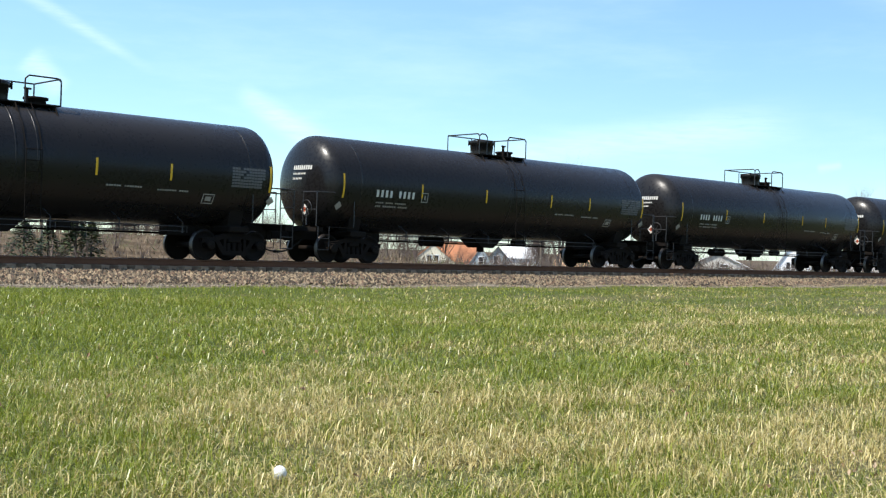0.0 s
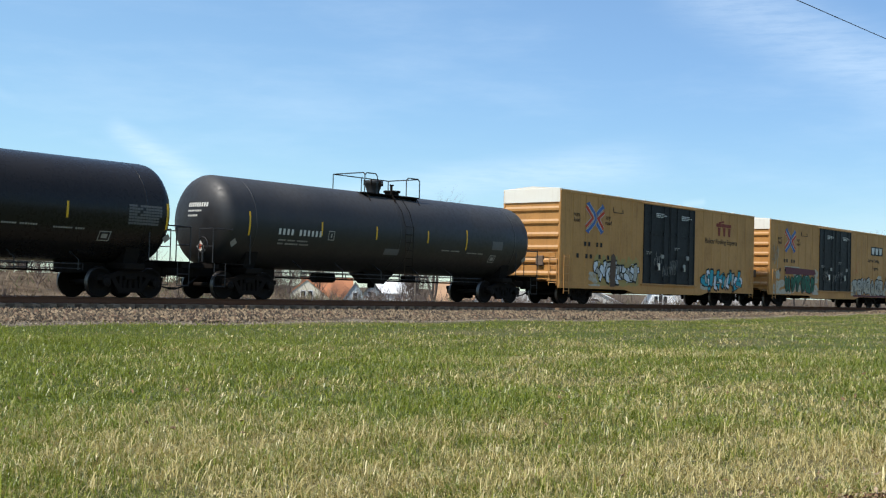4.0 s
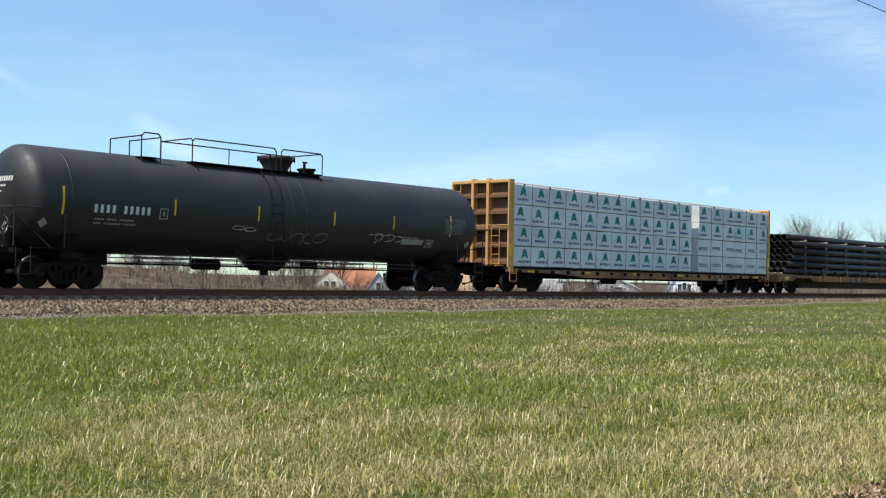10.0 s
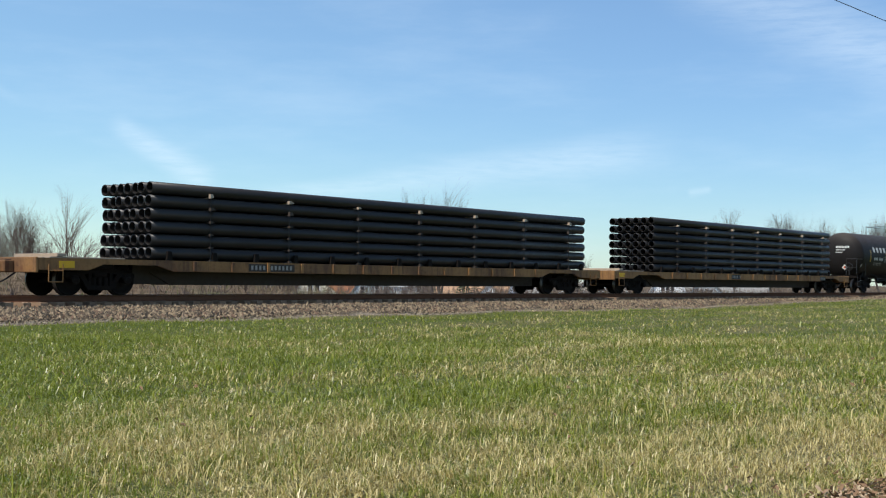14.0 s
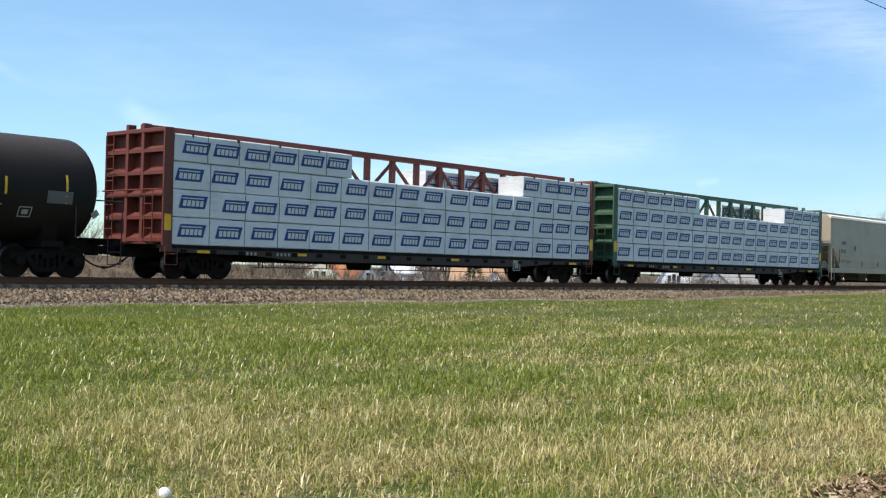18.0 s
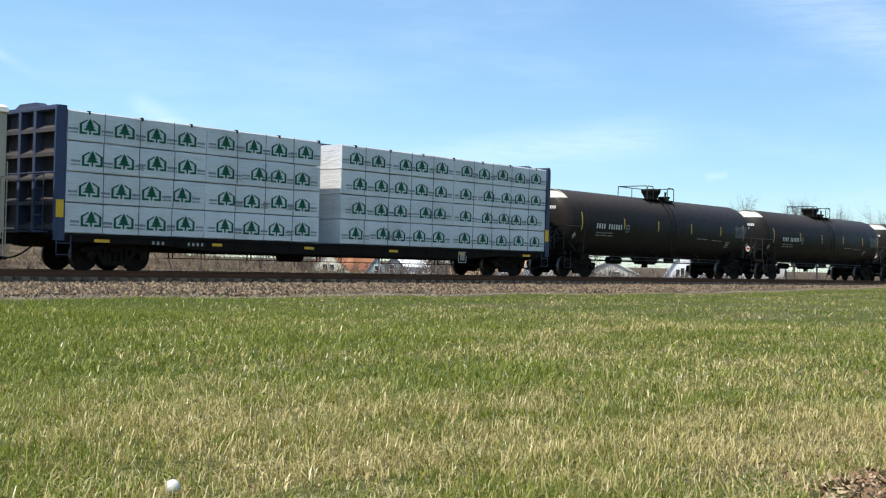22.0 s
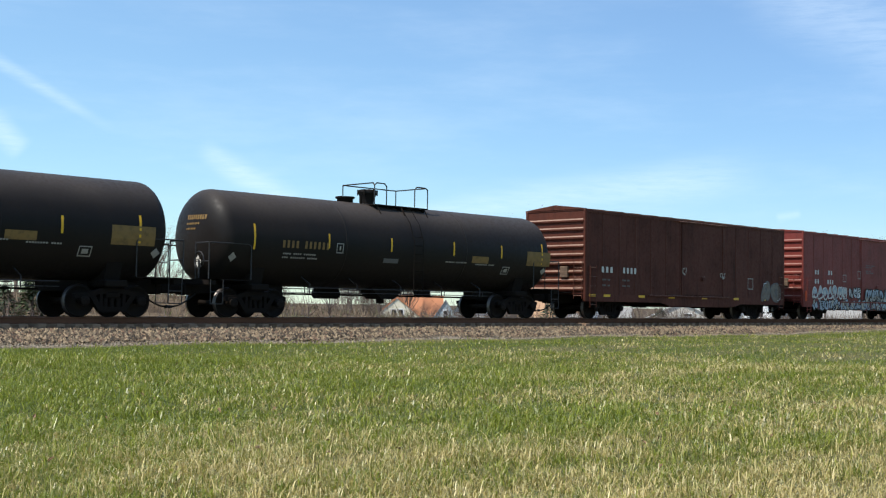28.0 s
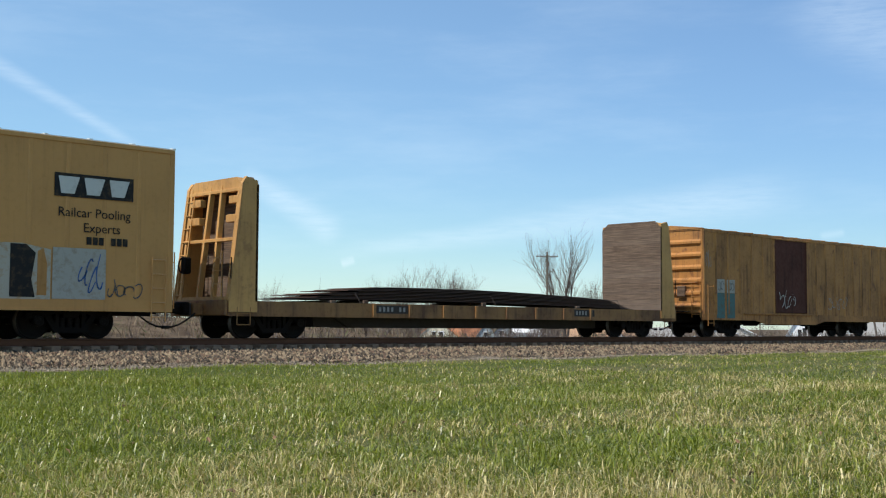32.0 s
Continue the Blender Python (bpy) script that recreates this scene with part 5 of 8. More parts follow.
    # corrugated ends
    for q, x in ((-1, a), (1, b)):
        s = Shape()
        zb, zt = sill + 0.30, H - (0.62 if end_cap else 0.30)
        prof = []
        n = ribs
        for k in range(n):
            z0 = zb + (zt - zb) * k / n
            dz = (zt - zb) / n
            for f, o in ((0.0, 0.0), (0.25, 0.0), (0.42, 0.085), (0.58, 0.085), (0.75, 0.0)):
                prof.append((x + q * o, z0 + dz * f))
        prof.append((x, zt))
        prof.append((x, H - 0.02))
        for (x0, z0), (x1, z1) in zip(prof, prof[1:]):
            s.face([(x0, -W + 0.06, z0), (x0, W - 0.06, z0), (x1, W - 0.06, z1), (x1, -W + 0.06, z1)])
        s.box(*sorted((x - q * 0.03, x + q * 0.05)), -W - 0.012, -W + 0.09, sill, H - 0.02, 0.01)
        s.box(*sorted((x - q * 0.03, x + q * 0.05)), W - 0.09, W + 0.012, sill, H - 0.02, 0.01)
        part("end_wall", s, body, car, "corrugated end wall")
        if end_cap:
            s = Shape()
            s.box(*sorted((x + q * 0.005, x + q * 0.06)), -W + 0.02, W - 0.02, H - 0.60, H + 0.03, 0.01)
            part("end_cap", s, end_cap, car, "pale upper end panel")
        s = Shape()
        s.box(*sorted((x, x + q * 0.42)), -0.9, 0.9, sill + 0.32, sill + 0.36)
        part("crossover_platform", s, under_black, car)
        ladder(car, x + q * 0.13, -1.30, sill + 0.1, 2.35, 0.42, body, "y")
        ladder(car, x - q * 0.42, -W - 0.09, sill - 0.25, 2.2, 0.42, body, "x")
        s = Shape()
        s.tube([(x, -1.35, 2.28), (x + q * 0.14, -1.35, 2.28), (x + q * 0.14, 1.35, 2.28), (x, 1.35, 2.28)], 0.02, 6)
        part("grab_bar", s, body, car)
        s = Shape().box(*sorted((x + q * 0.0, x + q * 0.14)), -0.75, -0.35, 1.7, 2.15, 0.02)
        part("route_card_board", s, old_wood, car)
        if q < 0:
            s = Shape()
            s.lathe([(0, 0.26), (0.02, 0.28), (0.04, 0.26), (0.02, 0.24), (0, 0.26)], "x", 18, (x - 0.24, 0.85, 2.0))
            for k in range(4):
                t = math.pi * k / 2
                s.rod((x - 0.22, 0.85, 2.0), (x - 0.22, 0.85 + 0.25 * math.cos(t), 2.0 + 0.25 * math.sin(t)), 0.014, 5)
            s.box(x - 0.16, x, 0.68, 1.02, 1.75, 2.15, 0.03)
            part("hand_brake", s, body, car)
    # roof
    s = Shape()
    s.prism([(-W - 0.03, H - 0.05), (W + 0.03, H - 0.05), (W + 0.03, H), (0, H + peak), (-W - 0.03, H)], a - 0.03, b + 0.03, "yz")
    part("roof", s, roof or body, car)
    n = max(6, round((b - a) / 1.25))
    for k in range(n + 1):
        x = a + (b - a) * k / n
        s = Shape().prism([(-W - 0.02, H), (W + 0.02, H), (W + 0.02, H + 0.025), (0, H + peak + 0.04), (-W - 0.02, H + 0.025)], x - 0.05, x + 0.05, "yz")
        part("roof_rib", s, roof or body, car)
    part("center_sill", Shape().box(-h + 0.6, h - 0.6, -0.22, 0.22, 0.62, 1.0, 0.02), under_black, car)
    for x in (-h + 3.4, h - 3.4):
        part("bolster", Shape().box(x - 0.3, x + 0.3, -1.35, 1.35, 0.78, 1.0, 0.03), under_black, car)
    k = a + 3.2
    beam = Shape().box(-0.05, 0.05, -1.4, 1.4, 0.80, 1.02).mesh("floor_beam", under_black)
    while k < b - 3:
        part("floor_beam", beam, under_black, car, at=pose(k, 0, 0))
        k += 1.6
    part("brake_cylinder", Shape().rod((-2.0, 0.4, 0.66), (-1.0, 0.4, 0.66), 0.17, 12), under_black, car)
    part("brake_rod", Shape().rod((-h + 3, -0.5, 0.55), (h - 3, -0.5, 0.55), 0.02, 5), under_black, car)
    part("air_reservoir", Shape().rod((1.2, -0.7, 0.62), (1.9, -0.7, 0.62), 0.13, 10), under_black, car)
    running_gear(car, h, h - 3.4)
    return car


def word_block(car, x, z, rows, mat, y, w=0.07, hgt=0.05):
    s = Shape()
    for r, n in enumerate(rows):
        chars(s, x, z - r * hgt * 1.7, n, w, hgt, y, 0.2, (n // 2,))
    part("small_lettering", s, mat, car)


def owner_marks(car, x0, right_rows, y=-1.603, seed=1, red=False, sign=True):
    """Crossed arrows, slogan and owner's sign; x0: the body's left end."""
    # two bent arrows back to back, with pale edges
    cx, cz = x0 + 2.75, 3.98
    blue = (((-0.47, 0.66), (-0.06, 0.26), (0.05, 0.06), (0.05, -0.06), (-0.04, -0.23), (-0.50, -0.64)), ((0.14, 0.20), (0.56, 0.57)), ((0.14, -0.23), (0.51, -0.62)))
    red = (((-0.61, 0.51), (-0.17, 0.08), (-0.16, -0.03), (-0.61, -0.42)), ((0.65, 0.33), (0.23, 0.0), (0.61, -0.46)))
    barb = (((-0.60, 0.61), (-0.36, 0.72)), ((-0.62, -0.58), (-0.38, -0.71)), ((0.47, 0.69), (0.66, 0.48)), ((0.40, -0.71), (0.62, -0.54)))
    for lines, mat, th, dy in ((blue + red, ink_white, 0.108, 0.002), (blue, ink_blue, 0.085, 0.005), (red, ink_red, 0.080, 0.008), (barb, ink_blue, 0.035, 0.011)):
        s = Shape()
        for line in lines:
            band(s, [(cx + 1.22 * px, cz + pz) for px, pz in line], th, y - dy)
        tagged(part("emblem", s, mat, car), kind="stuff")
    part("bracket", Shape().tube([(x0 + 4.30, y - 0.02, 4.60), (x0 + 4.30, y - 0.05, 4.36), (x0 + 5.15, y - 0.05, 4.36), (x0 + 5.15, y - 0.02, 4.55)], 0.016, 5), door_black, car)
    lettering("next", 0.30, ink_black, car, x0 + 0.98, y - 0.004, 4.00)
    lettering("load", 0.30, ink_black, car, x0 + 1.02, y - 0.004, 3.74)
    lettering("any", 0.30, ink_black, car, x0 + 3.70, y - 0.004, 4.00)
    lettering("road", 0.30, ink_black, car, x0 + 3.66, y - 0.004, 3.74)
    s = Shape()
    glyphs(s, x0 + 1.90, 2.64, 5, 0.34, 0.26, y - 0.004, seed, (2,))
    glyphs(s, x0 + 1.28, 2.08, 8, 0.37, 0.26, y - 0.004, seed + 3, (1, 4, 6))
    part("car_mark", s, ink_black, car)
    if sign:
        s = Shape()
        s.box(x0 + 16.05, x0 + 18.25, y - 0.006, y - 0.002, 3.62, 4.22)
        part("owner_sign_field", s, ink_black, car)
        s = Shape()
        for k in range(3):
            u = x0 + 16.15 + k * 0.70
            s.face([(u + 0.08, y - 0.01, 3.70), (u + 0.44, y - 0.01, 3.70), (u + 0.58, y - 0.01, 4.14), (u, y - 0.01, 4.14)])
        part("owner_sign", s, ink_white, car)
    elif red:
        s = Shape()
        for k in range(3):
            u = x0 + 14.85 + k * 0.60
            s.face([(u + 0.20, y - 0.006, 3.80), (u + 0.40, y - 0.006, 3.80), (u + 0.44, y - 0.006, 4.26), (u + 0.16, y - 0.006, 4.26)])
        band(s, [(x0 + 14.80, 4.38), (x0 + 16.55, 4.38)], 0.09, y - 0.006)
        band(s, [(x0 + 15.1, 4.50), (x0 + 15.7, 4.60)], 0.05, y - 0.006)
        part("owner_sign", s, ink_rust, car)
    for text, x, z, size in right_rows:
        lettering(text, size, ink_black, car, x0 + x, y - 0.004, z)


def door_stencils(car, x0, seed, y=-1.645):
    """Worn white instructions, seals and tags on black plug doors."""
    rnd = random.Random(seed)
    for u in (8.3, 10.9):
        word_block(car, x0 + u, 4.55, (12, 15, 10), ink_white, y - 0.012)
    word_block(car, x0 + 7.4, 2.6, (9, 7), ink_grey, y - 0.012, 0.06)
    word_block(car, x0 + 10.2, 2.9, (9, 6), ink_grey, y - 0.012, 0.06)
    for u in (8.6, 11.2):
        part("door_tag", Shape().box(x0 + u - 0.05, x0 + u + 0.05, y - 0.075, y + 0.012, 1.75, 2.1), ink_white, car)
        part("door_tag", Shape().box(x0 + u + 0.25, x0 + u + 0.5, y - 0.03, y + 0.012, 2.35, 2.55), ink_grey, car)
    for k in range(4):
        u, z = x0 + rnd.uniform(7.5, 11.4), rnd.uniform(1.3, 2.0)
        scrawl(car, u, u + 0.7, z, z + 0.5, y - 0.012, ink_grey, seed + k, 12, 0.014)


# ---- lumber on centre-beam cars ----
def tree_print(s, x, z, size, y, style):
    """A stylised conifer, as a plain shape."""
    if style == "conifer":
        # three thick stacked chevrons, as wide as high
        for k in range(3):
            w, z0 = size * (0.34 + 0.09 * k), z + size * (0.52 - 0.26 * k)
            s.face([(x - w, y, z0 - size * 0.02), (x, y, z0 + size * 0.20), (x, y, z0 + size * 0.43), (x - w, y, z0 + size * 0.17)])
            s.face([(x + w, y, z0 - size * 0.02), (x + w, y, z0 + size * 0.17), (x, y, z0 + size * 0.43), (x, y, z0 + size * 0.20)])
    else:
        # a tiered tree that makes the roof of a house, with a wall on each side
        for k in range(3):
            w, z0 = 0.10 + 0.06 * (2 - k), z + size * (0.24 + 0.20 * k)
            s.face([(x - w, y, z0), (x + w, y, z0), (x, y, z0 + size * 0.36)])
        s.face([(x - 0.03, y, z), (x + 0.03, y, z), (x + 0.03, y, z + size * 0.25), (x - 0.03, y, z + size * 0.25)])
        for q in (-1, 1):
            s.face([(x + q * 0.10, y, z), (x + q * 0.34, y, z), (x + q * 0.34, y, z + size * 0.13), (x + q * 0.10, y, z + size * 0.13)])
            s.face([(x + q * 0.26, y, z + size * 0.13), (x + q * 0.34, y, z + size * 0.13), (x + q * 0.34, y, z + size * 0.64), (x + q * 0.26, y, z + size * 0.70)])
            s.face([(x + q * 0.34, y, z + size * 0.52), (x + q * 0.34, y, z + size * 0.64), (x + q * 0.10, y, z + size * 0.92), (x + q * 0.07, y, z + size * 0.86)])


def bundle(car, x0, x1, y0, y1, z0, z1, style, seed):
    """One wrapped pack of boards with its print and straps."""
    rnd = random.Random(seed)
    s = Shape()
    n = max(2, int((x1 - x0) / 0.6))
    lo, hi = y0 + rnd.uniform(0, 0.03), y1
    rings = []
    for k in range(n + 1):
        x = x0 + 0.01 + (x1 - x0 - 0.02) * k / n
        j = lambda: rnd.uniform(-0.008, 0.008)
        rings.append([(x, lo + 0.02 + j(), z0 + 0.005), (x, lo + j(), z0 + 0.03), (x, lo + j(), (z0 + z1) / 2), (x, lo + j(), z1 - 0.05 + j()), (x, lo + 0.04, z1 - 0.012 + j()), (x, hi, z1 - 0.012), (x, hi, z0 + 0.005)])
    for p, q in zip(rings, rings[1:]):
        for k in range(7):
            m = (k + 1) % 7
            s.face([p[k], p[m], q[m], q[k]])
    s.face(rings[0]), s.face(rings[-1][::-1])
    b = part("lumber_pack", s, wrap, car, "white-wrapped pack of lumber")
    y = lo - 0.012
    pitch = {"sign": 1.37, "conifer": 1.27, "frame": 1.27, "plain": 1.5}[style]
    count = max(1, round((x1 - x0) / pitch))
    # the paper is cut anywhere along its roll, so that prints start at any place and drift against the straps
    half = {"sign": 0.56, "conifer": 0.42, "frame": 0.69, "plain": 0.46}[style]
    main, lines, m1, m2 = print_mesh(style)
    free = x1 - x0 - 2 * half - 0.04
    step = free / max(1, count - 1) * (1.0 if style == "plain" else rnd.uniform(0.93, 1.0))
    u = x0 + half + 0.02 + rnd.uniform(0, 1) * (free - step * (count - 1))
    for k in range(count):
        dx = rnd.uniform(-0.05, 0.05) if 0 < k < count - 1 else 0.0
        if k and k < count - 1 and style in ("sign", "frame") and rnd.random() < 0.14:
            dx += 0.28
        dz = rnd.uniform(-0.03, 0.02)
        part("print", main, m1, b, at=pose(u + dx, y - 0.0004 * (k % 2), z0 + dz))
        part("print_line", lines, m2, b, at=pose(u + dx, y - 0.0004 * (k % 2), z0 + dz))
        u += step
    pitch = (x1 - x0) / count
    for k in range(1, count):
        u = x0 + k * pitch + rnd.uniform(-0.03, 0.03)
        part("strap", Shape().box(u - 0.008, u + 0.008, lo - 0.014, lo + 0.004, z0 + 0.02, z1 - 0.02), ink_dim, b)


PRINTS = {}


def print_mesh(style):
    """The sign on the wrapping: its main shape and its smaller lines."""
    if style in PRINTS:
        return PRINTS[style]
    s, st = Shape(), Shape()
    m1, m2 = print_navy, ink_white
    if style == "sign":
        w, zb, zt = 0.50, 0.26, 0.66
        s.face([(-w - 0.06, 0, zb), (w - 0.06, 0, zb), (w + 0.06, 0, zt), (-w + 0.06, 0, zt)])
        st.face([(-w + 0.08, -0.004, zb + 0.30), (w - 0.10, -0.004, zb + 0.30), (w - 0.09, -0.004, zb + 0.335), (-w + 0.09, -0.004, zb + 0.335)])
        for k in range(5):
            u = -w + 0.09 + k * 0.163
            st.face([(u, -0.004, zb + 0.07), (u + 0.125, -0.004, zb + 0.07), (u + 0.15, -0.004, zb + 0.25), (u + 0.025, -0.004, zb + 0.25)])
    elif style == "conifer":
        m1, m2 = print_teal, print_navy
        tree_print(s, 0, 0.36, 0.42, 0, style)
        glyphs(st, -0.40, 0.15, 8, 0.10, 0.13, 0, 4)
    elif style == "frame":
        m1, m2 = print_green, print_grey
        tree_print(s, 0, 0.20, 0.46, 0, style)
        for q in (-1, 1):
            for u, n, zz, hh in ((0.38, 4, 0.30, 0.06), (0.38, 5, 0.21, 0.035)):
                chars(st, (u if q > 0 else -u - 0.30), zz, n, 0.30 / n, hh, 0, 0.15)
    else:
        m1, m2 = print_teal, print_teal
        glyphs(s, -0.42, 0.36, 7, 0.12, 0.13, 0, 9)
        st.face([(-0.45, 0, 0.32), (0.45, 0, 0.30), (0.45, 0, 0.335), (-0.45, 0, 0.345)])
    PRINTS[style] = (s.mesh("print", m1), st.mesh("print_line", m2), m1, m2)
    return PRINTS[style]


def beam_car(s0, s1, mat, body0, body1, style, label, layers=4, top_gap=None, split=None, deck=None, seed=1, far_top=None, plain_from=None, pack=4.52, chord=4.85, face=None, cap=None):
    """Centre-beam flat car: deck, bulkheads, truss and lumber on both sides."""
    h = (s1 - s0) / 2
    car = thing("centerbeam_car", label, "centerbeam car", "cars of the freight train")
    a, b = body0 - h, body1 - h
    dk = deck or mat
    W, H, ZD = 1.56, 4.66, 1.05
    s = Shape()
    s.box(a, b, -W, W, ZD - 0.10, ZD, 0.01)
    s.box(a + 2.4, b - 2.4, -0.28, 0.28, 0.58, ZD - 0.1)
    s.box(-h + 0.6, h - 0.6, -0.22, 0.22, 0.66, ZD - 0.1)
    part("deck", s, under_black, car)
    for sy in (-1, 1):
        s = Shape()
        s.prism([(a, 0.98), (b, 0.98), (b, 0.84), (b - 3.6, 0.80), (b - 5.6, 0.66), (a + 5.6, 0.66), (a + 3.6, 0.80), (a, 0.84)], *sorted((sy * (W - 0.12), sy * W)))
        part("side_sill", s, dk, car)
        k = a + 0.8
        winch = Shape().box(-0.12, 0.12, *sorted((sy * W, sy * (W + 0.04))), 0.80, 0.93, 0.01).mesh("winch", under_black)
        while k < b - 0.4:
            part("winch", winch, under_black, car, at=pose(k, 0, 0))
            k += 1.15
        plate = Shape().box(-0.28, 0.28, *sorted((sy * (W + 0.002), sy * (W + 0.008))), 0.83, 0.92).mesh("reflector", reflector_yellow)
        for k in range(6):
            part("reflector", plate, reflector_yellow, car, "yellow reflective plate", pose(a + 1.6 + (b - a - 3.2) * k / 5, 0, 0))
    # bulkheads: side plates, posts and top beam, with shelf-like ribs in front of a plate
    for q, x in ((-1, a), (1, b)):
        deep = 0.36 if q < 0 else 0.26
        s = Shape()
        for sy in (-1, 1):
            s.prism([(x, ZD - 0.2), (x, H - 0.12), (x - q * 0.08, H), (x - q * (deep - 0.03), H), (x - q * deep, ZD - 0.2)], *sorted((sy * (W - 0.06), sy * (W + 0.01))))
        for y in (-0.40, 0.42):
            s.box(*sorted((x - q * 0.01, x - q * (deep - 0.06))), y - 0.07, y + 0.07, ZD, max(H, chord) - 0.02, 0.01)
        s.box(*sorted((x, x - q * (deep - 0.03))), -W, W, H - 0.14, H, 0.02)
        if face is grey_panel:
            s.prism([(-0.75, H - 0.02), (0.75, H - 0.02), (0.45, H + 0.12), (-0.45, H + 0.12)], *sorted((x - q * 0.02, x - q * (deep - 0.05))), "yz")
        bk = part("bulkhead", s, mat, car, "steel bulkhead frame")
        part("back_plate", Shape().box(*sorted((x - q * (deep - 0.06), x - q * deep)), -W + 0.07, W - 0.07, ZD, H - 0.1), face or mat, bk)
        rib = Shape()
        rib.prism([(x - q * 0.02, 0.0), (x - q * (deep - 0.05), 0.03), (x - q * (deep - 0.05), 0.24), (x - q * 0.10, 0.13), (x - q * 0.02, 0.11)], 0.0, 1.0)
        shelf = rib.mesh("shelf_rib", face or mat)
        for k in range(5):
            for y0, y1 in ((-W + 0.07, -0.48), (-0.32, 0.34), (0.50, W - 0.07)):
                ob = part("shelf_rib", shelf, face or mat, bk)
                ob.matrix_basis = pose(0, y0, ZD + 0.10 + k * 0.69) @ Matrix.Diagonal((1, y1 - y0, 1, 1))
        ladder(car, x + q * 0.10, 1.18, ZD, H - 0.15, 0.42, mat, "y")
        ladder(car, x + q * 0.10, -0.95, ZD, 2.75, 0.42, mat, "y")
        part("grab_bar", Shape().tube([(x, -W + 0.03, 2.75), (x + q * 0.12, -W + 0.03, 2.75), (x + q * 0.12, W - 0.03, 2.75), (x, W - 0.03, 2.75)], 0.022, 6), mat, car)
        part("crossover_platform", Shape().box(*sorted((x, x + q * 0.4)), -1.3, 1.3, ZD + 0.02, ZD + 0.06), mat, car)
        s = Shape()
        for k in (0.45, 0.78):
            s.rod((x - q * 0.1, -W - 0.02, k), (x - q * 0.55, -W - 0.02, k), 0.016, 6)
        s.rod((x - q * 0.1, -W - 0.02, 0.45), (x - q * 0.1, -W - 0.02, 1.0), 0.016, 6)
        s.rod((x - q * 0.55, -W - 0.02, 0.45), (x - q * 0.55, -W - 0.02, 1.0), 0.016, 6)
        part("sill_step", s, mat, car)
        s = Shape()
        s.box(*sorted((x - q * 0.06, x - q * 0.30)), -W - 0.018, -W - 0.008, 1.5, 2.0)
        part("reflector", s, reflector_yellow, car, "yellow reflective plate")
    # centre truss
    part("top_chord", Shape().box(a + 0.3, b - 0.3, -0.16, 0.16, chord - 0.20, chord, 0.02), cap or mat, car)
    n = 16
    for k in range(n + 1):
        x = a + 0.6 + (b - a - 1.2) * k / n
        part("truss_post", Shape().box(x - 0.10, x + 0.10, -0.09, 0.09, ZD, chord - 0.19), mat, car)
        if k < n:
            x2 = a + 0.6 + (b - a - 1.2) * (k + 1) / n
            p, r = ((x, chord - 0.25), (x2, chord - 1.5)) if k % 2 == 0 else ((x2, chord - 0.25), (x, chord - 1.5))
            part("truss_diagonal", Shape().rod((p[0], 0, p[1]), (r[0], 0, r[1]), 0.07, 6), mat, car)
    # the lumber
    rnd = random.Random(seed)
    x_lo, x_hi = a + 0.37, b - 0.27
    lh = (pack - ZD - 0.02) / layers
    for sy in (-1, 1):
        for r in range(layers):
            z0 = ZD + 0.02 + r * lh
            cuts = [x_lo]
            step = [7.0, 4.9, 4.9, 6.1][(r + (sy > 0)) % 4] if not split else 99
            if split:
                cuts += [x_lo + split[0] / 2, x_lo + split[0], x_lo + split[1], x_lo + split[1] + (x_hi - x_lo - split[1]) / 2, x_hi]
                pairs = [(cuts[0], cuts[1]), (cuts[1], cuts[2]), (cuts[3], cuts[4]), (cuts[4], cuts[5])]
            else:
                nn = 4
                cuts = [x_lo + (x_hi - x_lo) * k / nn for k in range(nn + 1)]
                pairs = list(zip(cuts, cuts[1:]))
            if r == layers - 1 and top_gap:
                g0, g1 = (x_lo + top_gap[0], x_lo + top_gap[1]) if sy < 0 else (x_lo + far_top[0], x_lo + far_top[1])
                if sy < 0:
                    pairs = [(x_lo, g0), (g1, x_hi)]
                else:
                    pairs = [(g0, g1), (x_lo + top_gap[1] + 1.0, x_hi)]
            for p0, p1 in pairs:
                stl = style
                if plain_from is not None and p0 - x_lo > plain_from and r < 2:
                    stl = "plain"
                yy = sorted((sy * 0.17, sy * (W - 0.02)))
                if sy > 0 and r < layers - 1:
                    # packs on the far side: no one sees their outer faces
                    bx = Shape().box(p0 + 0.02, p1 - 0.02, yy[0], yy[1], z0 + 0.005, z0 + lh - 0.01, 0.02)
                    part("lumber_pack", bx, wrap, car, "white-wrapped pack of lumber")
                else:
                    bundle(car, p0, p1, yy[0], yy[1], z0, z0 + lh - 0.005, stl, seed * 100 + r * 10 + int(p0 * 3) + (500 if sy > 0 else 0))
    guard = Shape().box(-0.03, 0.03, -W + 0.012, -W + 0.14, pack - 0.10, pack + 0.003).mesh("corner_protector", strap_black)
    for k in range(13):
        u = 0.7 + (x_hi - x_lo - 1.4) * k / 12
        if top_gap and top_gap[0] < u < top_gap[1] or split and split[0] < u < split[1]:
            continue
        part("corner_protector", guard, strap_black, car, at=pose(x_lo + u, 0, 0))
    part("brake_cylinder", Shape().rod((-1.8, 0.4, 0.55), (-0.8, 0.4, 0.55), 0.17, 12), under_black, car)
    for x in (-h + 2.9, h - 2.9):
        part("bolster", Shape().box(x - 0.3, x + 0.3, -1.35, 1.35, 0.78, 0.95, 0.03), under_black, car)
    s = Shape()
    x = a + 4.2
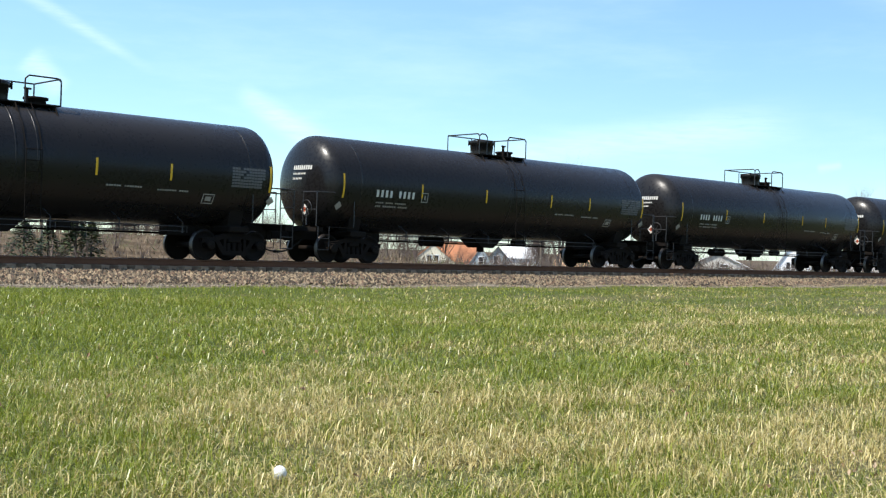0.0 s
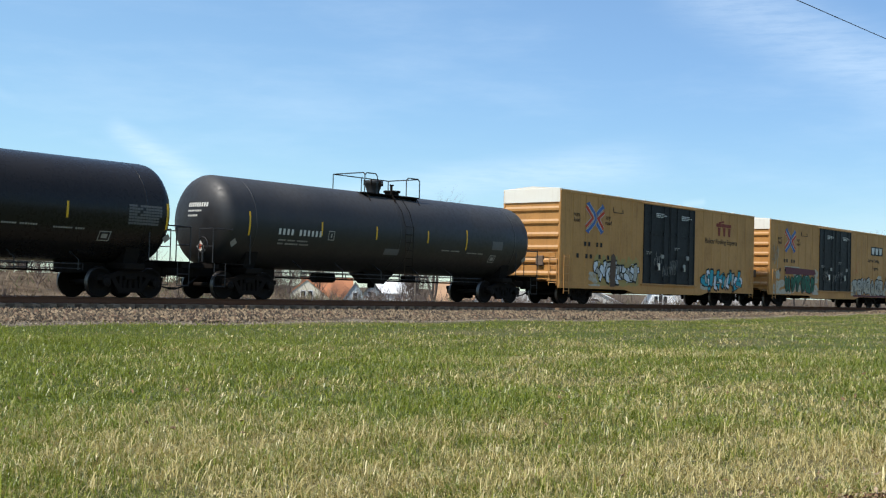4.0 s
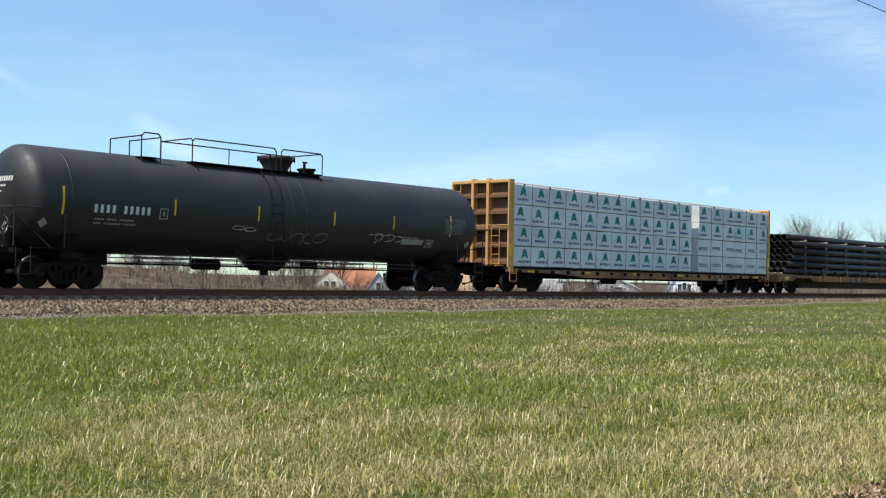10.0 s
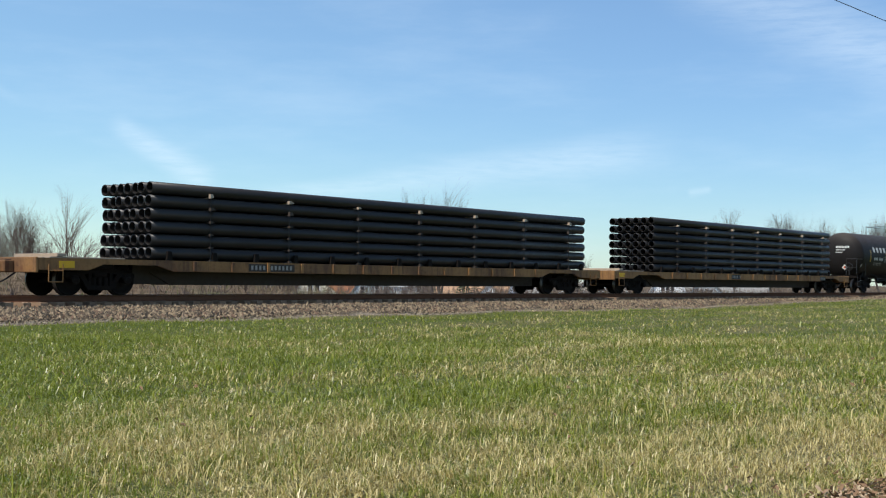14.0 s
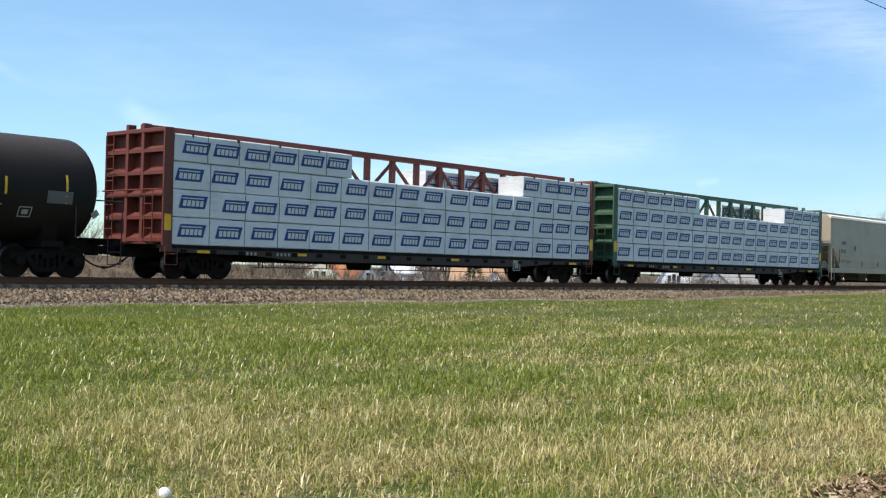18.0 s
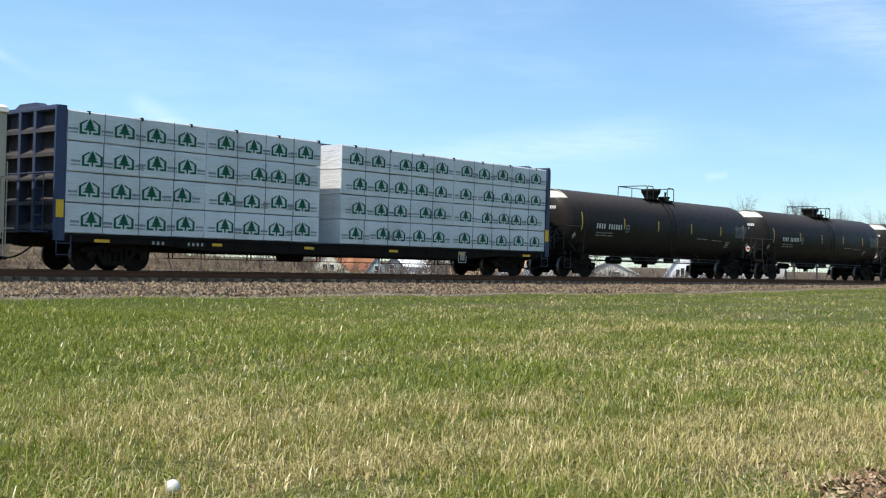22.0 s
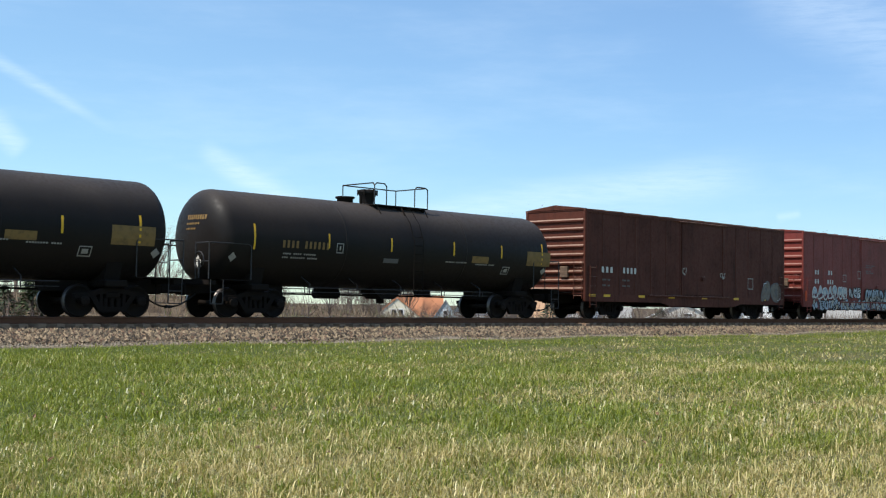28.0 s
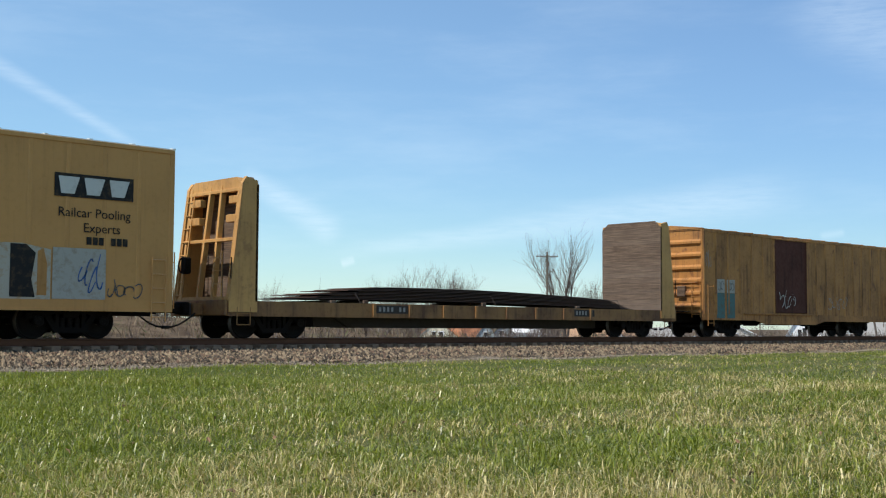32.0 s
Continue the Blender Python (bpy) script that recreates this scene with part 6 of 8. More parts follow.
    while x < b - 4:
        s.rod((x, -1.15, 0.40), (x, -1.15, 0.72), 0.022, 5)
        s.rod((x + 0.16, -1.15, 0.40), (x + 0.16, -1.15, 0.72), 0.022, 5)
        x += 3.1
    s.rod((a + 4, -1.15, 0.42), (b - 4, -1.15, 0.42), 0.014, 5)
    part("brake_rigging", s, under_black, car)
    t = Shape()
    glyphs(t, a + 3.3, 0.80, 3, 0.17, 0.13, -W - 0.006, seed)
    glyphs(t, a + 4.6, 0.80, 6, 0.17, 0.13, -W - 0.006, seed + 2)
    part("car_mark", t, ink_grey, car)
    t = Shape()
    u = b - 6.0
    for q in ((u, u + 0.5, 0.50, 0.54), (u, u + 0.5, 0.90, 0.94), (u, u + 0.05, 0.54, 0.90), (u + 0.45, u + 0.5, 0.54, 0.90), (u + 0.12, u + 0.38, 0.6, 0.84)):
        patch(t, *q, -W - 0.02, 1)
    part("lettering_frame", t, ink_grey, car)
    running_gear(car, h, h - 3.0)
    return car


# ---- flat cars ----
def flat_deck(car, h, a, b, mat, ZD=1.08, side_h=0.34, marks=None, plates=6, notch=True):
    W = 1.46
    s = Shape()
    s.box(a, b, -W + 0.05, W - 0.05, ZD - 0.07, ZD, 0.01)
    s.box(a + 3.8, b - 3.8, -0.42, 0.42, 0.34, ZD - 0.07, 0.02)
    s.box(-h + 0.6, h - 0.6, -0.22, 0.22, 0.66, ZD - 0.07)
    part("deck", s, deck_dark, car)
    for sy in (-1, 1):
        s = Shape()
        y = sorted((sy * (W - 0.10), sy * W))
        if not notch:
            s.prism([(a, ZD), (b, ZD), (b, ZD - side_h), (a, ZD - side_h)], *y)
        else:
            s.prism([(a, ZD), (b, ZD), (b, ZD - side_h), (b - 1.6, ZD - side_h), (b - 2.1, ZD - 0.16), (b - 4.0, ZD - 0.16), (b - 4.6, ZD - side_h), (a + 4.6, ZD - side_h), (a + 4.0, ZD - 0.16), (a + 2.1, ZD - 0.16), (a + 1.6, ZD - side_h), (a, ZD - side_h)], *y)
        part("side_sill", s, mat, car)
        k = a + 5.4
        pocket = Shape().box(-0.06, 0.06, *sorted((sy * W, sy * (W + 0.05))), ZD - side_h + 0.02, ZD - 0.01, 0.01).mesh("side_pocket", mat)
        while k < b - 5:
            part("side_pocket", pocket, mat, car, at=pose(k, 0, 0))
            k += 1.52
        s = Shape()
        s.prism([(a + 4.4, 0.72), (b - 4.4, 0.72), (b - 5.2, 0.32), (a + 5.2, 0.32)], *sorted((sy * 0.42, sy * 0.5)))
        part("fishbelly_web", s, deck_dark, car)
    for q, x in ((-1, a), (1, b)):
        s = Shape()
        s.box(*sorted((x, x + q * 0.10)), -W, W, ZD - 0.42, ZD + 0.02, 0.02)
        s.box(*sorted((x + q * 0.1, x + q * 0.42)), -0.34, 0.34, ZD - 0.42, ZD - 0.06, 0.03)
        for k in (0.40, 0.72):
            s.rod((x - q * 0.3, -W - 0.02, k), (x - q * 0.75, -W - 0.02, k), 0.016, 6)
        s.rod((x - q * 0.3, -W - 0.02, 0.4), (x - q * 0.3, -W - 0.02, 0.9), 0.016, 6)
        s.rod((x - q * 0.75, -W - 0.02, 0.4), (x - q * 0.75, -W - 0.02, 0.9), 0.016, 6)
        part("end_sill", s, mat, car)
    for x in (-h + 3.0, h - 3.0):
        part("bolster", Shape().box(x - 0.3, x + 0.3, -1.3, 1.3, 0.80, 0.98, 0.03), under_black, car)
    part("brake_cylinder", Shape().rod((-2, 0.75, 0.6), (-1, 0.75, 0.6), 0.16, 12), under_black, car)
    for u0, n in marks or ():
        t = Shape()
        t.box(a + u0 - 0.1, a + u0 + n * 0.17 + 0.05, -W - 0.008, -W - 0.003, ZD - 0.30, ZD - 0.05)
        part("marks_field", t, deck_dark, car)
        t = Shape()
        glyphs(t, a + u0, ZD - 0.26, n, 0.17, 0.18, -W - 0.012, n, (4,))
        part("car_mark", t, ink_grey, car)
    rnd = random.Random(int(h * 10))
    for k in range(plates):
        x = a + 0.5 + (b - a - 1.5) * k / 5 + rnd.uniform(-0.2, 0.2)
        part("reflector", Shape().box(x, x + 0.5, -W - 0.010, -W - 0.001, ZD - side_h + 0.06, ZD - 0.08), reflector_yellow, car, "yellow reflective plate")


PIPE_CACHE = {}


def pipe_mesh(length, r):
    key = (round(length, 2), r)
    if key not in PIPE_CACHE:
        s = Shape()
        s.lathe([(0, r * 0.86), (0, r), (length * 0.25, r), (length * 0.5, r * 1.004), (length * 0.75, r), (length, r), (length, r * 0.86)], "x", 16)
        s.lathe([(length, r * 0.86), (length * 0.5, r * 0.86), (0, r * 0.86)], "x", 16)
        PIPE_CACHE[key] = s.mesh("pipe", pipe_black)
    return PIPE_CACHE[key]


def pipe_car(s0, s1, body0, body1, p0, p1, rows, cols, top, label, stagger=False, seed=1, marks=(), extra=False):
    h = (s1 - s0) / 2
    car = thing("flat_car", label, "flat car", "cars of the freight train")
    a, b = body0 - h, body1 - h
    flat_deck(car, h, a, b, flat_yellow, marks=marks, plates=1)
    rnd = random.Random(seed)
    z0 = 1.11
    pitch = (top - z0) / rows
    r = min(pitch * 0.455, 1.36 / cols * 0.97)
    wy = 2.72 / cols
    x0, x1 = p0 - h, p1 - h
    for k in range(rows):
        for c in range(cols):
            if k == rows - 1 and extra and c in (0, cols - 1):
                continue
            d = rnd.uniform(-0.05, 0.05)
            if stagger and k < 2:
                d -= 0.75 + 0.35 * (1 - k)
            y = -1.36 + wy * (c + 0.5)
            part("pipe", pipe_mesh(x1 - x0, r), pipe_black, car, at=pose(x0 + d, y, z0 + pitch * (k + 0.5)))
    # boards between the layers
    n = 8 if stagger else 7
    first = 1.6 if stagger else 2.2
    for k in range(n):
        x = x0 + first + (x1 - x0 - first - 1.4) * k / (n - 1)
        for row in range(rows):
            z = z0 + pitch * row - 0.01
            s = Shape()
            ln = 1.40 + rnd.uniform(-0.02, 0.04)
            tall = rnd.uniform(0.06, 0.12) if row >= rows - 2 else rnd.uniform(0.03, 0.06)
            s.box(x - 0.045, x + 0.045, -ln, ln, z - pitch * 0.04, z + pitch * 0.04)
            s.prism([(x - 0.05, z - 0.02), (x + rnd.uniform(0.10, 0.20), z + 0.01), (x + 0.04, z + tall), (x - 0.05, z + tall)], -ln - 0.06, -ln + 0.05)
            part("dunnage_board", s, raw_wood if row == rows - 1 else stake_wood, car, "pale splintered spacer board" if row == rows - 1 else "grimy wooden spacer board")
        s = Shape()
        s.box(x - 0.035, x - 0.010, -1.44, -1.43, 1.08, top - pitch)
        part("strap", s, strap_black, car)
    for k in range(14):
        x = x0 + 0.6 + (x1 - x0 - 1.0) * k / 13
        s = Shape()
        s.prism([(x - 0.11, 1.08), (x + 0.11, 1.08), (x + 0.07, 1.36), (x - 0.07, 1.36)], -1.46, -1.38)
        part("stake_pocket", s, under_black, car)
    if stagger:
        for k in range(4):
            x = x0 + 4.0 + 3.6 * k + (1.2 if k > 1 else 0)
            s = Shape()
            s.face([(x, -1.49, 1.5), (x + 0.08, -1.49, 1.5), (x + 0.24, -1.49, 0.86), (x + 0.16, -1.49, 0.86)])
            s.face([(x, -1.485, 1.5), (x + 0.16, -1.485, 0.86), (x + 0.24, -1.485, 0.86), (x + 0.08, -1.485, 1.5)])
            part("loose_strap", s, ink_grey, car)
    for k in range(5):
        part("loose_board", Shape().box(a + 0.5, a + 3.0 + 0.1 * (k % 2), -1.2 + k * 0.4, -0.88 + k * 0.4, 1.085, 1.125, 0.006), raw_wood, car, "loose pale board on the deck")
    part("loose_board", Shape().box(a + 0.7, a + 1.0, -1.25, 1.1, 1.13, 1.22, 0.006), raw_wood, car, "loose pale board on the deck")
    running_gear(car, h, h - 3.0)
    return car


def plate_car(s0, s1, body0, body1, label):
    """Bulkhead flat car with a sagging stack of steel plates."""
    h = (s1 - s0) / 2
    car = thing("flat_car", label, "bulkhead flat car", "cars of the freight train")
    a, b = body0 - h, body1 - h
    flat_deck(car, h, a, b, flat_yellow, marks=((5.6, 7), (15.2, 6)), side_h=0.44, plates=0, notch=False)
    W, H, ZD = 1.46, 4.66, 1.06
    for q, x in ((-1, a), (1, b)):
        s = Shape()
        for sy in (-1, 1):
            s.prism([(x - q * 0.02, ZD - 0.3), (x - q * 0.02, ZD), (x - q * 0.42, H - 0.2), (x - q * 0.55, H), (x - q * 0.95, H - 0.1), (x - q * 0.98, ZD - 0.3)], *sorted((sy * (W - 0.10), sy * (W + 0.03))))
        lean = lambda z: 0.06 + 0.40 * (z - ZD) / (H - ZD)
        for y, y2 in ((-0.46, -0.36), (0.30, 0.22), (W - 0.22, W - 0.22), (-W + 0.16, -W + 0.16)):
            for f0, f1 in ((0.0, 0.5), (0.5, 1.0)):
                z0, z1 = ZD + (H - 0.2 - ZD) * f0, ZD + (H - 0.2 - ZD) * f1
                ya, yb = y + (y2 - y) * f0, y + (y2 - y) * f1
                v = []
                for z, yy in ((z0, ya), (z1, yb)):
                    xf = x - q * lean(z)
                    v.append([(xf, yy - 0.05, z), (xf, yy + 0.05, z), (xf - q * 0.16, yy + 0.05, z), (xf - q * 0.16, yy - 0.05, z)])
                for k in range(4):
                    m = (k + 1) % 4
                    s.face([v[0][k], v[0][m], v[1][m], v[1][k]])
        for z, y0, y1 in ((1.10, -W + 0.1, W - 0.1), (2.80, -W + 0.1, W - 0.1), (H - 0.42, -W + 0.1, W - 0.1), (3.35, -W + 0.1, -0.80), (3.90, -W + 0.1, -0.85), (3.35, 0.62, W - 0.2), (3.90, 0.66, W - 0.2)):
            s.box(*sorted((x - q * lean(z), x - q * (lean(z) + 0.20))), y0, y1, z, z + (0.10 if y1 - y0 > 1 else 0.22), 0.01)
        s.prism([(-W, H - 0.28), (-W + 0.35, H), (W - 0.35, H), (W, H - 0.28), (W, H - 0.36), (-W, H - 0.36)], *sorted((x - q * 0.45, x - q * 0.9)), "yz")
        part("bulkhead", s, beam_yellow, car, "yellow steel bulkhead frame")
        # planks on the load's side
        n = 16
        for k in range(n):
            z0, z1 = ZD + (H - ZD) * k / n, ZD + (H - ZD) * (k + 1) / n
            w = W + 0.03
            s = Shape()
            if k < n - 1:
                s.box(*sorted((x - q * 0.90, x - q * 0.99)), -w, w, z0 + 0.001, z1 - 0.001, 0.006)
            else:
                s.prism([(-w, z0), (w, z0), (w - 0.32, z1 + 0.03), (-w + 0.32, z1 + 0.03)], *sorted((x - q * 0.90, x - q * 0.99)), "yz")
            part("plank", s, old_wood, car, "weathered bulkhead plank" if k == 0 else "")
        ladder(car, x + q * 0.02, -0.95, ZD, 2.5, 0.4, beam_yellow, "y")
        s = Shape()
        for y in (W - 0.02, W - 0.44):
            s.rod((x - q * 0.0, y, ZD), (x - q * 0.40, y, H - 0.4), 0.022, 6)
        for k in range(8):
            f = (k + 0.5) / 8
            s.rod((x - q * 0.40 * f, W - 0.02, ZD + (H - 0.4 - ZD) * f), (x - q * 0.40 * f, W - 0.44, ZD + (H - 0.4 - ZD) * f), 0.016, 6)
        part("ladder", s, beam_yellow, car)
        s = Shape()
        s.lathe([(0, 0.22), (0.03, 0.25), (0.06, 0.22), (0.03, 0.20), (0, 0.22)], "x", 16, (x + q * 0.02 - 0.03, 0.95, 2.15))
        s.box(*sorted((x + q * 0.0, x - q * 0.2)), 0.80, 1.10, 1.9, 2.4, 0.04)
        s.rod((x - q * 0.05, -W - 0.06, 1.7), (x - q * 0.05, -W - 0.06, 2.3), 0.02, 6)
        part("hand_brake", s, under_black, car)
    # plates on timbers, the upper ones shorter, their ends drooping
    for x, tall in ((a + 3.9, 0.08), (a + 5.2, 0.10), (a + 10.5, 0.12), (a + 15.5, 0.08), (b - 2.7, 0.04)):
        part("timber", Shape().box(x - 0.09, x + 0.09, -1.32, 1.32, ZD + 0.02, ZD + 0.02 + tall, 0.01), old_wood, car, "weathered timber under the plates")
    for k in range(9):
        f = k / 8
        x0, x1 = a + 2.8 + 0.35 * (k % 3) + 1.5 * f + (0.6 if k > 4 else 0), b - 2.7 - 1.2 * f
        n, s = 18, Shape()
        w = 1.24 - 0.03 * (k % 3)

        def height(xx):
            u = (xx - a - 2.0) / (b - 4.0 - a)
            return ZD + 0.04 + 0.12 * math.sin(math.pi * min(1.0, 0.28 + 0.72 * u)) + k * (0.030 + 0.020 * math.sin(math.pi * min(1.0, 0.12 + 0.88 * u)))
        for j in range(n):
            xa, xb = x0 + (x1 - x0) * j / n, x0 + (x1 - x0) * (j + 1) / n
            z0, z1 = height(xa), height(xb)
            for yy in (-w, w):
                s.face([(xa, yy, z0), (xb, yy, z1), (xb, yy, z1 + 0.022), (xa, yy, z0 + 0.022)])
            s.face([(xa, -w, z0 + 0.022), (xb, -w, z1 + 0.022), (xb, w, z1 + 0.022), (xa, w, z0 + 0.022)])
            s.face([(xa, -w, z0), (xb, -w, z1), (xb, w, z1), (xa, w, z0)])
        for xx in (x0, x1):
            z = height(xx)
            s.face([(xx, -w, z), (xx, w, z), (xx, w, z + 0.022), (xx, -w, z + 0.022)])
        part("steel_plate", s, steel_plate, car, "rusty brown steel plate" if k == 0 else "")
    for x in (a + 4.9, a + 11.0, b - 3.4):
        s = Shape().tube([(x, -1.46, 1.0), (x - 0.12, -1.26, 1.42), (x - 0.12, 1.26, 1.42), (x, 1.46, 1.0)], 0.012, 5)
        part("tie_down_chain", s, stake_wood, car)
    running_gear(car, h, h - 3.0)
    return car


# ---- covered hopper ----
def hopper_car(s0, s1, body0, body1, label):
    h = (s1 - s0) / 2
    car = thing("covered_hopper", label, "hopper car", "cars of the freight train")
    a, b = body0 - h, body1 - h
    W, H, ZS = 1.60, 4.60, 1.12
    prof = [(-W + 0.05, ZS), (-W, ZS + 0.5), (-W, 4.00), (-W + 0.03, 4.28), (-W + 0.20, 4.45), (-W + 0.50, 4.54), (0, H), (W - 0.50, 4.54), (W - 0.20, 4.45), (W - 0.03, 4.28), (W, 4.00), (W, ZS + 0.5), (W - 0.05, ZS)]
    s = Shape()
    rings = []
    # the body is full length above, and slopes in below at both ends
    stations = [(a + 0.02, 2.55), (a + 0.5, 2.35), (a + 1.75, ZS), (b - 1.75, ZS), (b - 0.5, 2.35), (b - 0.02, 2.55)]
    for x, low in stations:
        rings.append([(x, y, max(z, low)) for y, z in prof])
    for p, q in zip(rings, rings[1:]):
        for k in range(len(prof) - 1):
            s.face([p[k], p[k + 1], q[k + 1], q[k]])
        s.face([p[-1], p[0], q[0], q[-1]])
    s.face(rings[0]), s.face(rings[-1][::-1])
    part("body", s, hopper_grey, car)
    for sy in (-1, 1):
        s = Shape()
        s.prism([(sy * W, 4.24), (sy * (W + 0.05), 4.26), (sy * (W + 0.03), 4.38), (sy * (W - 0.2), 4.48), (sy * (W - 0.22), 4.42)], a, b, "yz")
        # paler than the body: the sunlight along the rail is put into its colour
        part("roof_rail", s, roof_pale, car)
        s = Shape()
        s.box(a + 0.1, b - 0.1, *sorted((sy * (W - 0.10), sy * (W + 0.03))), ZS - 0.28, ZS + 0.02, 0.02)
        part("side_sill", s, hopper_grey, car)
        # slope-sheet braces and posts at the ends
        for q, x in ((-1, a), (1, b)):
            part("end_post", Shape().box(*sorted((x - q * 0.02, x - q * 0.14)), *sorted((sy * (W - 0.13), sy * (W - 0.01))), ZS - 0.1, 2.5), hopper_grey, car)
            part("end_post", Shape().box(*sorted((x - q * 0.02, x - q * 0.12)), *sorted((sy * 0.55, sy * 0.67)), ZS - 0.1, 2.5), hopper_grey, car)
            s = Shape()
            s.prism([(x - q * 0.1, ZS), (x - q * 1.6, ZS), (x - q * 1.6, ZS + 0.10), (x - q * 0.7, 1.6), (x - q * 0.6, 1.6), (x - q * 0.1, ZS + 0.15)], *sorted((sy * 0.9, sy * 0.96)))
            part("slope_brace", s, hopper_grey, car)
    s = Shape()
    s.box(a + 0.2, b - 0.2, -0.42, 0.42, H + 0.10, H + 0.13)
    k = a + 0.4
    while k < b:
        s.box(k - 0.03, k + 0.03, -0.42, 0.42, H - 0.05, H + 0.10)
        k += 1.1
    part("running_board", s, hopper_grey, car)
    for k in range(4):
        x0 = a + 1.0 + (b - a - 2.0) * k / 4
        part("hatch_cover", Shape().box(x0 + 0.15, x0 + (b - a - 2.0) / 4 - 0.15, -0.38, 0.38, H - 0.02, H + 0.09, 0.03), hopper_grey, car)
    # outlet chutes, flaring up to the sill in arches
    for u in (-6.0, -2.0, 2.0, 6.0):
        s = Shape()
        rings = []
        for j in range(9):
            f = j / 8
            w = 0.62 + 1.36 * (1 - math.sqrt(max(0.0, 1 - f * f)))
            z = 0.34 + (ZS - 0.34) * f
            d = 0.45 + 0.25 * f
            rings.append([(u - w, -d, z), (u + w, -d, z), (u + w, d, z), (u - w, d, z)])
        for lo, hi in zip(rings, rings[1:]):
            for k in range(4):
                m = (k + 1) % 4
                s.face([lo[k], lo[m], hi[m], hi[k]], True)
        s.face(rings[0][::-1])
        ch = part("outlet_chute", s, chute_shade_brown, car, "grimy brown outlet chute, darkened as in shade")
        part("outlet_gate", Shape().box(u - 0.66, u + 0.66, -0.55, 0.55, 0.24, 0.37, 0.02), under_black, ch)
        part("gate_crank", Shape().rod((u + 0.3, -1.05, 0.31), (u + 0.3, -0.7, 0.31), 0.03, 6), under_black, ch)
    s = Shape()
    for q in (-1, 1):
        s.box(*sorted((q * (h - 0.6), q * (h - 4.4))), -0.22, 0.22, 0.70, ZS)
        s.box(*sorted((q * (h - 0.9), q * (h - 3.2))), -1.35, 1.35, 0.92, 1.0)
    part("underframe", s, under_black, car)
    for q, x in ((-1, a), (1, b)):
        ladder(car, x + q * 0.06, 1.25, ZS, 4.5, 0.42, hopper_grey, "y")
        ladder(car, x + q * 0.06, -1.32, ZS - 0.6, 2.95, 0.44, hopper_grey, "y")
        ladder(car, x - q * 0.3, -W - 0.07, ZS - 0.75, 2.5, 0.44, hopper_grey, "x")
        s = Shape()
        s.tube([(x - q * 0.05, -W + 0.02, 2.5), (x + q * 0.08, -W + 0.02, 2.5), (x + q * 0.08, W - 0.02, 2.5), (x - q * 0.05, W - 0.02, 2.5)], 0.02, 6)
        part("grab_bar", s, hopper_grey, car)
        part("crossover_platform", Shape().box(*sorted((x, x + q * 0.5)), -1.2, 1.2, ZS, ZS + 0.04), hopper_grey, car)
    t = Shape()
    glyphs(t, a + 1.80, 2.62, 4, 0.20, 0.26, -W - 0.008, 4)
    glyphs(t, a + 1.75, 2.10, 4, 0.20, 0.26, -W - 0.008, 7)
    part("car_mark", t, ink_black, car)
    word_block(car, a + 1.75, 1.60, (18, 20), ink_dim, -W - 0.008, 0.08)
    part("reflector", Shape().box(a + 1.45, a + 1.58, -W - 0.010, -W + 0.04, 1.45, 2.35), ink_gold, car, "faded yellow reflective stripe")
    for k in range(5):
        u = a + 5.2 + k * 2.8
        part("reflector", Shape().box(u, u + 0.12, -W - 0.010, -W + 0.06, 1.32, 1.62), ink_gold, car, "faded yellow reflective stripe")
    t = Shape()
    t.box(b - 2.9, b - 2.65, -W - 0.010, -W - 0.004, 1.25, 1.45)
    t.box(a + 3.9, a + 4.15, -W - 0.010, -W - 0.004, 2.3, 2.6)
    part("lettering_frame", t, ink_dim, car)
    running_gear(car, h, h - 2.4)
    return car


# ---- the train, front to back: (car, left coupling, right coupling) in metres from the start ----
TRAIN = []


def add(car, s0, s1):
    TRAIN.append((car, (s0 + s1) / 2))
    return car


CCSX = ((3.91, 22.84), (22.84, 41.77), (41.77, 60.70), (60.70, 79.63), (79.63, 98.56))
for k, (p, q) in enumerate(CCSX):
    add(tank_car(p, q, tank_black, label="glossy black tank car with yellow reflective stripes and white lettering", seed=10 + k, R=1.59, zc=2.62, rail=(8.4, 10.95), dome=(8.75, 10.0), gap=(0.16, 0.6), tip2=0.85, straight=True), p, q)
add(tank_car(98.56, 117.3, tank_grey, R=1.54, zc=2.6, label="dusty dark-grey tank car with pale reflective stripes", mark=(3.2, 11, 0.19, 0.26), stripes=(1.9, 5.2, 8.0, 10.9, 13.3), rail=(8.0, 11.1), dome=(8.9, 9.8), stencil=False,
             panels=((8.6, 9.4, 1.75, 1.98, ink_dim), (15.0, 15.7, 2.2, 2.55, ink_dim)), seed=20), 98.56, 117.3)

b1 = add(box_car(117.3, 138.93, grimy_yellow, 1.1, 20.53, 5.15, "weathered yellow high-cube boxcar with black doors and graffiti", roof=roof_pale, door=2, door_mat=door_black, end_cap=roof_pale, ribs=6, sill=0.72), 117.3, 138.93)
owner_marks(b1, -9.715, [("Railcar Pooling Experts", 13.55, 3.36, 0.40)], seed=31, red=True, sign=False)
door_stencils(b1, -9.715, 41)
graffiti(b1, -6.75, -3.15, 0.95, 2.08, -1.598, paint_halo, paint_halo, 5, 5, backing=paint_halo)
wild(b1, -6.8, -3.2, 0.95, 2.02, -1.610, (paint_white, paint_silver, paint_white, paint_silver, paint_white), ink_black, 24, 8)
part("graffiti_blot", Shape().prism([(-5.55, 0.85), (-5.15, 0.85), (-5.08, 1.6), (-5.12, 2.25), (-5.30, 2.42), (-5.5, 2.3), (-5.6, 1.6)], -1.630, -1.625), paint_mud, b1)
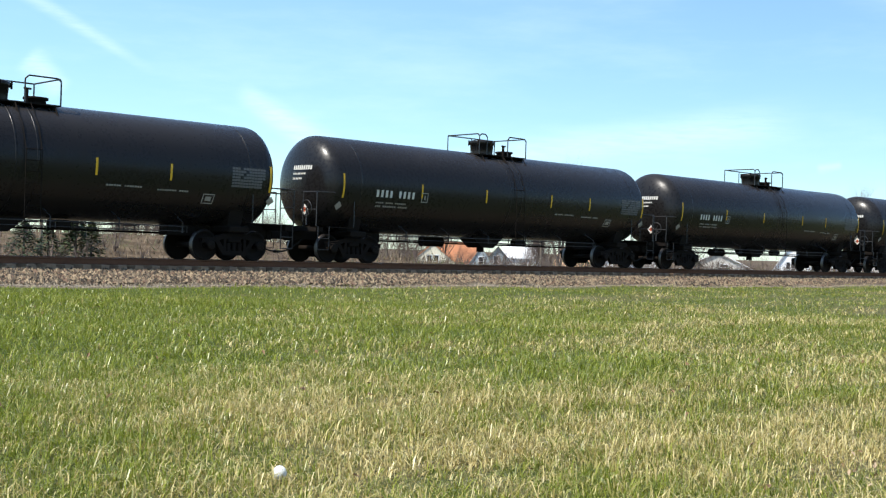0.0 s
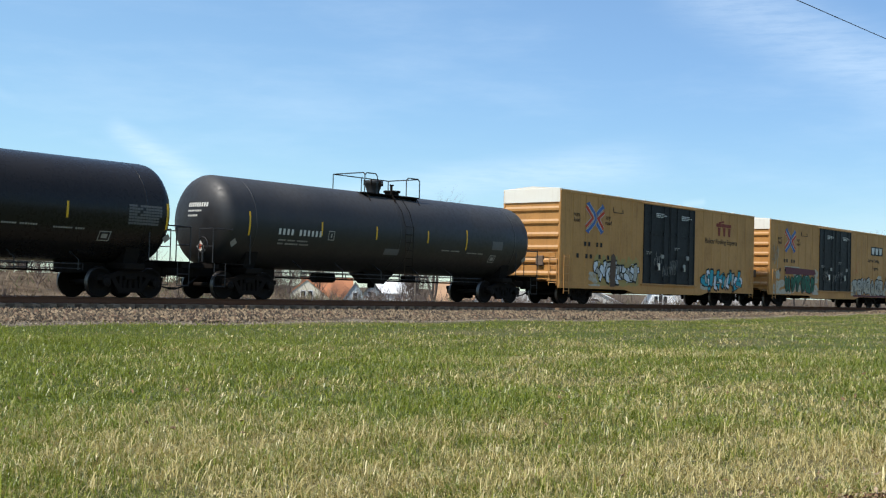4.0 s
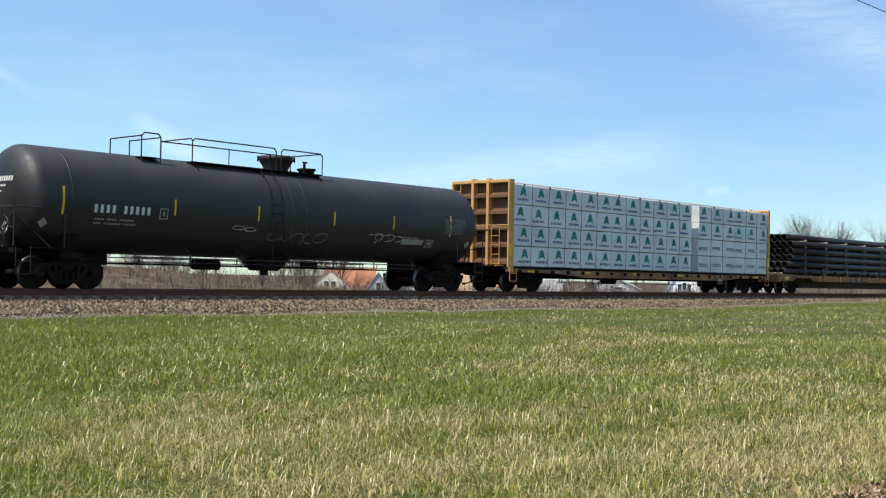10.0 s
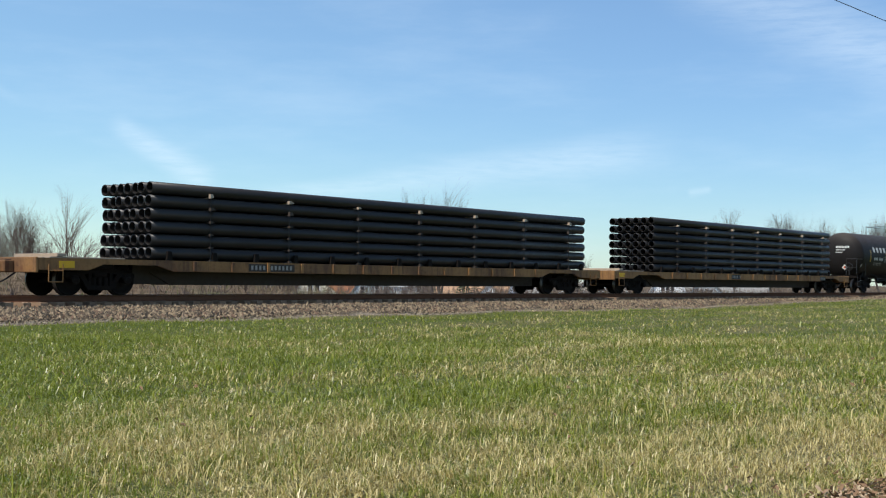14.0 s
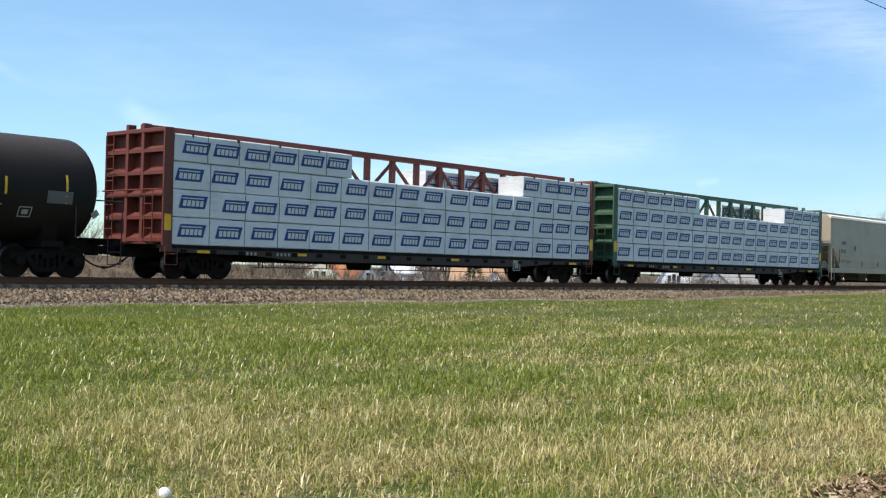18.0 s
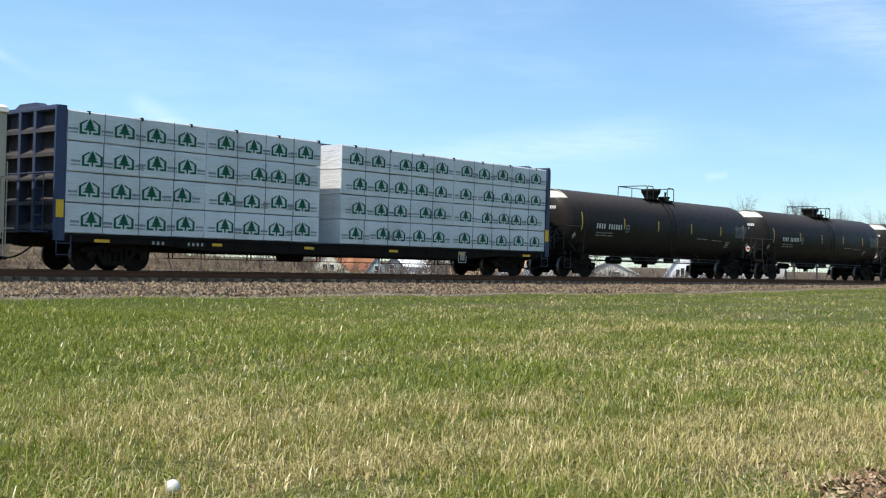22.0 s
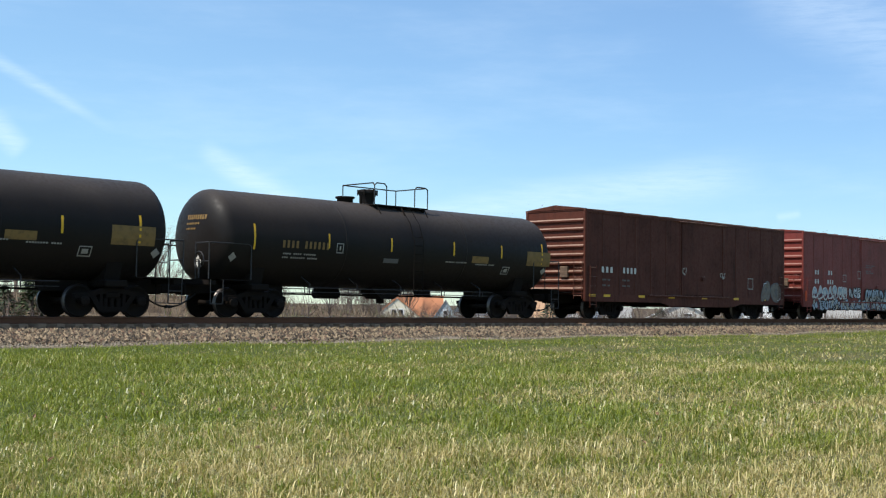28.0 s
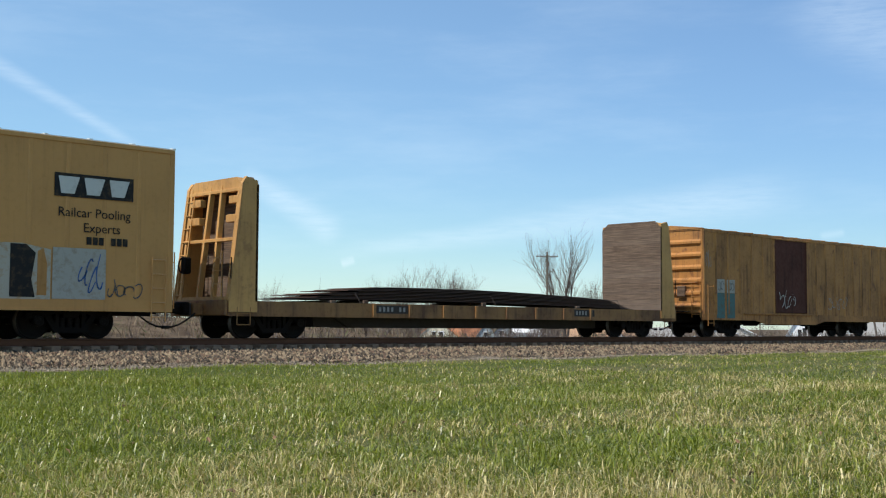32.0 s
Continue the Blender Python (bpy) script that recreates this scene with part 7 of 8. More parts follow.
haze(b1, -7.6, -6.4, 0.85, 1.5, -1.604, paint_over, 6, 5)
wild(b1, 3.7, 8.2, 0.80, 1.9, -1.604, (paint_cyan, paint_cyan, paint_silver, paint_cyan, paint_white), ink_black, 30, 9)
haze(b1, 3.4, 4.6, 0.85, 1.7, -1.602, paint_over, 7, 4)
b2 = add(box_car(138.93, 160.6, grimy_yellow, 1.1, 20.57, 5.15, "yellow high-cube boxcar with black doors and painted-over graffiti panels", roof=roof_pale, door=2, door_mat=door_black, end_cap=roof_pale, ribs=6, sill=0.72), 138.93, 160.6)
owner_marks(b2, -9.735, [("Railcar Pooling", 15.45, 3.14, 0.36), ("Experts", 16.35, 2.62, 0.36)], seed=33)
door_stencils(b2, -9.735, 43)
haze(b2, -9.4, -2.65, 0.78, 2.45, -1.602, paint_over, 61, 26)
graffiti(b2, -7.65, -3.25, 0.78, 1.98, -1.609, paint_green, ink_black, 6, 19)
s = Shape()
s.prism([(-7.55, 2.12), (-7.75, 1.98), (-3.35, 1.98), (-3.15, 2.12), (-3.35, 2.32), (-7.75, 2.40)], -1.634, -1.628)
part("graffiti_banner", s, paint_maroon, b2)
haze(b2, 2.75, 9.5, 0.80, 2.25, -1.602, paint_over, 62, 12)
graffiti(b2, 2.95, 9.5, 0.80, 2.0, -1.606, paint_silver, ink_black, 8, 17, fade=paint_over)
part("graffiti_base", Shape().box(3.1, 9.3, -1.632, -1.626, 0.74, 0.86), paint_maroon, b2)
scrawl(b2, -9.45, -8.6, 2.55, 3.7, -1.604, paint_over, 64, 12, 0.03)
scrawl(b2, 3.2, 4.2, 2.2, 3.1, -1.604, ink_red, 65, 8, 0.012)

add(tank_car(160.6, 182.3, tank_black, R=1.52, zc=2.56, label="long black tank car with a railed top walkway", stripes=(1.8, 5.03, 8.52, 11.94, 14.69, 17.6, 19.9), mark=(2.8, 10, 0.21, 0.30), rail=(6.8, 12.4), dome=(10.4, 11.65), long_rail=((5.2, 6.05, -0.84),), gap=(0.62, 0.66), seed=50,
             scr=((7.2, 8.4, 1.9, 2.1), (12.6, 14.8, 1.5, 1.9)), panels=((12.0, 12.9, 2.0, 2.25, ink_dim), (17.4, 18.2, 2.2, 2.6, ink_dim)), brace=True), 160.6, 182.3)
add(tank_car(182.3, 203.4, tank_brown, R=1.56, zc=2.6, label="rusty brown tank car with long top railings and chalk scrawls", stripes=(1.7, 4.88, 7.45, 9.45, 13.22, 15.11, 17.2, 19.6), mark=(2.7, 9, 0.22, 0.32), rail=(9.6, 12.1), dome=(10.0, 11.3), long_rail=((1.1, 19.8, 0.7),), seed=60, brace=True,
             scr=((0.9, 2.3, 2.85, 3.35), (4.6, 8.4, 1.7, 2.0), (8.4, 13.6, 1.6, 1.95), (15.0, 17.0, 1.35, 1.5)), panels=((14.3, 15.0, 1.95, 2.2, ink_dim), (17.6, 18.6, 2.1, 2.7, ink_dim))), 182.3, 203.4)
add(tank_car(203.4, 224.5, tank_grey, R=1.54, zc=2.6, label="dull black tank car with a railed platform", stripes=(1.9, 5.7, 9.0, 12.4, 15.4, 18.6), mark=(2.9, 10, 0.20, 0.30), rail=(6.8, 12.4), dome=(10.2, 11.8), long_rail=((4.9, 5.6, -0.84),), gap=(0.62, 0.66), seed=70, brace=True, tip2=0.42,
             scr=((8.0, 9.0, 1.9, 2.1), (9.6, 12.2, 1.6, 2.0), (14.5, 16.0, 1.8, 2.1)), panels=((16.0, 17.2, 1.75, 1.95, ink_grey),)), 203.4, 224.5)

add(beam_car(224.5, 250.2, beam_yellow, 1.1, 24.90, "conifer", "yellow centerbeam car fully loaded with white-wrapped lumber", split=(14.7, 15.45), deck=flat_yellow, seed=3, plain_from=15.0, pack=4.50, chord=4.74, face=rust_recess_shade, cap=paint_cream), 224.5, 250.2)

add(pipe_car(250.2, 279.75, 0.9, 28.7, 2.67, 26.8, 6, 7, 3.54, "yellow flat car stacked with black plastic pipes", stagger=True, seed=4, marks=((11.0, 11),), extra=True), 250.2, 279.75)
add(pipe_car(279.75, 309.85, 0.75, 29.4, 4.60, 28.35, 6, 7, 3.52, "yellow flat car stacked with black plastic pipes", seed=5, marks=((7.7, 11),)), 279.75, 309.85)
add(pipe_car(309.85, 339.7, 0.7, 29.2, 4.5, 26.5, 7, 6, 3.85, "yellow flat car stacked high with black plastic pipes", seed=6, marks=((12.0, 6), (24.0, 4))), 309.85, 339.7)

add(tank_car(340.02, 358.97, tank_dull, R=1.55, zc=2.54, label="dull black tank car with a large white owner's sign", stripes=(2.77, 5.62, 9.14, 12.2, 14.74, 16.6), mark=(3.4, 9, 0.19, 0.26), big_mark=(3.25, 6, 2.72, 0.64, 0.44), rail=(8.2, 11.8), dome=(10.45, 11.4), seed=80, tip=0.9, truck=2.6, stencil=False, band=False,
             panels=((16.0, 16.8, 2.1, 2.45, ink_dim),)), 340.02, 358.97)
add(beam_car(358.84, 384.49, beam_red, 1.05, 24.63, "sign", "red centerbeam car with white-wrapped lumber printed in blue", top_gap=(7.7, 17.9), far_top=(13.6, 18.4), seed=7, deck=deck_dark), 358.84, 384.49)
add(beam_car(384.25, 409.5, beam_green, 0.90, 24.6, "sign", "green centerbeam car with white-wrapped lumber printed in blue", top_gap=(7.9, 18.1), far_top=(13.6, 18.4), seed=8, deck=deck_dark), 384.25, 409.5)
add(hopper_car(409.5, 431.1, 0.62, 20.75, "pale grey covered hopper car with rounded sides"), 409.5, 431.1)
add(beam_car(431.1, 456.0, beam_blue, 0.62, 24.12, "frame", "dark blue centerbeam car loaded with white-wrapped lumber", split=(9.75, 10.75), seed=9, deck=under_black, pack=4.58, chord=4.68, face=grey_panel), 431.1, 456.0)

TOPS = ((8.3, 10.85, 9.4, 10.65), (8.45, 10.95, 9.2, 10.55), (9.0, 11.1, 9.05, 10.0), (8.55, 10.6, 8.5, 9.45))
TILX = ((456.0, 475.2, 1.0), (475.2, 494.07, 1.0), (494.07, 512.88, 0.95), (512.88, 530.5, 0.55))
for k, (p, q, w) in enumerate(TILX):
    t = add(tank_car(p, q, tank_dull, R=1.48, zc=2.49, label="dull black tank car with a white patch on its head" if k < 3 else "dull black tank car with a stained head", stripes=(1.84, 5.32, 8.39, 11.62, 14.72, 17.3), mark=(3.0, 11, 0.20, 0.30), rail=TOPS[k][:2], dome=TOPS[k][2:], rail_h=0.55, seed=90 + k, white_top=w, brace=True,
                     panels=((14.9, 15.5, 2.15, 2.45, ink_gold),) if k > 1 else (), scr=((1.7, 2.5, 1.9, 2.3), (4.3, 5.2, 1.75, 2.05)) if k == 2 else ()), p, q)
for k, (p, q) in enumerate(((530.42, 548.34), (548.34, 565.87))):
    add(tank_car(p, q, tank_dull, R=1.50, zc=2.52, label="dull black tank car with faded gold lettering and diamond placards", marks=ink_gold, stripes=(2.1, 5.1, 7.9, 11.0, 13.6, 16.0), mark=(3.2, 11, 0.18, 0.30), rail=((7.66, 10.1), (7.65, 10.25))[k], dome=((9.1, 9.9), (7.65, 8.5))[k], manway_side=-1, truck=2.5, tip=0.70, tip2=0.62, rail_h=0.68, seed=100 + k, placard="plain", band=False, stencil=False,
                 panels=((12.0, 12.9, 2.05, 2.3, ink_gold), (15.1, 16.5, 2.05, 2.6, ink_gold), (7.6, 8.3, 1.9, 2.05, ink_dim))), p, q)

r1 = add(box_car(565.8, 584.45, box_brown, 1.20, 17.6, 4.51, "brown weathered boxcar with ribbed ends and a plug door", door=1, doors=(7.0, 10.6), posts=1.2, ribs=9, peak=0.17, sill=0.72), 565.8, 584.45)
s = Shape()
glyphs(s, -7.05, 1.90, 3, 0.30, 0.31, -1.608, 3)
glyphs(s, -5.55, 1.90, 4, 0.27, 0.31, -1.608, 6)
part("car_mark", s, ink_white, r1)
word_block(r1, -7.0, 1.6, (6, 0, 6), ink_dim, -1.608, 0.09, 0.07)
word_block(r1, -5.6, 1.6, (6, 0, 6), ink_dim, -1.608, 0.09, 0.07)
for u in (-7.9, -6.9, -4.4, -2.1, 0.6, 3.4, 6.0):
    part("reflector", Shape().box(u, u + 0.45, -1.608, -1.596, 0.92, 1.02), reflector_yellow, r1, "yellow reflective plate")
graffiti(r1, 6.0, 7.9, 0.85, 1.95, -1.604, paint_smudge, ink_dim, 2, 21)
s = Shape()
for q in ((4.7, 5.2, 1.45, 1.49), (4.7, 5.2, 1.95, 1.99), (4.7, 4.74, 1.49, 1.95), (5.16, 5.2, 1.49, 1.95)):
    patch(s, *q, -1.607, 1)
part("lettering_frame", s, ink_grey, r1)
scrawl(r1, -1.1, -0.8, 2.0, 2.4, -1.66, ink_white, 4, 5)
scrawl(r1, 2.1, 2.5, 1.9, 2.2, -1.66, ink_white, 5, 5)

r2 = add(box_car(584.45, 602.75, box_red, 1.05, 17.35, 4.60, "red boxcar with silver-blue graffiti along its lower side", door=1, doors=(6.6, 10.6), posts=1.17, ribs=8, peak=0.12, sill=0.66), 584.45, 602.75)
s = Shape()
glyphs(s, -6.9, 2.35, 2, 0.28, 0.30, -1.608, 3)
glyphs(s, -5.4, 2.35, 2, 0.28, 0.30, -1.608, 4)
glyphs(s, -6.9, 1.86, 2, 0.28, 0.30, -1.608, 5)
glyphs(s, -5.5, 1.86, 3, 0.26, 0.30, -1.608, 6)
part("car_mark", s, ink_white, r2)
wild(r2, -7.1, 2.3, 0.52, 1.05, -1.600, (paint_blue, paint_silver, paint_blue, paint_maroon), ink_black, 60, 41)
wild(r2, 2.3, 7.5, 0.52, 1.80, -1.600, (paint_white, ink_black, box_red, paint_silver), ink_black, 30, 42)
graffiti(r2, -7.2, -3.2, 1.08, 1.78, -1.606, paint_blue, ink_white, 7, 22, fade=paint_maroon)
graffiti(r2, -6.4, -0.9, 0.50, 1.02, -1.606, paint_blue, ink_black, 11, 23)
graffiti(r2, -3.0, -1.5, 1.12, 1.75, -1.606, paint_white, ink_black, 3, 24)
graffiti(r2, -1.1, 2.1, 0.95, 1.72, -1.664, paint_blue, ink_black, 7, 25, fade=paint_silver)
graffiti(r2, -0.8, 2.2, 0.52, 0.90, -1.606, paint_blue, ink_black, 6, 28)
graffiti(r2, 2.6, 7.5, 1.10, 1.92, -1.606, ink_black, paint_white, 7, 27, fade=box_red)
graffiti(r2, 2.5, 7.2, 0.50, 0.98, -1.606, paint_silver, ink_black, 12, 26)
scrawl(r2, 6.0, 7.3, 2.4, 3.0, -1.604, ink_dim, 8, 14)
word_block(r2, -1.0, 3.0, (14, 10, 0, 8, 12), ink_dim, -1.66, 0.08, 0.06)
s = Shape()
for q in ((-3.7, -3.3, 2.05, 2.45), (-1.9, -1.55, 2.25, 2.7)):
    for z0, z1, x0, x1 in ((q[2], q[2] + 0.04, q[0], q[1]), (q[3] - 0.04, q[3], q[0], q[1]), (q[2], q[3], q[0], q[0] + 0.04), (q[2], q[3], q[1] - 0.04, q[1])):
        patch(s, x0, x1, z0, z1, -1.607, 1)
part("lettering_frame", s, ink_grey, r2)
for u in (-7.95, 7.3):
    part("reflector", Shape().box(u, u + 0.22, -1.608, -1.596, 0.95, 1.5), ink_orange, r2, "orange reflective plate")

b3 = add(box_car(602.75, 623.9, clean_yellow, 0.92, 20.37, 5.15, "yellow high-cube boxcar with black doors and a clean slogan", roof=roof_pale, door=2, door_mat=door_black, end_cap=roof_pale, ribs=6, sill=0.72), 602.75, 623.9)
owner_marks(b3, -9.655, [("Railcar Pooling", 16.15, 3.12, 0.34), ("Experts", 16.85, 2.74, 0.34)], seed=35)
word_block(b3, 7.3, 2.42, (7,), ink_black, -1.608, 0.17, 0.2)
door_stencils(b3, -9.655, 45)
graffiti(b3, -6.2, -2.85, 0.62, 1.66, -1.606, paint_blue, ink_black, 6, 31, fade=paint_silver)
haze(b3, -8.6, -6.2, 0.85, 1.3, -1.602, paint_over, 66, 7)
scrawl(b3, -9.4, -8.6, 3.0, 3.9, -1.604, ink_black, 12, 12)
scrawl(b3, -8.2, -6.4, 1.3, 2.1, -1.604, ink_red, 14, 16, 0.012)
part("painted_over_panel", Shape().prism([(3.0, 1.0), (6.35, 1.0), (6.35, 2.25), (5.6, 2.38), (3.1, 2.35)], -1.608, -1.598), paint_over, b3, "worn pale paint-out")
for u, w in ((3.15, 0.7), (4.0, 0.42), (4.55, 0.36), (6.0, 0.25)):
    part("painted_over_letter", Shape().prism([(u, 1.1), (u + w, 1.1), (u + w, 1.9), (u + w * 0.6, 2.28), (u, 2.2)], -1.614, -1.608), grimy_yellow, b3)
part("painted_over_letter", Shape().prism([(5.30, 1.05), (5.95, 1.05), (5.85, 1.5), (5.95, 2.15), (5.7, 2.36), (5.30, 2.36)], -1.616, -1.608), ink_black, b3)
part("painted_over_panel", Shape().box(6.40, 7.85, -1.612, -1.598, 1.02, 2.32), paint_silver, b3, "worn pale paint-out")
scrawl(b3, 7.15, 7.75, 1.2, 2.1, -1.618, ink_blue, 15, 12, 0.022)
scrawl(b3, 7.9, 8.9, 1.1, 1.5, -1.605, ink_dim, 16, 12, 0.02)
add(plate_car(623.9, 647.3, 1.12, 22.55, "yellow bulkhead flat car carrying sagging dark steel plates"), 623.9, 647.3)
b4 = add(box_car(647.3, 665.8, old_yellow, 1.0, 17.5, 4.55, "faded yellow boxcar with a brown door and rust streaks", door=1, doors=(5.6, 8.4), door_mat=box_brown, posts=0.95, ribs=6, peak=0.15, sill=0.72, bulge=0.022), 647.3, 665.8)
for u in (-7.30, -6.52):
    part("painted_over_panel", Shape().box(u, u + 0.60, -1.612, -1.598, 0.80, 1.87), paint_teal, b4, "worn blue-green panel")
    part("painted_over_panel", Shape().box(u, u + 0.60, -1.612, -1.598, 1.88, 2.45), paint_silver, b4, "worn pale panel")
    scrawl(b4, u + 0.08, u + 0.52, 1.95, 2.38, -1.616, ink_dim, int(u * -9), 6, 0.02)
scrawl(b4, -8.1, -7.7, 2.9, 3.6, -1.604, ink_grey, 71, 8, 0.02)
scrawl(b4, -2.3, -1.0, 1.3, 1.9, -1.66, ink_white, 17, 14)
scrawl(b4, 2.0, 4.0, 1.3, 1.9, -1.604, ink_grey, 18, 14)


# ---- beyond the track ----
def bearing(az, dist):
    a = radians(az)
    return dist * math.sin(a), dist * math.cos(a)


def polar(x, y):
    return math.degrees(math.atan2(x, y)), math.hypot(x, y)


siding_white = surface("siding_white", (0.84, 0.84, 0.82), 0.6, amount=0.2, grime=(0.5, 0.48, 0.44), bump=0.1)
siding_cream = surface("siding_cream", (0.74, 0.68, 0.52), 0.6, amount=0.2, grime=(0.5, 0.45, 0.35), bump=0.1)
roof_slate = surface("roof_slate", (0.09, 0.085, 0.08), 0.85, amount=0.4, grime=(0.06, 0.055, 0.05), bump=0.3)
siding_grey = surface("siding_blue_grey", (0.36, 0.42, 0.44), 0.6, amount=0.2, grime=(0.3, 0.32, 0.32), bump=0.1)
siding_tan = surface("siding_tan", (0.55, 0.52, 0.46), 0.6, amount=0.2, grime=(0.4, 0.36, 0.3), bump=0.1)
roof_orange = surface("roof_orange", (0.50, 0.20, 0.09), 0.8, amount=0.4, grime=(0.35, 0.16, 0.08), bump=0.3)
roof_tan = surface("roof_tan", (0.42, 0.25, 0.14), 0.8, amount=0.4, grime=(0.3, 0.2, 0.12), bump=0.3)
roof_grey = surface("roof_grey", (0.30, 0.29, 0.27), 0.85, amount=0.4, grime=(0.2, 0.19, 0.17), bump=0.3)
glass_dark = surface("window_glass", (0.02, 0.025, 0.03), 0.1, amount=0.1, bump=0.0)


def gable_block(house, cx, cy, yaw, w, length, apex, rise, base, wall, roof, windows=(), over=0.35):
    """A gabled block whose front gable faces its own -y; windows: (x, z, wide, high) on the front gable."""
    m = pose(cx, cy, 0, 0, 0, yaw)
    eave = apex - rise
    s = Shape()
    s.prism([(-w / 2, base), (w / 2, base), (w / 2, eave), (0, apex), (-w / 2, eave)], 0, length)
    part("wall", s, wall, house, at=m)
    slope = math.hypot(w / 2, rise)
    t = 0.14
    for q in (-1, 1):
        s = Shape()
        ex = q * (w / 2 + over * w / 2 / slope)
        ez = eave - over * rise / slope
        s.prism([(0, apex + 0.02), (ex, ez + 0.02), (ex, ez + t), (0, apex + t + 0.05)], -over, length + over)
        part("roof", s, roof, house, at=m)
    for x, z, ww, hh in windows:
        s = Shape()
        s.box(x - ww / 2 - 0.09, x + ww / 2 + 0.09, -0.06, -0.005, z - 0.09, z + hh + 0.09)
        wn = part("window", s, siding_white, house, at=m)
        s = Shape()
        for k in range(2):
            s.box(x - ww / 2, x + ww / 2, -0.075, -0.065, z + hh * k / 2 + 0.03, z + hh * (k + 1) / 2 - 0.03)
        part("pane", s, glass_dark, wn)


def houses():
    # house with an orange roof
    x, y = bearing(43.45, 166)
    g = float(land(np.array([x]), np.array([y]))[0])
    hs = thing("house", "white and grey gabled house with an orange roof", "house", "houses beyond the track")
    gable_block(hs, x, y, -43.5, 9.6, 5.0, 2.0, 3.9, g - 0.2, siding_cream, roof_orange, ((-0.48, -1.25, 0.62, 1.7), (0.48, -1.25, 0.62, 1.7)), over=0.15)
    x2, y2 = bearing(45.55, 176)
    gable_block(hs, x2, y2, -44.5 + 90, 8.0, 7.0, 2.3, 3.6, g - 0.2, siding_white, roof_orange)
    x3, y3 = bearing(45.78, 167)
    gable_block(hs, x3, y3, -45.8, 3.4, 5.0, 1.7, 2.4, g - 0.2, siding_grey, roof_grey, ((0.0, -0.9, 0.6, 1.3),), over=0.2)
    x4, y4 = bearing(46.6, 170)
    gable_block(hs, x4, y4, -46.5, 4.6, 5.0, 1.8, 2.6, g - 0.2, siding_grey, roof_slate, ((-0.3, -0.8, 0.6, 1.4),))
    # long white building behind the trees
    x, y = bearing(48.65, 180)
    g = float(land(np.array([x]), np.array([y]))[0])
    hs = thing("house", "low white building behind bare trees", "house", "houses beyond the track")
    gable_block(hs, x, y, -48 + 90, 6.0, 5.5, 2.0, 1.6, g - 0.2, siding_white, siding_white)
    # house with a tan roof
    x, y = bearing(53.0, 176)
    g = float(land(np.array([x]), np.array([y]))[0])
    hs = thing("house", "white house with a tan shingled roof", "house", "houses beyond the track")
    gable_block(hs, x, y, -53 + 70, 9.0, 11.0, 2.1, 4.2, g - 0.2, siding_white, roof_tan)
    x2, y2 = bearing(51.9, 171)
    gable_block(hs, x2, y2, -52, 6.0, 5.0, 1.0, 3.2, g - 0.2, siding_white, roof_tan, ((0, -1.2, 0.9, 0.9),))
    x2, y2 = bearing(54.6, 178)
    gable_block(hs, x2, y2, -54 + 80, 8.0, 8.0, 1.0, 3.0, g - 0.2, siding_white, roof_grey)
    # low white house
    x, y = bearing(57.0, 172)
    g = float(land(np.array([x]), np.array([y]))[0])
    hs = thing("house", "low pale house with a shallow roof", "house", "houses beyond the track")
    gable_block(hs, x, y, -57, 11.0, 9.0, 2.0, 2.6, g - 0.2, siding_tan, siding_white, ((0.9, -0.5, 1.1, 0.9),))
    # tall white gable
    x, y = bearing(60.4, 168)
    g = float(land(np.array([x]), np.array([y]))[0])
    hs = thing("house", "white gabled house with tall paired windows", "house", "houses beyond the track")
    gable_block(hs, x, y, -60.4, 7.8, 8.0, 3.8, 6.0, g - 0.2, siding_white, siding_white, ((-0.62, -0.9, 0.5, 1.9), (0.02, -0.9, 0.5, 2.1), (0.66, -0.9, 0.5, 1.9)))
    x2, y2 = bearing(62.2, 176)
    gable_block(hs, x2, y2, -62, 7.0, 8.0, 2.1, 3.2, g - 0.2, siding_grey, roof_grey, ((-0.7, -1.2, 0.4, 1.6), (0.0, -1.2, 0.4, 1.6), (0.7, -1.2, 0.4, 1.6)))
    x, y = bearing(65.0, 190)
    g = float(land(np.array([x]), np.array([y]))[0])
    hs = thing("house", "tan house with a long grey roof", "house", "houses beyond the track")
    gable_block(hs, x, y, -65 + 85, 9.0, 13.0, 1.9, 2.6, g - 0.2, siding_tan, roof_grey)


houses()

bark = surface("bark", (0.115, 0.092, 0.075), 0.9, amount=0.5, grime=(0.07, 0.055, 0.045), bump=0.4, scale=2.0)
twig = surface("twigs", (0.135, 0.10, 0.08), 0.9, amount=0.4, grime=(0.08, 0.06, 0.05), bump=0.0)


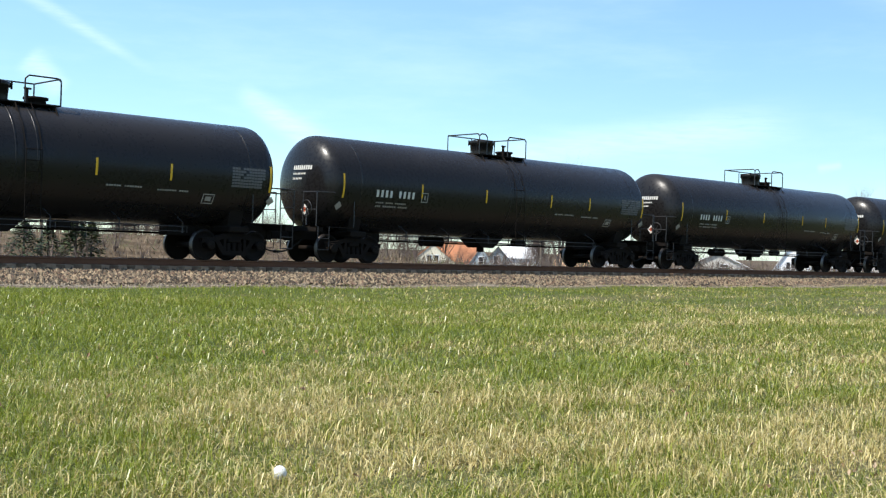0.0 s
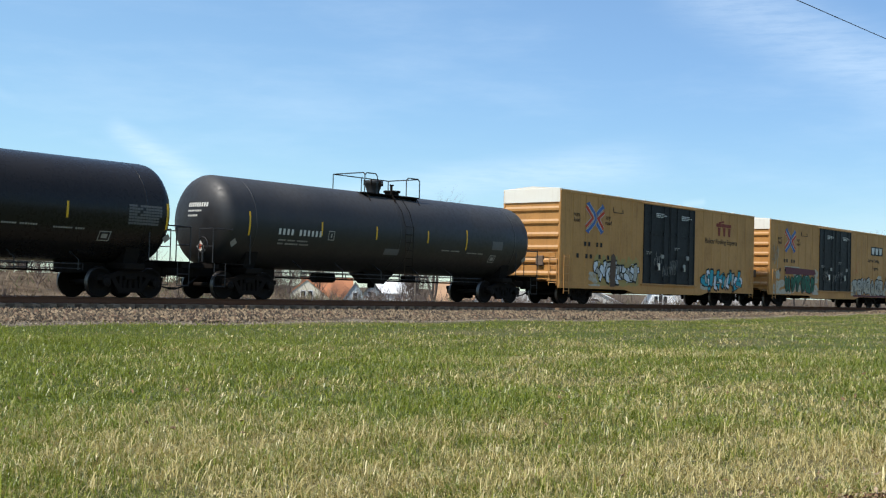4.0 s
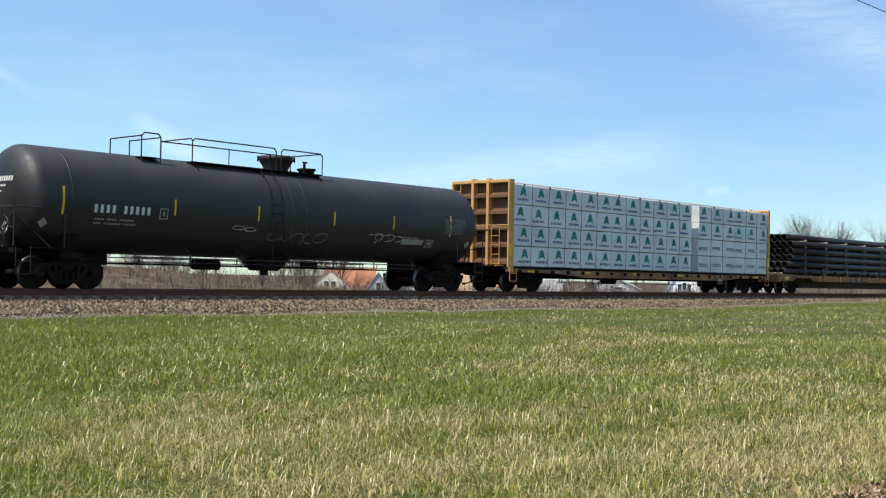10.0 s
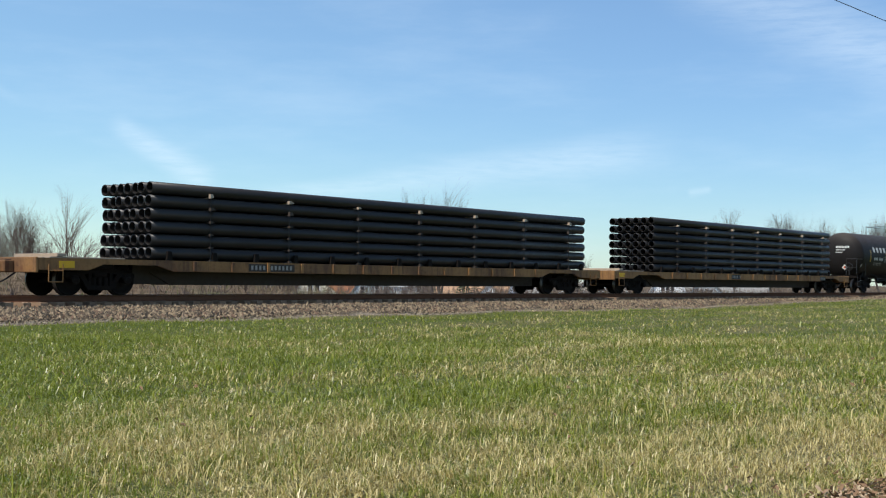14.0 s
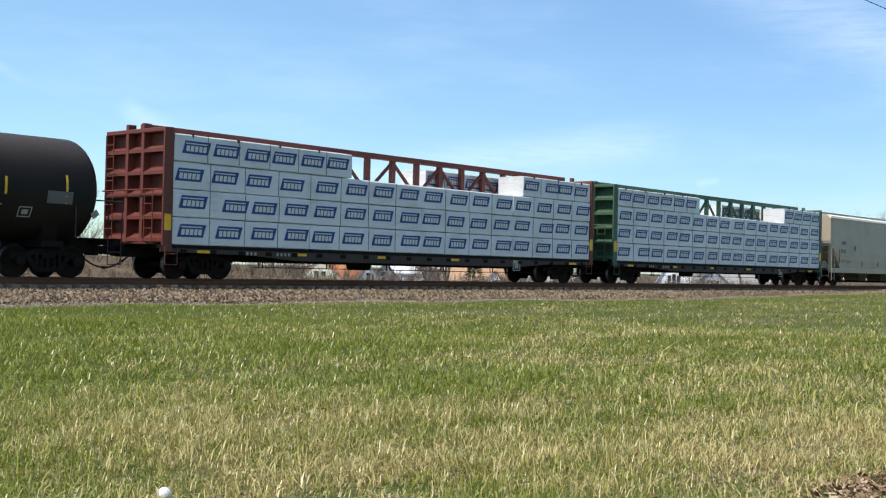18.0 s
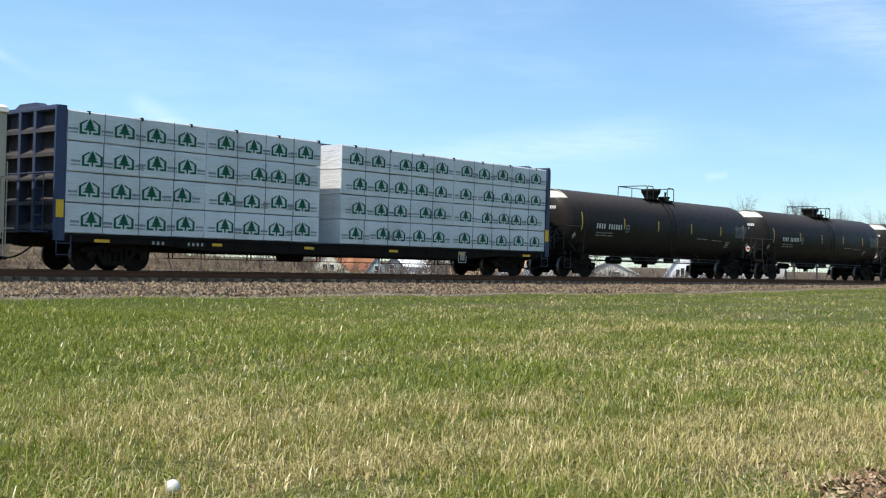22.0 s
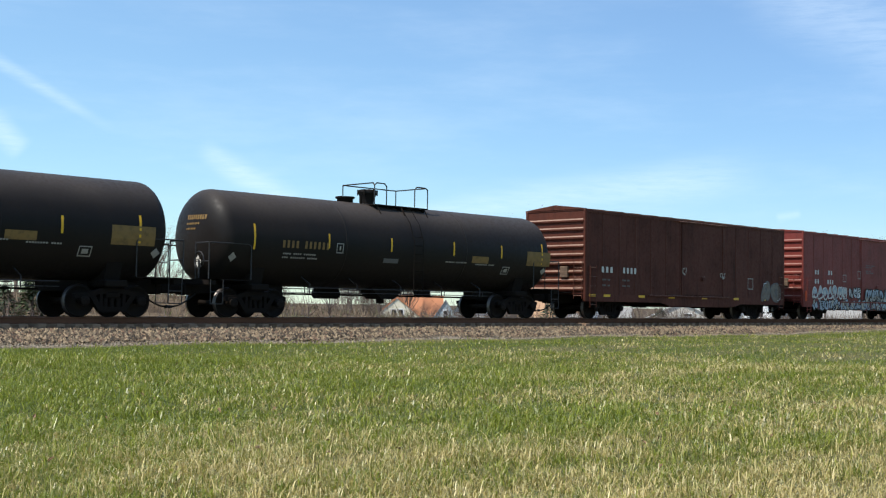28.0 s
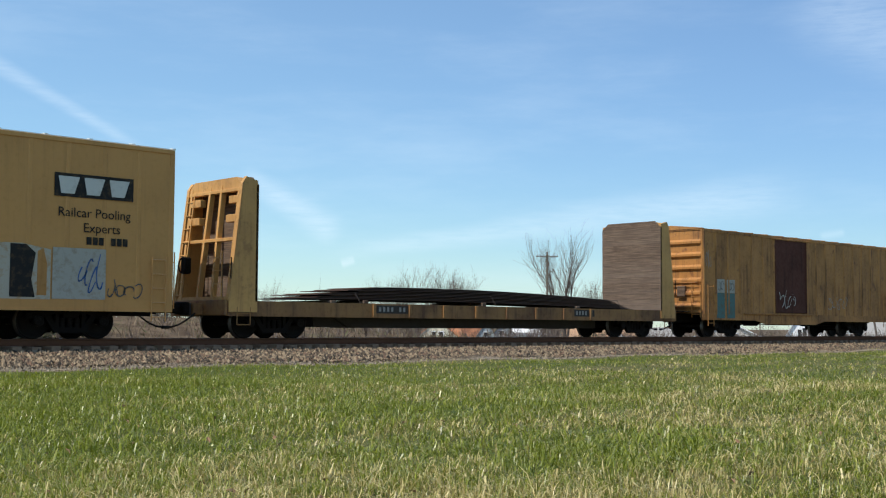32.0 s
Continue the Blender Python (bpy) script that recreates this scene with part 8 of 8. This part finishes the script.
def bare_tree(az, dist, top, spread, seed, label="leafless tree with fine grey-brown twigs", trunks=1, dense=1.0, clear=0.25):
    """Trunk, limbs and twigs, branching at random; top: height of the crown's tip above the eye's level."""
    rnd = random.Random(seed)
    x, y = bearing(az, dist)
    g = float(land(np.array([x]), np.array([y]))[0])
    tall = top - g
    tree = thing("tree", label, "tree", "bare trees beyond the track", at=pose(x, y, g))
    trunk, crown = Shape(), Shape()

    def grow(p, d, ln, r, level):
        segs = 3 if level < 3 else 2
        q = p
        for k in range(segs):
            d = (d + Vector((rnd.uniform(-1, 1), rnd.uniform(-1, 1), rnd.uniform(-0.3, 0.6))) * (0.10 + 0.05 * level)).normalized()
            nq = q + d * ln / segs
            r2 = r * (0.86 if level < 4 else 0.7)
            (trunk if level < 2 else crown).rod(q, nq, r, 6 if level < 2 else 3, r2, caps=False)
            q, r = nq, r2
            if level < 5 and (level > 0 or k >= 1):
                for j in range(2 if rnd.random() < 0.55 * dense else 1):
                    side = Vector((rnd.uniform(-1, 1), rnd.uniform(-1, 1), rnd.uniform(0.1, 0.9)))
                    nd = (d * rnd.uniform(0.55, 1.0) + side * spread).normalized()
                    grow(q, nd, ln * rnd.uniform(0.55, 0.82), r * rnd.uniform(0.5, 0.72), level + 1)
        if level < 5:
            grow(q, d, ln * 0.7, r * 0.8, level + 1)

    for k in range(trunks):
        off = Vector((rnd.uniform(-1, 1), rnd.uniform(-1, 1), 0)) * (0.12 * tall if trunks > 1 else 0)
        lean = Vector((rnd.uniform(-1, 1), rnd.uniform(-1, 1), 0)) * (0.22 if trunks > 1 else 0.05)
        grow(off, (Vector((0, 0, 1)) + lean).normalized(), tall * 0.33, max(0.10, tall * 0.013), 0)
    # bring the crown to its height
    allv = trunk.v + crown.v
    f = tall / max(v[2] for v in allv)
    for s in (trunk, crown):
        s.v = [(v[0] * f, v[1] * f, v[2] * f) for v in s.v]
    part("trunk", trunk, bark, tree)
    part("crown", crown, twig, tree)


for az, dist, top, spread, seed, trunks, dense in ((49.75, 150, 13.2, 0.34, 3, 3, 0.12), (50.6, 158, 7.0, 0.45, 4, 2, 0.4), (63.5, 165, 10.8, 0.65, 5, 1, 1.3), (65.6, 180, 11.0, 0.5, 6, 2, 1.0), (66.6, 185, 10.8, 0.5, 7, 2, 1.0),
                                                   (67.9, 180, 9.4, 0.55, 8, 1, 1.0), (69.8, 185, 10.8, 0.55, 9, 2, 1.0), (30.4, 125, 8.2, 0.6, 10, 2, 1.1), (32.1, 118, 9.2, 0.4, 11, 1, 0.6), (29.2, 130, 8.2, 0.6, 12, 2, 1.1),
                                                   (41.6, 165, 7.4, 0.75, 13, 2, 1.0), (43.0, 168, 9.6, 0.75, 14, 3, 1.0), (47.9, 165, 5.0, 0.8, 15, 2, 1.0), (49.0, 160, 5.0, 0.8, 16, 2, 1.0), 
                                                   (52.3, 185, 6.0, 0.6, 19, 2, 0.8), (35.6, 120, 5.0, 0.7, 20, 2, 0.9), (61.3, 190, 6.0, 0.6, 22, 2, 0.8), (42.0, 140, 2.6, 0.9, 23, 2, 1.0), (55.4, 170, 4.2, 0.7, 24, 2, 0.9)):
    bare_tree(az, dist, top + 1.2, spread, seed, trunks=trunks, dense=dense)


def conifer_bush(az, dist, top, wide, seed, col=(0.05, 0.08, 0.035)):
    """An evergreen of many small drooping sprays."""
    rnd = random.Random(seed)
    key = "needles_%d" % int(col[1] * 1000)
    mat = MATS.get(key) or surface(key, col, 0.8, amount=0.5, grime=(0.02, 0.03, 0.015), bump=0.0, scale=3.0)
    x, y = bearing(az, dist)
    g = float(land(np.array([x]), np.array([y]))[0])
    tall = top + 1.2 - g
    tree = thing("evergreen", "dark green bushy evergreen tree", "tree", "evergreens beyond the track", at=pose(x, y, g - 0.05))
    part("trunk", Shape().rod((0, 0, 0), (0, 0, tall * 0.9), tall * 0.035, 7, 0.02), bark, tree)
    s = Shape()
    for k in range(900):
        f = rnd.random() ** 0.8
        z = tall * (0.06 + 0.94 * f)
        r = wide * (1 - f) ** 0.75 * math.sqrt(rnd.uniform(0.25, 1.0)) * rnd.uniform(0.75, 1.15)
        t = rnd.uniform(0, 2 * math.pi)
        c = Vector((r * math.cos(t), r * math.sin(t), z))
        out = Vector((math.cos(t), math.sin(t), rnd.uniform(-0.5, 0.4))).normalized() * tall * 0.09 * rnd.uniform(0.5, 1.2)
        sd = Vector((-math.sin(t), math.cos(t), rnd.uniform(-0.4, 0.4))) * tall * 0.03
        s.face([c - out * 0.4, c + sd, c + out, c - sd])
    part("crown", s, mat, tree)


conifer_bush(24.45, 56, 0.75, 1.15, 1)
conifer_bush(25.5, 57, 0.55, 0.9, 2)
conifer_bush(26.7, 56, 1.5, 0.95, 3, (0.07, 0.095, 0.035))
conifer_bush(27.4, 57, 0.9, 0.8, 4, (0.085, 0.11, 0.035))
conifer_bush(50.9, 140, 0.9, 2.4, 5, (0.055, 0.075, 0.03))
conifer_bush(56.0, 150, -0.2, 2.2, 6, (0.05, 0.07, 0.03))


def brush():
    """Dry weeds and thin stems over the bank behind the track."""
    rng = np.random.default_rng(12)
    k = 60000
    x, y = rng.uniform(14, 190, k), 38 + 40 * rng.uniform(0, 1, k) ** 0.8
    clump = np.sin(x * 0.5 + 2 * np.sin(y * 0.4)) + np.sin(x * 1.3 + y * 0.7)
    h = rng.gamma(4, 0.10, k) * (1.0 + 0.35 * clump) * np.where(y > 52, 1.15, 0.55)
    keep = (h > 0.1)
    x, y, h = x[keep], y[keep], h[keep]
    k = len(x)
    th = rng.uniform(0, np.pi, k)
    side = np.stack([np.cos(th), np.sin(th), np.zeros(k)], -1) * rng.uniform(0.012, 0.03, k)[:, None]
    base = np.stack([x, y, land(x, y) - 0.02], -1)
    tip = base + np.stack([rng.normal(0, 0.5, k) * h, rng.normal(0, 0.5, k) * h, h], -1)
    v = np.stack([base - side, base + side, tip], 1).reshape(-1, 3)
    f = np.arange(k * 3).reshape(-1, 3)
    m, n, b = material("dry_weeds")
    rnd = n.add("ShaderNodeNewGeometry").outputs["Random Per Island"]
    c = n.mix(rnd, (0.085, 0.055, 0.033), (0.26, 0.195, 0.12))
    c = n.mix(n.ramp(n.math("FRACT", n.math("MULTIPLY", rnd, 5.7)), 0.86, 0.9), c, (0.11, 0.13, 0.045))
    n.t.links.new(c, b.inputs["Base Color"])
    b.inputs["Roughness"].default_value = 0.9
    # bare shrubs: sprays of thin curved twigs
    vs, fs = [], []
    for q in range(420):
        cx, cy = rng.uniform(16, 150), rng.uniform(44, 92)
        cz, tall = float(land(np.array([cx]), np.array([cy]))[0]), rng.uniform(0.9, 2.6)
        for t in range(46):
            th, lean = rng.uniform(0, 6.28), rng.uniform(0.1, 0.75)
            d = np.array([math.cos(th) * lean, math.sin(th) * lean, 1.0])
            p0 = np.array([cx, cy, cz]) + d * tall * rng.uniform(0.0, 0.45)
            d2 = d + rng.normal(0, 0.35, 3)
            p1 = p0 + d2 * tall * rng.uniform(0.25, 0.6)
            w = np.array([math.sin(th + 1), math.cos(th + 1), 0]) * rng.uniform(0.010, 0.022)
            i = len(vs)
            vs += [p0 - w, p0 + w, p1]
            fs.append((i, i + 1, i + 2))
    tagged(new("bare_shrubs", big_mesh("bare_shrubs", np.array(vs), np.array(fs), twig)), "tangled leafless grey-brown shrubs on the bank", "shrubs", kind="stuff")
    tagged(new("dry_weeds", big_mesh("dry_weeds", v, f, m)), "tan and brown dry weeds on the bank", "weeds", kind="stuff")


brush()

pole_wood = surface("pole_wood", (0.17, 0.135, 0.10), 0.9, amount=0.4, grime=(0.1, 0.08, 0.06), bump=0.3)


def utility_pole(az, dist, top, cross=True, tall_r=0.15):
    x, y = bearing(az, dist)
    g = float(land(np.array([x]), np.array([y]))[0])
    p = thing("utility_pole", "weathered wooden utility pole with a crossarm" if cross else "thin plain weathered wooden post", "utility pole", "utility poles beyond the track", at=pose(x, y, g, 0, 0, -32))
    h = top + 1.2 - g
    part("pole", Shape().rod((0, 0, -0.3), (0, 0, h), tall_r, 10, tall_r * 0.7), pole_wood, p)
    if cross:
        part("crossarm", Shape().box(-1.35, 1.35, -0.16, -0.05, h - 0.62, h - 0.50, 0.01), pole_wood, p)
        s = Shape()
        s.rod((-0.6, -0.1, h - 0.6), (0, -0.1, h - 1.25), 0.02, 5)
        s.rod((0.6, -0.1, h - 0.6), (0, -0.1, h - 1.25), 0.02, 5)
        part("brace", s, under_black, p)
        for u in (-1.25, -0.5, 1.25):
            part("insulator", Shape().lathe([(h - 0.5, 0.03), (h - 0.42, 0.06), (h - 0.36, 0.05), (h - 0.30, 0.06), (h - 0.24, 0.0)], "z", 8, (u, -0.1, 0)), siding_grey, p)
    return Vector((x, y, top + 1.2 - 0.3))


pa = utility_pole(25.9, 92, 9.05)
pb = utility_pole(48.66, 146, 9.0)
pc = utility_pole(58.5, 260, 8.0)
utility_pole(25.18, 58, 1.3, cross=False, tall_r=0.09)


def wires(name, a, b, label, sag=0.6, r=0.012, offs=(0.0,)):
    for k, o in enumerate(offs):
        s = Shape()
        pts = []
        for j in range(17):
            t = j / 16
            p = Vector(a).lerp(Vector(b), t)
            pts.append((p.x + o * 0.85, p.y - o * 0.5, p.z - 4 * sag * t * (1 - t)))
        s.tube(pts, r, 5)
        w = new(name, s.mesh(name, strap_black))
        tagged(w, label, "wire", "overhead wires")


pd = utility_pole(*polar(-16.0, 18.26), 10.6)
pe = utility_pole(*polar(95.0, 10.65), 9.1)
wires("service_line", pd, pe, "dark service cable between utility poles overhead", 0.62, 0.014)


# ---- small things on the lawn ----
def ball():
    b = thing("ball", "dirty white leather ball lying in the grass", "ball", at=pose(3.640, 4.935, 0.032))
    mat = surface("ball_leather", (0.78, 0.77, 0.73), 0.5, amount=0.3, grime=(0.45, 0.4, 0.3), bump=0.1, scale=8)
    s = Shape()
    prof = [(0.0365 * -math.cos(math.pi * k / 16), 0.0365 * math.sin(math.pi * k / 16)) for k in range(17)]
    s.lathe(prof, "z", 24)
    part("cover", s, mat, b)
    s = Shape()
    pts = []
    for k in range(33):
        t = 2 * math.pi * k / 32
        v = Vector((math.cos(t) + 0.3 * math.cos(3 * t), math.sin(t) - 0.3 * math.sin(3 * t), 0.95 * math.sin(2 * t))).normalized() * 0.0366
        pts.append(v)
    s.tube(pts, 0.0008, 4)
    part("seam", s, ink_grey, b)


ball()


def dead_leaves():
    rng = random.Random(5)
    mat = flat("dead_leaf", (0.23, 0.135, 0.072), 0.7, 0.6, (0.34, 0.23, 0.14))
    mat2 = flat("dead_leaf_pale", (0.47, 0.34, 0.215), 0.7, 0.6, (0.16, 0.09, 0.05))
    for name, m, count, seed in (("dead_leaves", mat, 3600, 1), ("dead_leaves", mat2, 2200, 2)):
        s = Shape()
        for k in range(count):
            u = rng.random() ** 0.8
            x = 6.0 + 4.6 * u
            y = 2.74 - 0.10 * (x - 6) + 0.10 * math.sin(x * 3) - abs(rng.gauss(0, 0.5))
            if rng.random() < 0.08:
                y += rng.uniform(0.1, 0.9)
            size = rng.uniform(0.011, 0.030)
            c = Vector((x, y, float(land(np.array([x]), np.array([y]))[0]) + rng.uniform(0.01, 0.075)))
            e = Euler((rng.uniform(-0.9, 0.9), rng.uniform(-0.9, 0.9), rng.uniform(0, 6.28))).to_matrix()
            curl = rng.uniform(-0.35, 0.35)
            pts = [(-1.0, 0, 0), (-0.4, 0.42, curl), (0.3, 0.38, curl), (1.0, 0, 0.1), (0.3, -0.38, curl), (-0.4, -0.42, curl)]
            q = [c + e @ Vector((p[0] * size, p[1] * size, p[2] * size)) for p in pts]
            s.face([q[0], q[1], q[2], q[3]]), s.face([q[0], q[3], q[4], q[5]])
        tagged(new(name, s.mesh(name, m)), "dry curled brown leaves heaped on the lawn edge", "leaves", kind="stuff")
    s = Shape()
    for k in range(160):
        r, a = math.sqrt(rng.uniform(36, 500)), radians(rng.uniform(20, 72))
        x, y = r * math.sin(a), r * math.cos(a)
        c = Vector((x, y, float(land(np.array([x]), np.array([y]))[0]) + 0.05))
        e = Euler((rng.uniform(-0.8, 0.8), rng.uniform(-0.8, 0.8), rng.uniform(0, 6.28))).to_matrix()
        z = rng.uniform(0.02, 0.05)
        s.face([c + e @ Vector((px * z, py * z, pz * z)) for px, py, pz in ((-1, 0, 0), (0, 0.4, 0.3), (1, 0, 0), (0, -0.4, 0.3))])
    tagged(new("dead_leaves", s.mesh("dead_leaves", mat)), "single dry leaves scattered in the grass", "leaves", kind="stuff")


dead_leaves()


# ---- the train rolls ----
def motions():
    stops = [0, 4, 8, 12, 16, 20, 24, 28, 32]
    for car, mid in TRAIN:
        walk(car, [(t, pose(mid - travelled(t), D, ZR)) for t in stops])
    # wheels turn with the distance rolled; all leading wheelsets turn alike, and all trailing ones
    for group, x in ((SPIN_FRONT, -0.889), (SPIN_REAR, 0.889)):
        rows, t = [], 0.0
        while t < 32.0 + 1e-6:
            turn = math.degrees(travelled(t) / WHEEL_R)
            rows.append((t, pose(x, 0, WHEEL_R) @ pose(0, 0, 0, 0, -(turn % 360.0), 0)))
            t += 1.0 / 30.0
        walk(group[0], rows)
        first = group[0].animation_data
        for w in group[1:]:
            w.rotation_mode = "QUATERNION"
            keys = w.animation_data_create()
            keys.action = first.action
            keys.action_slot = first.action_slot


motions()
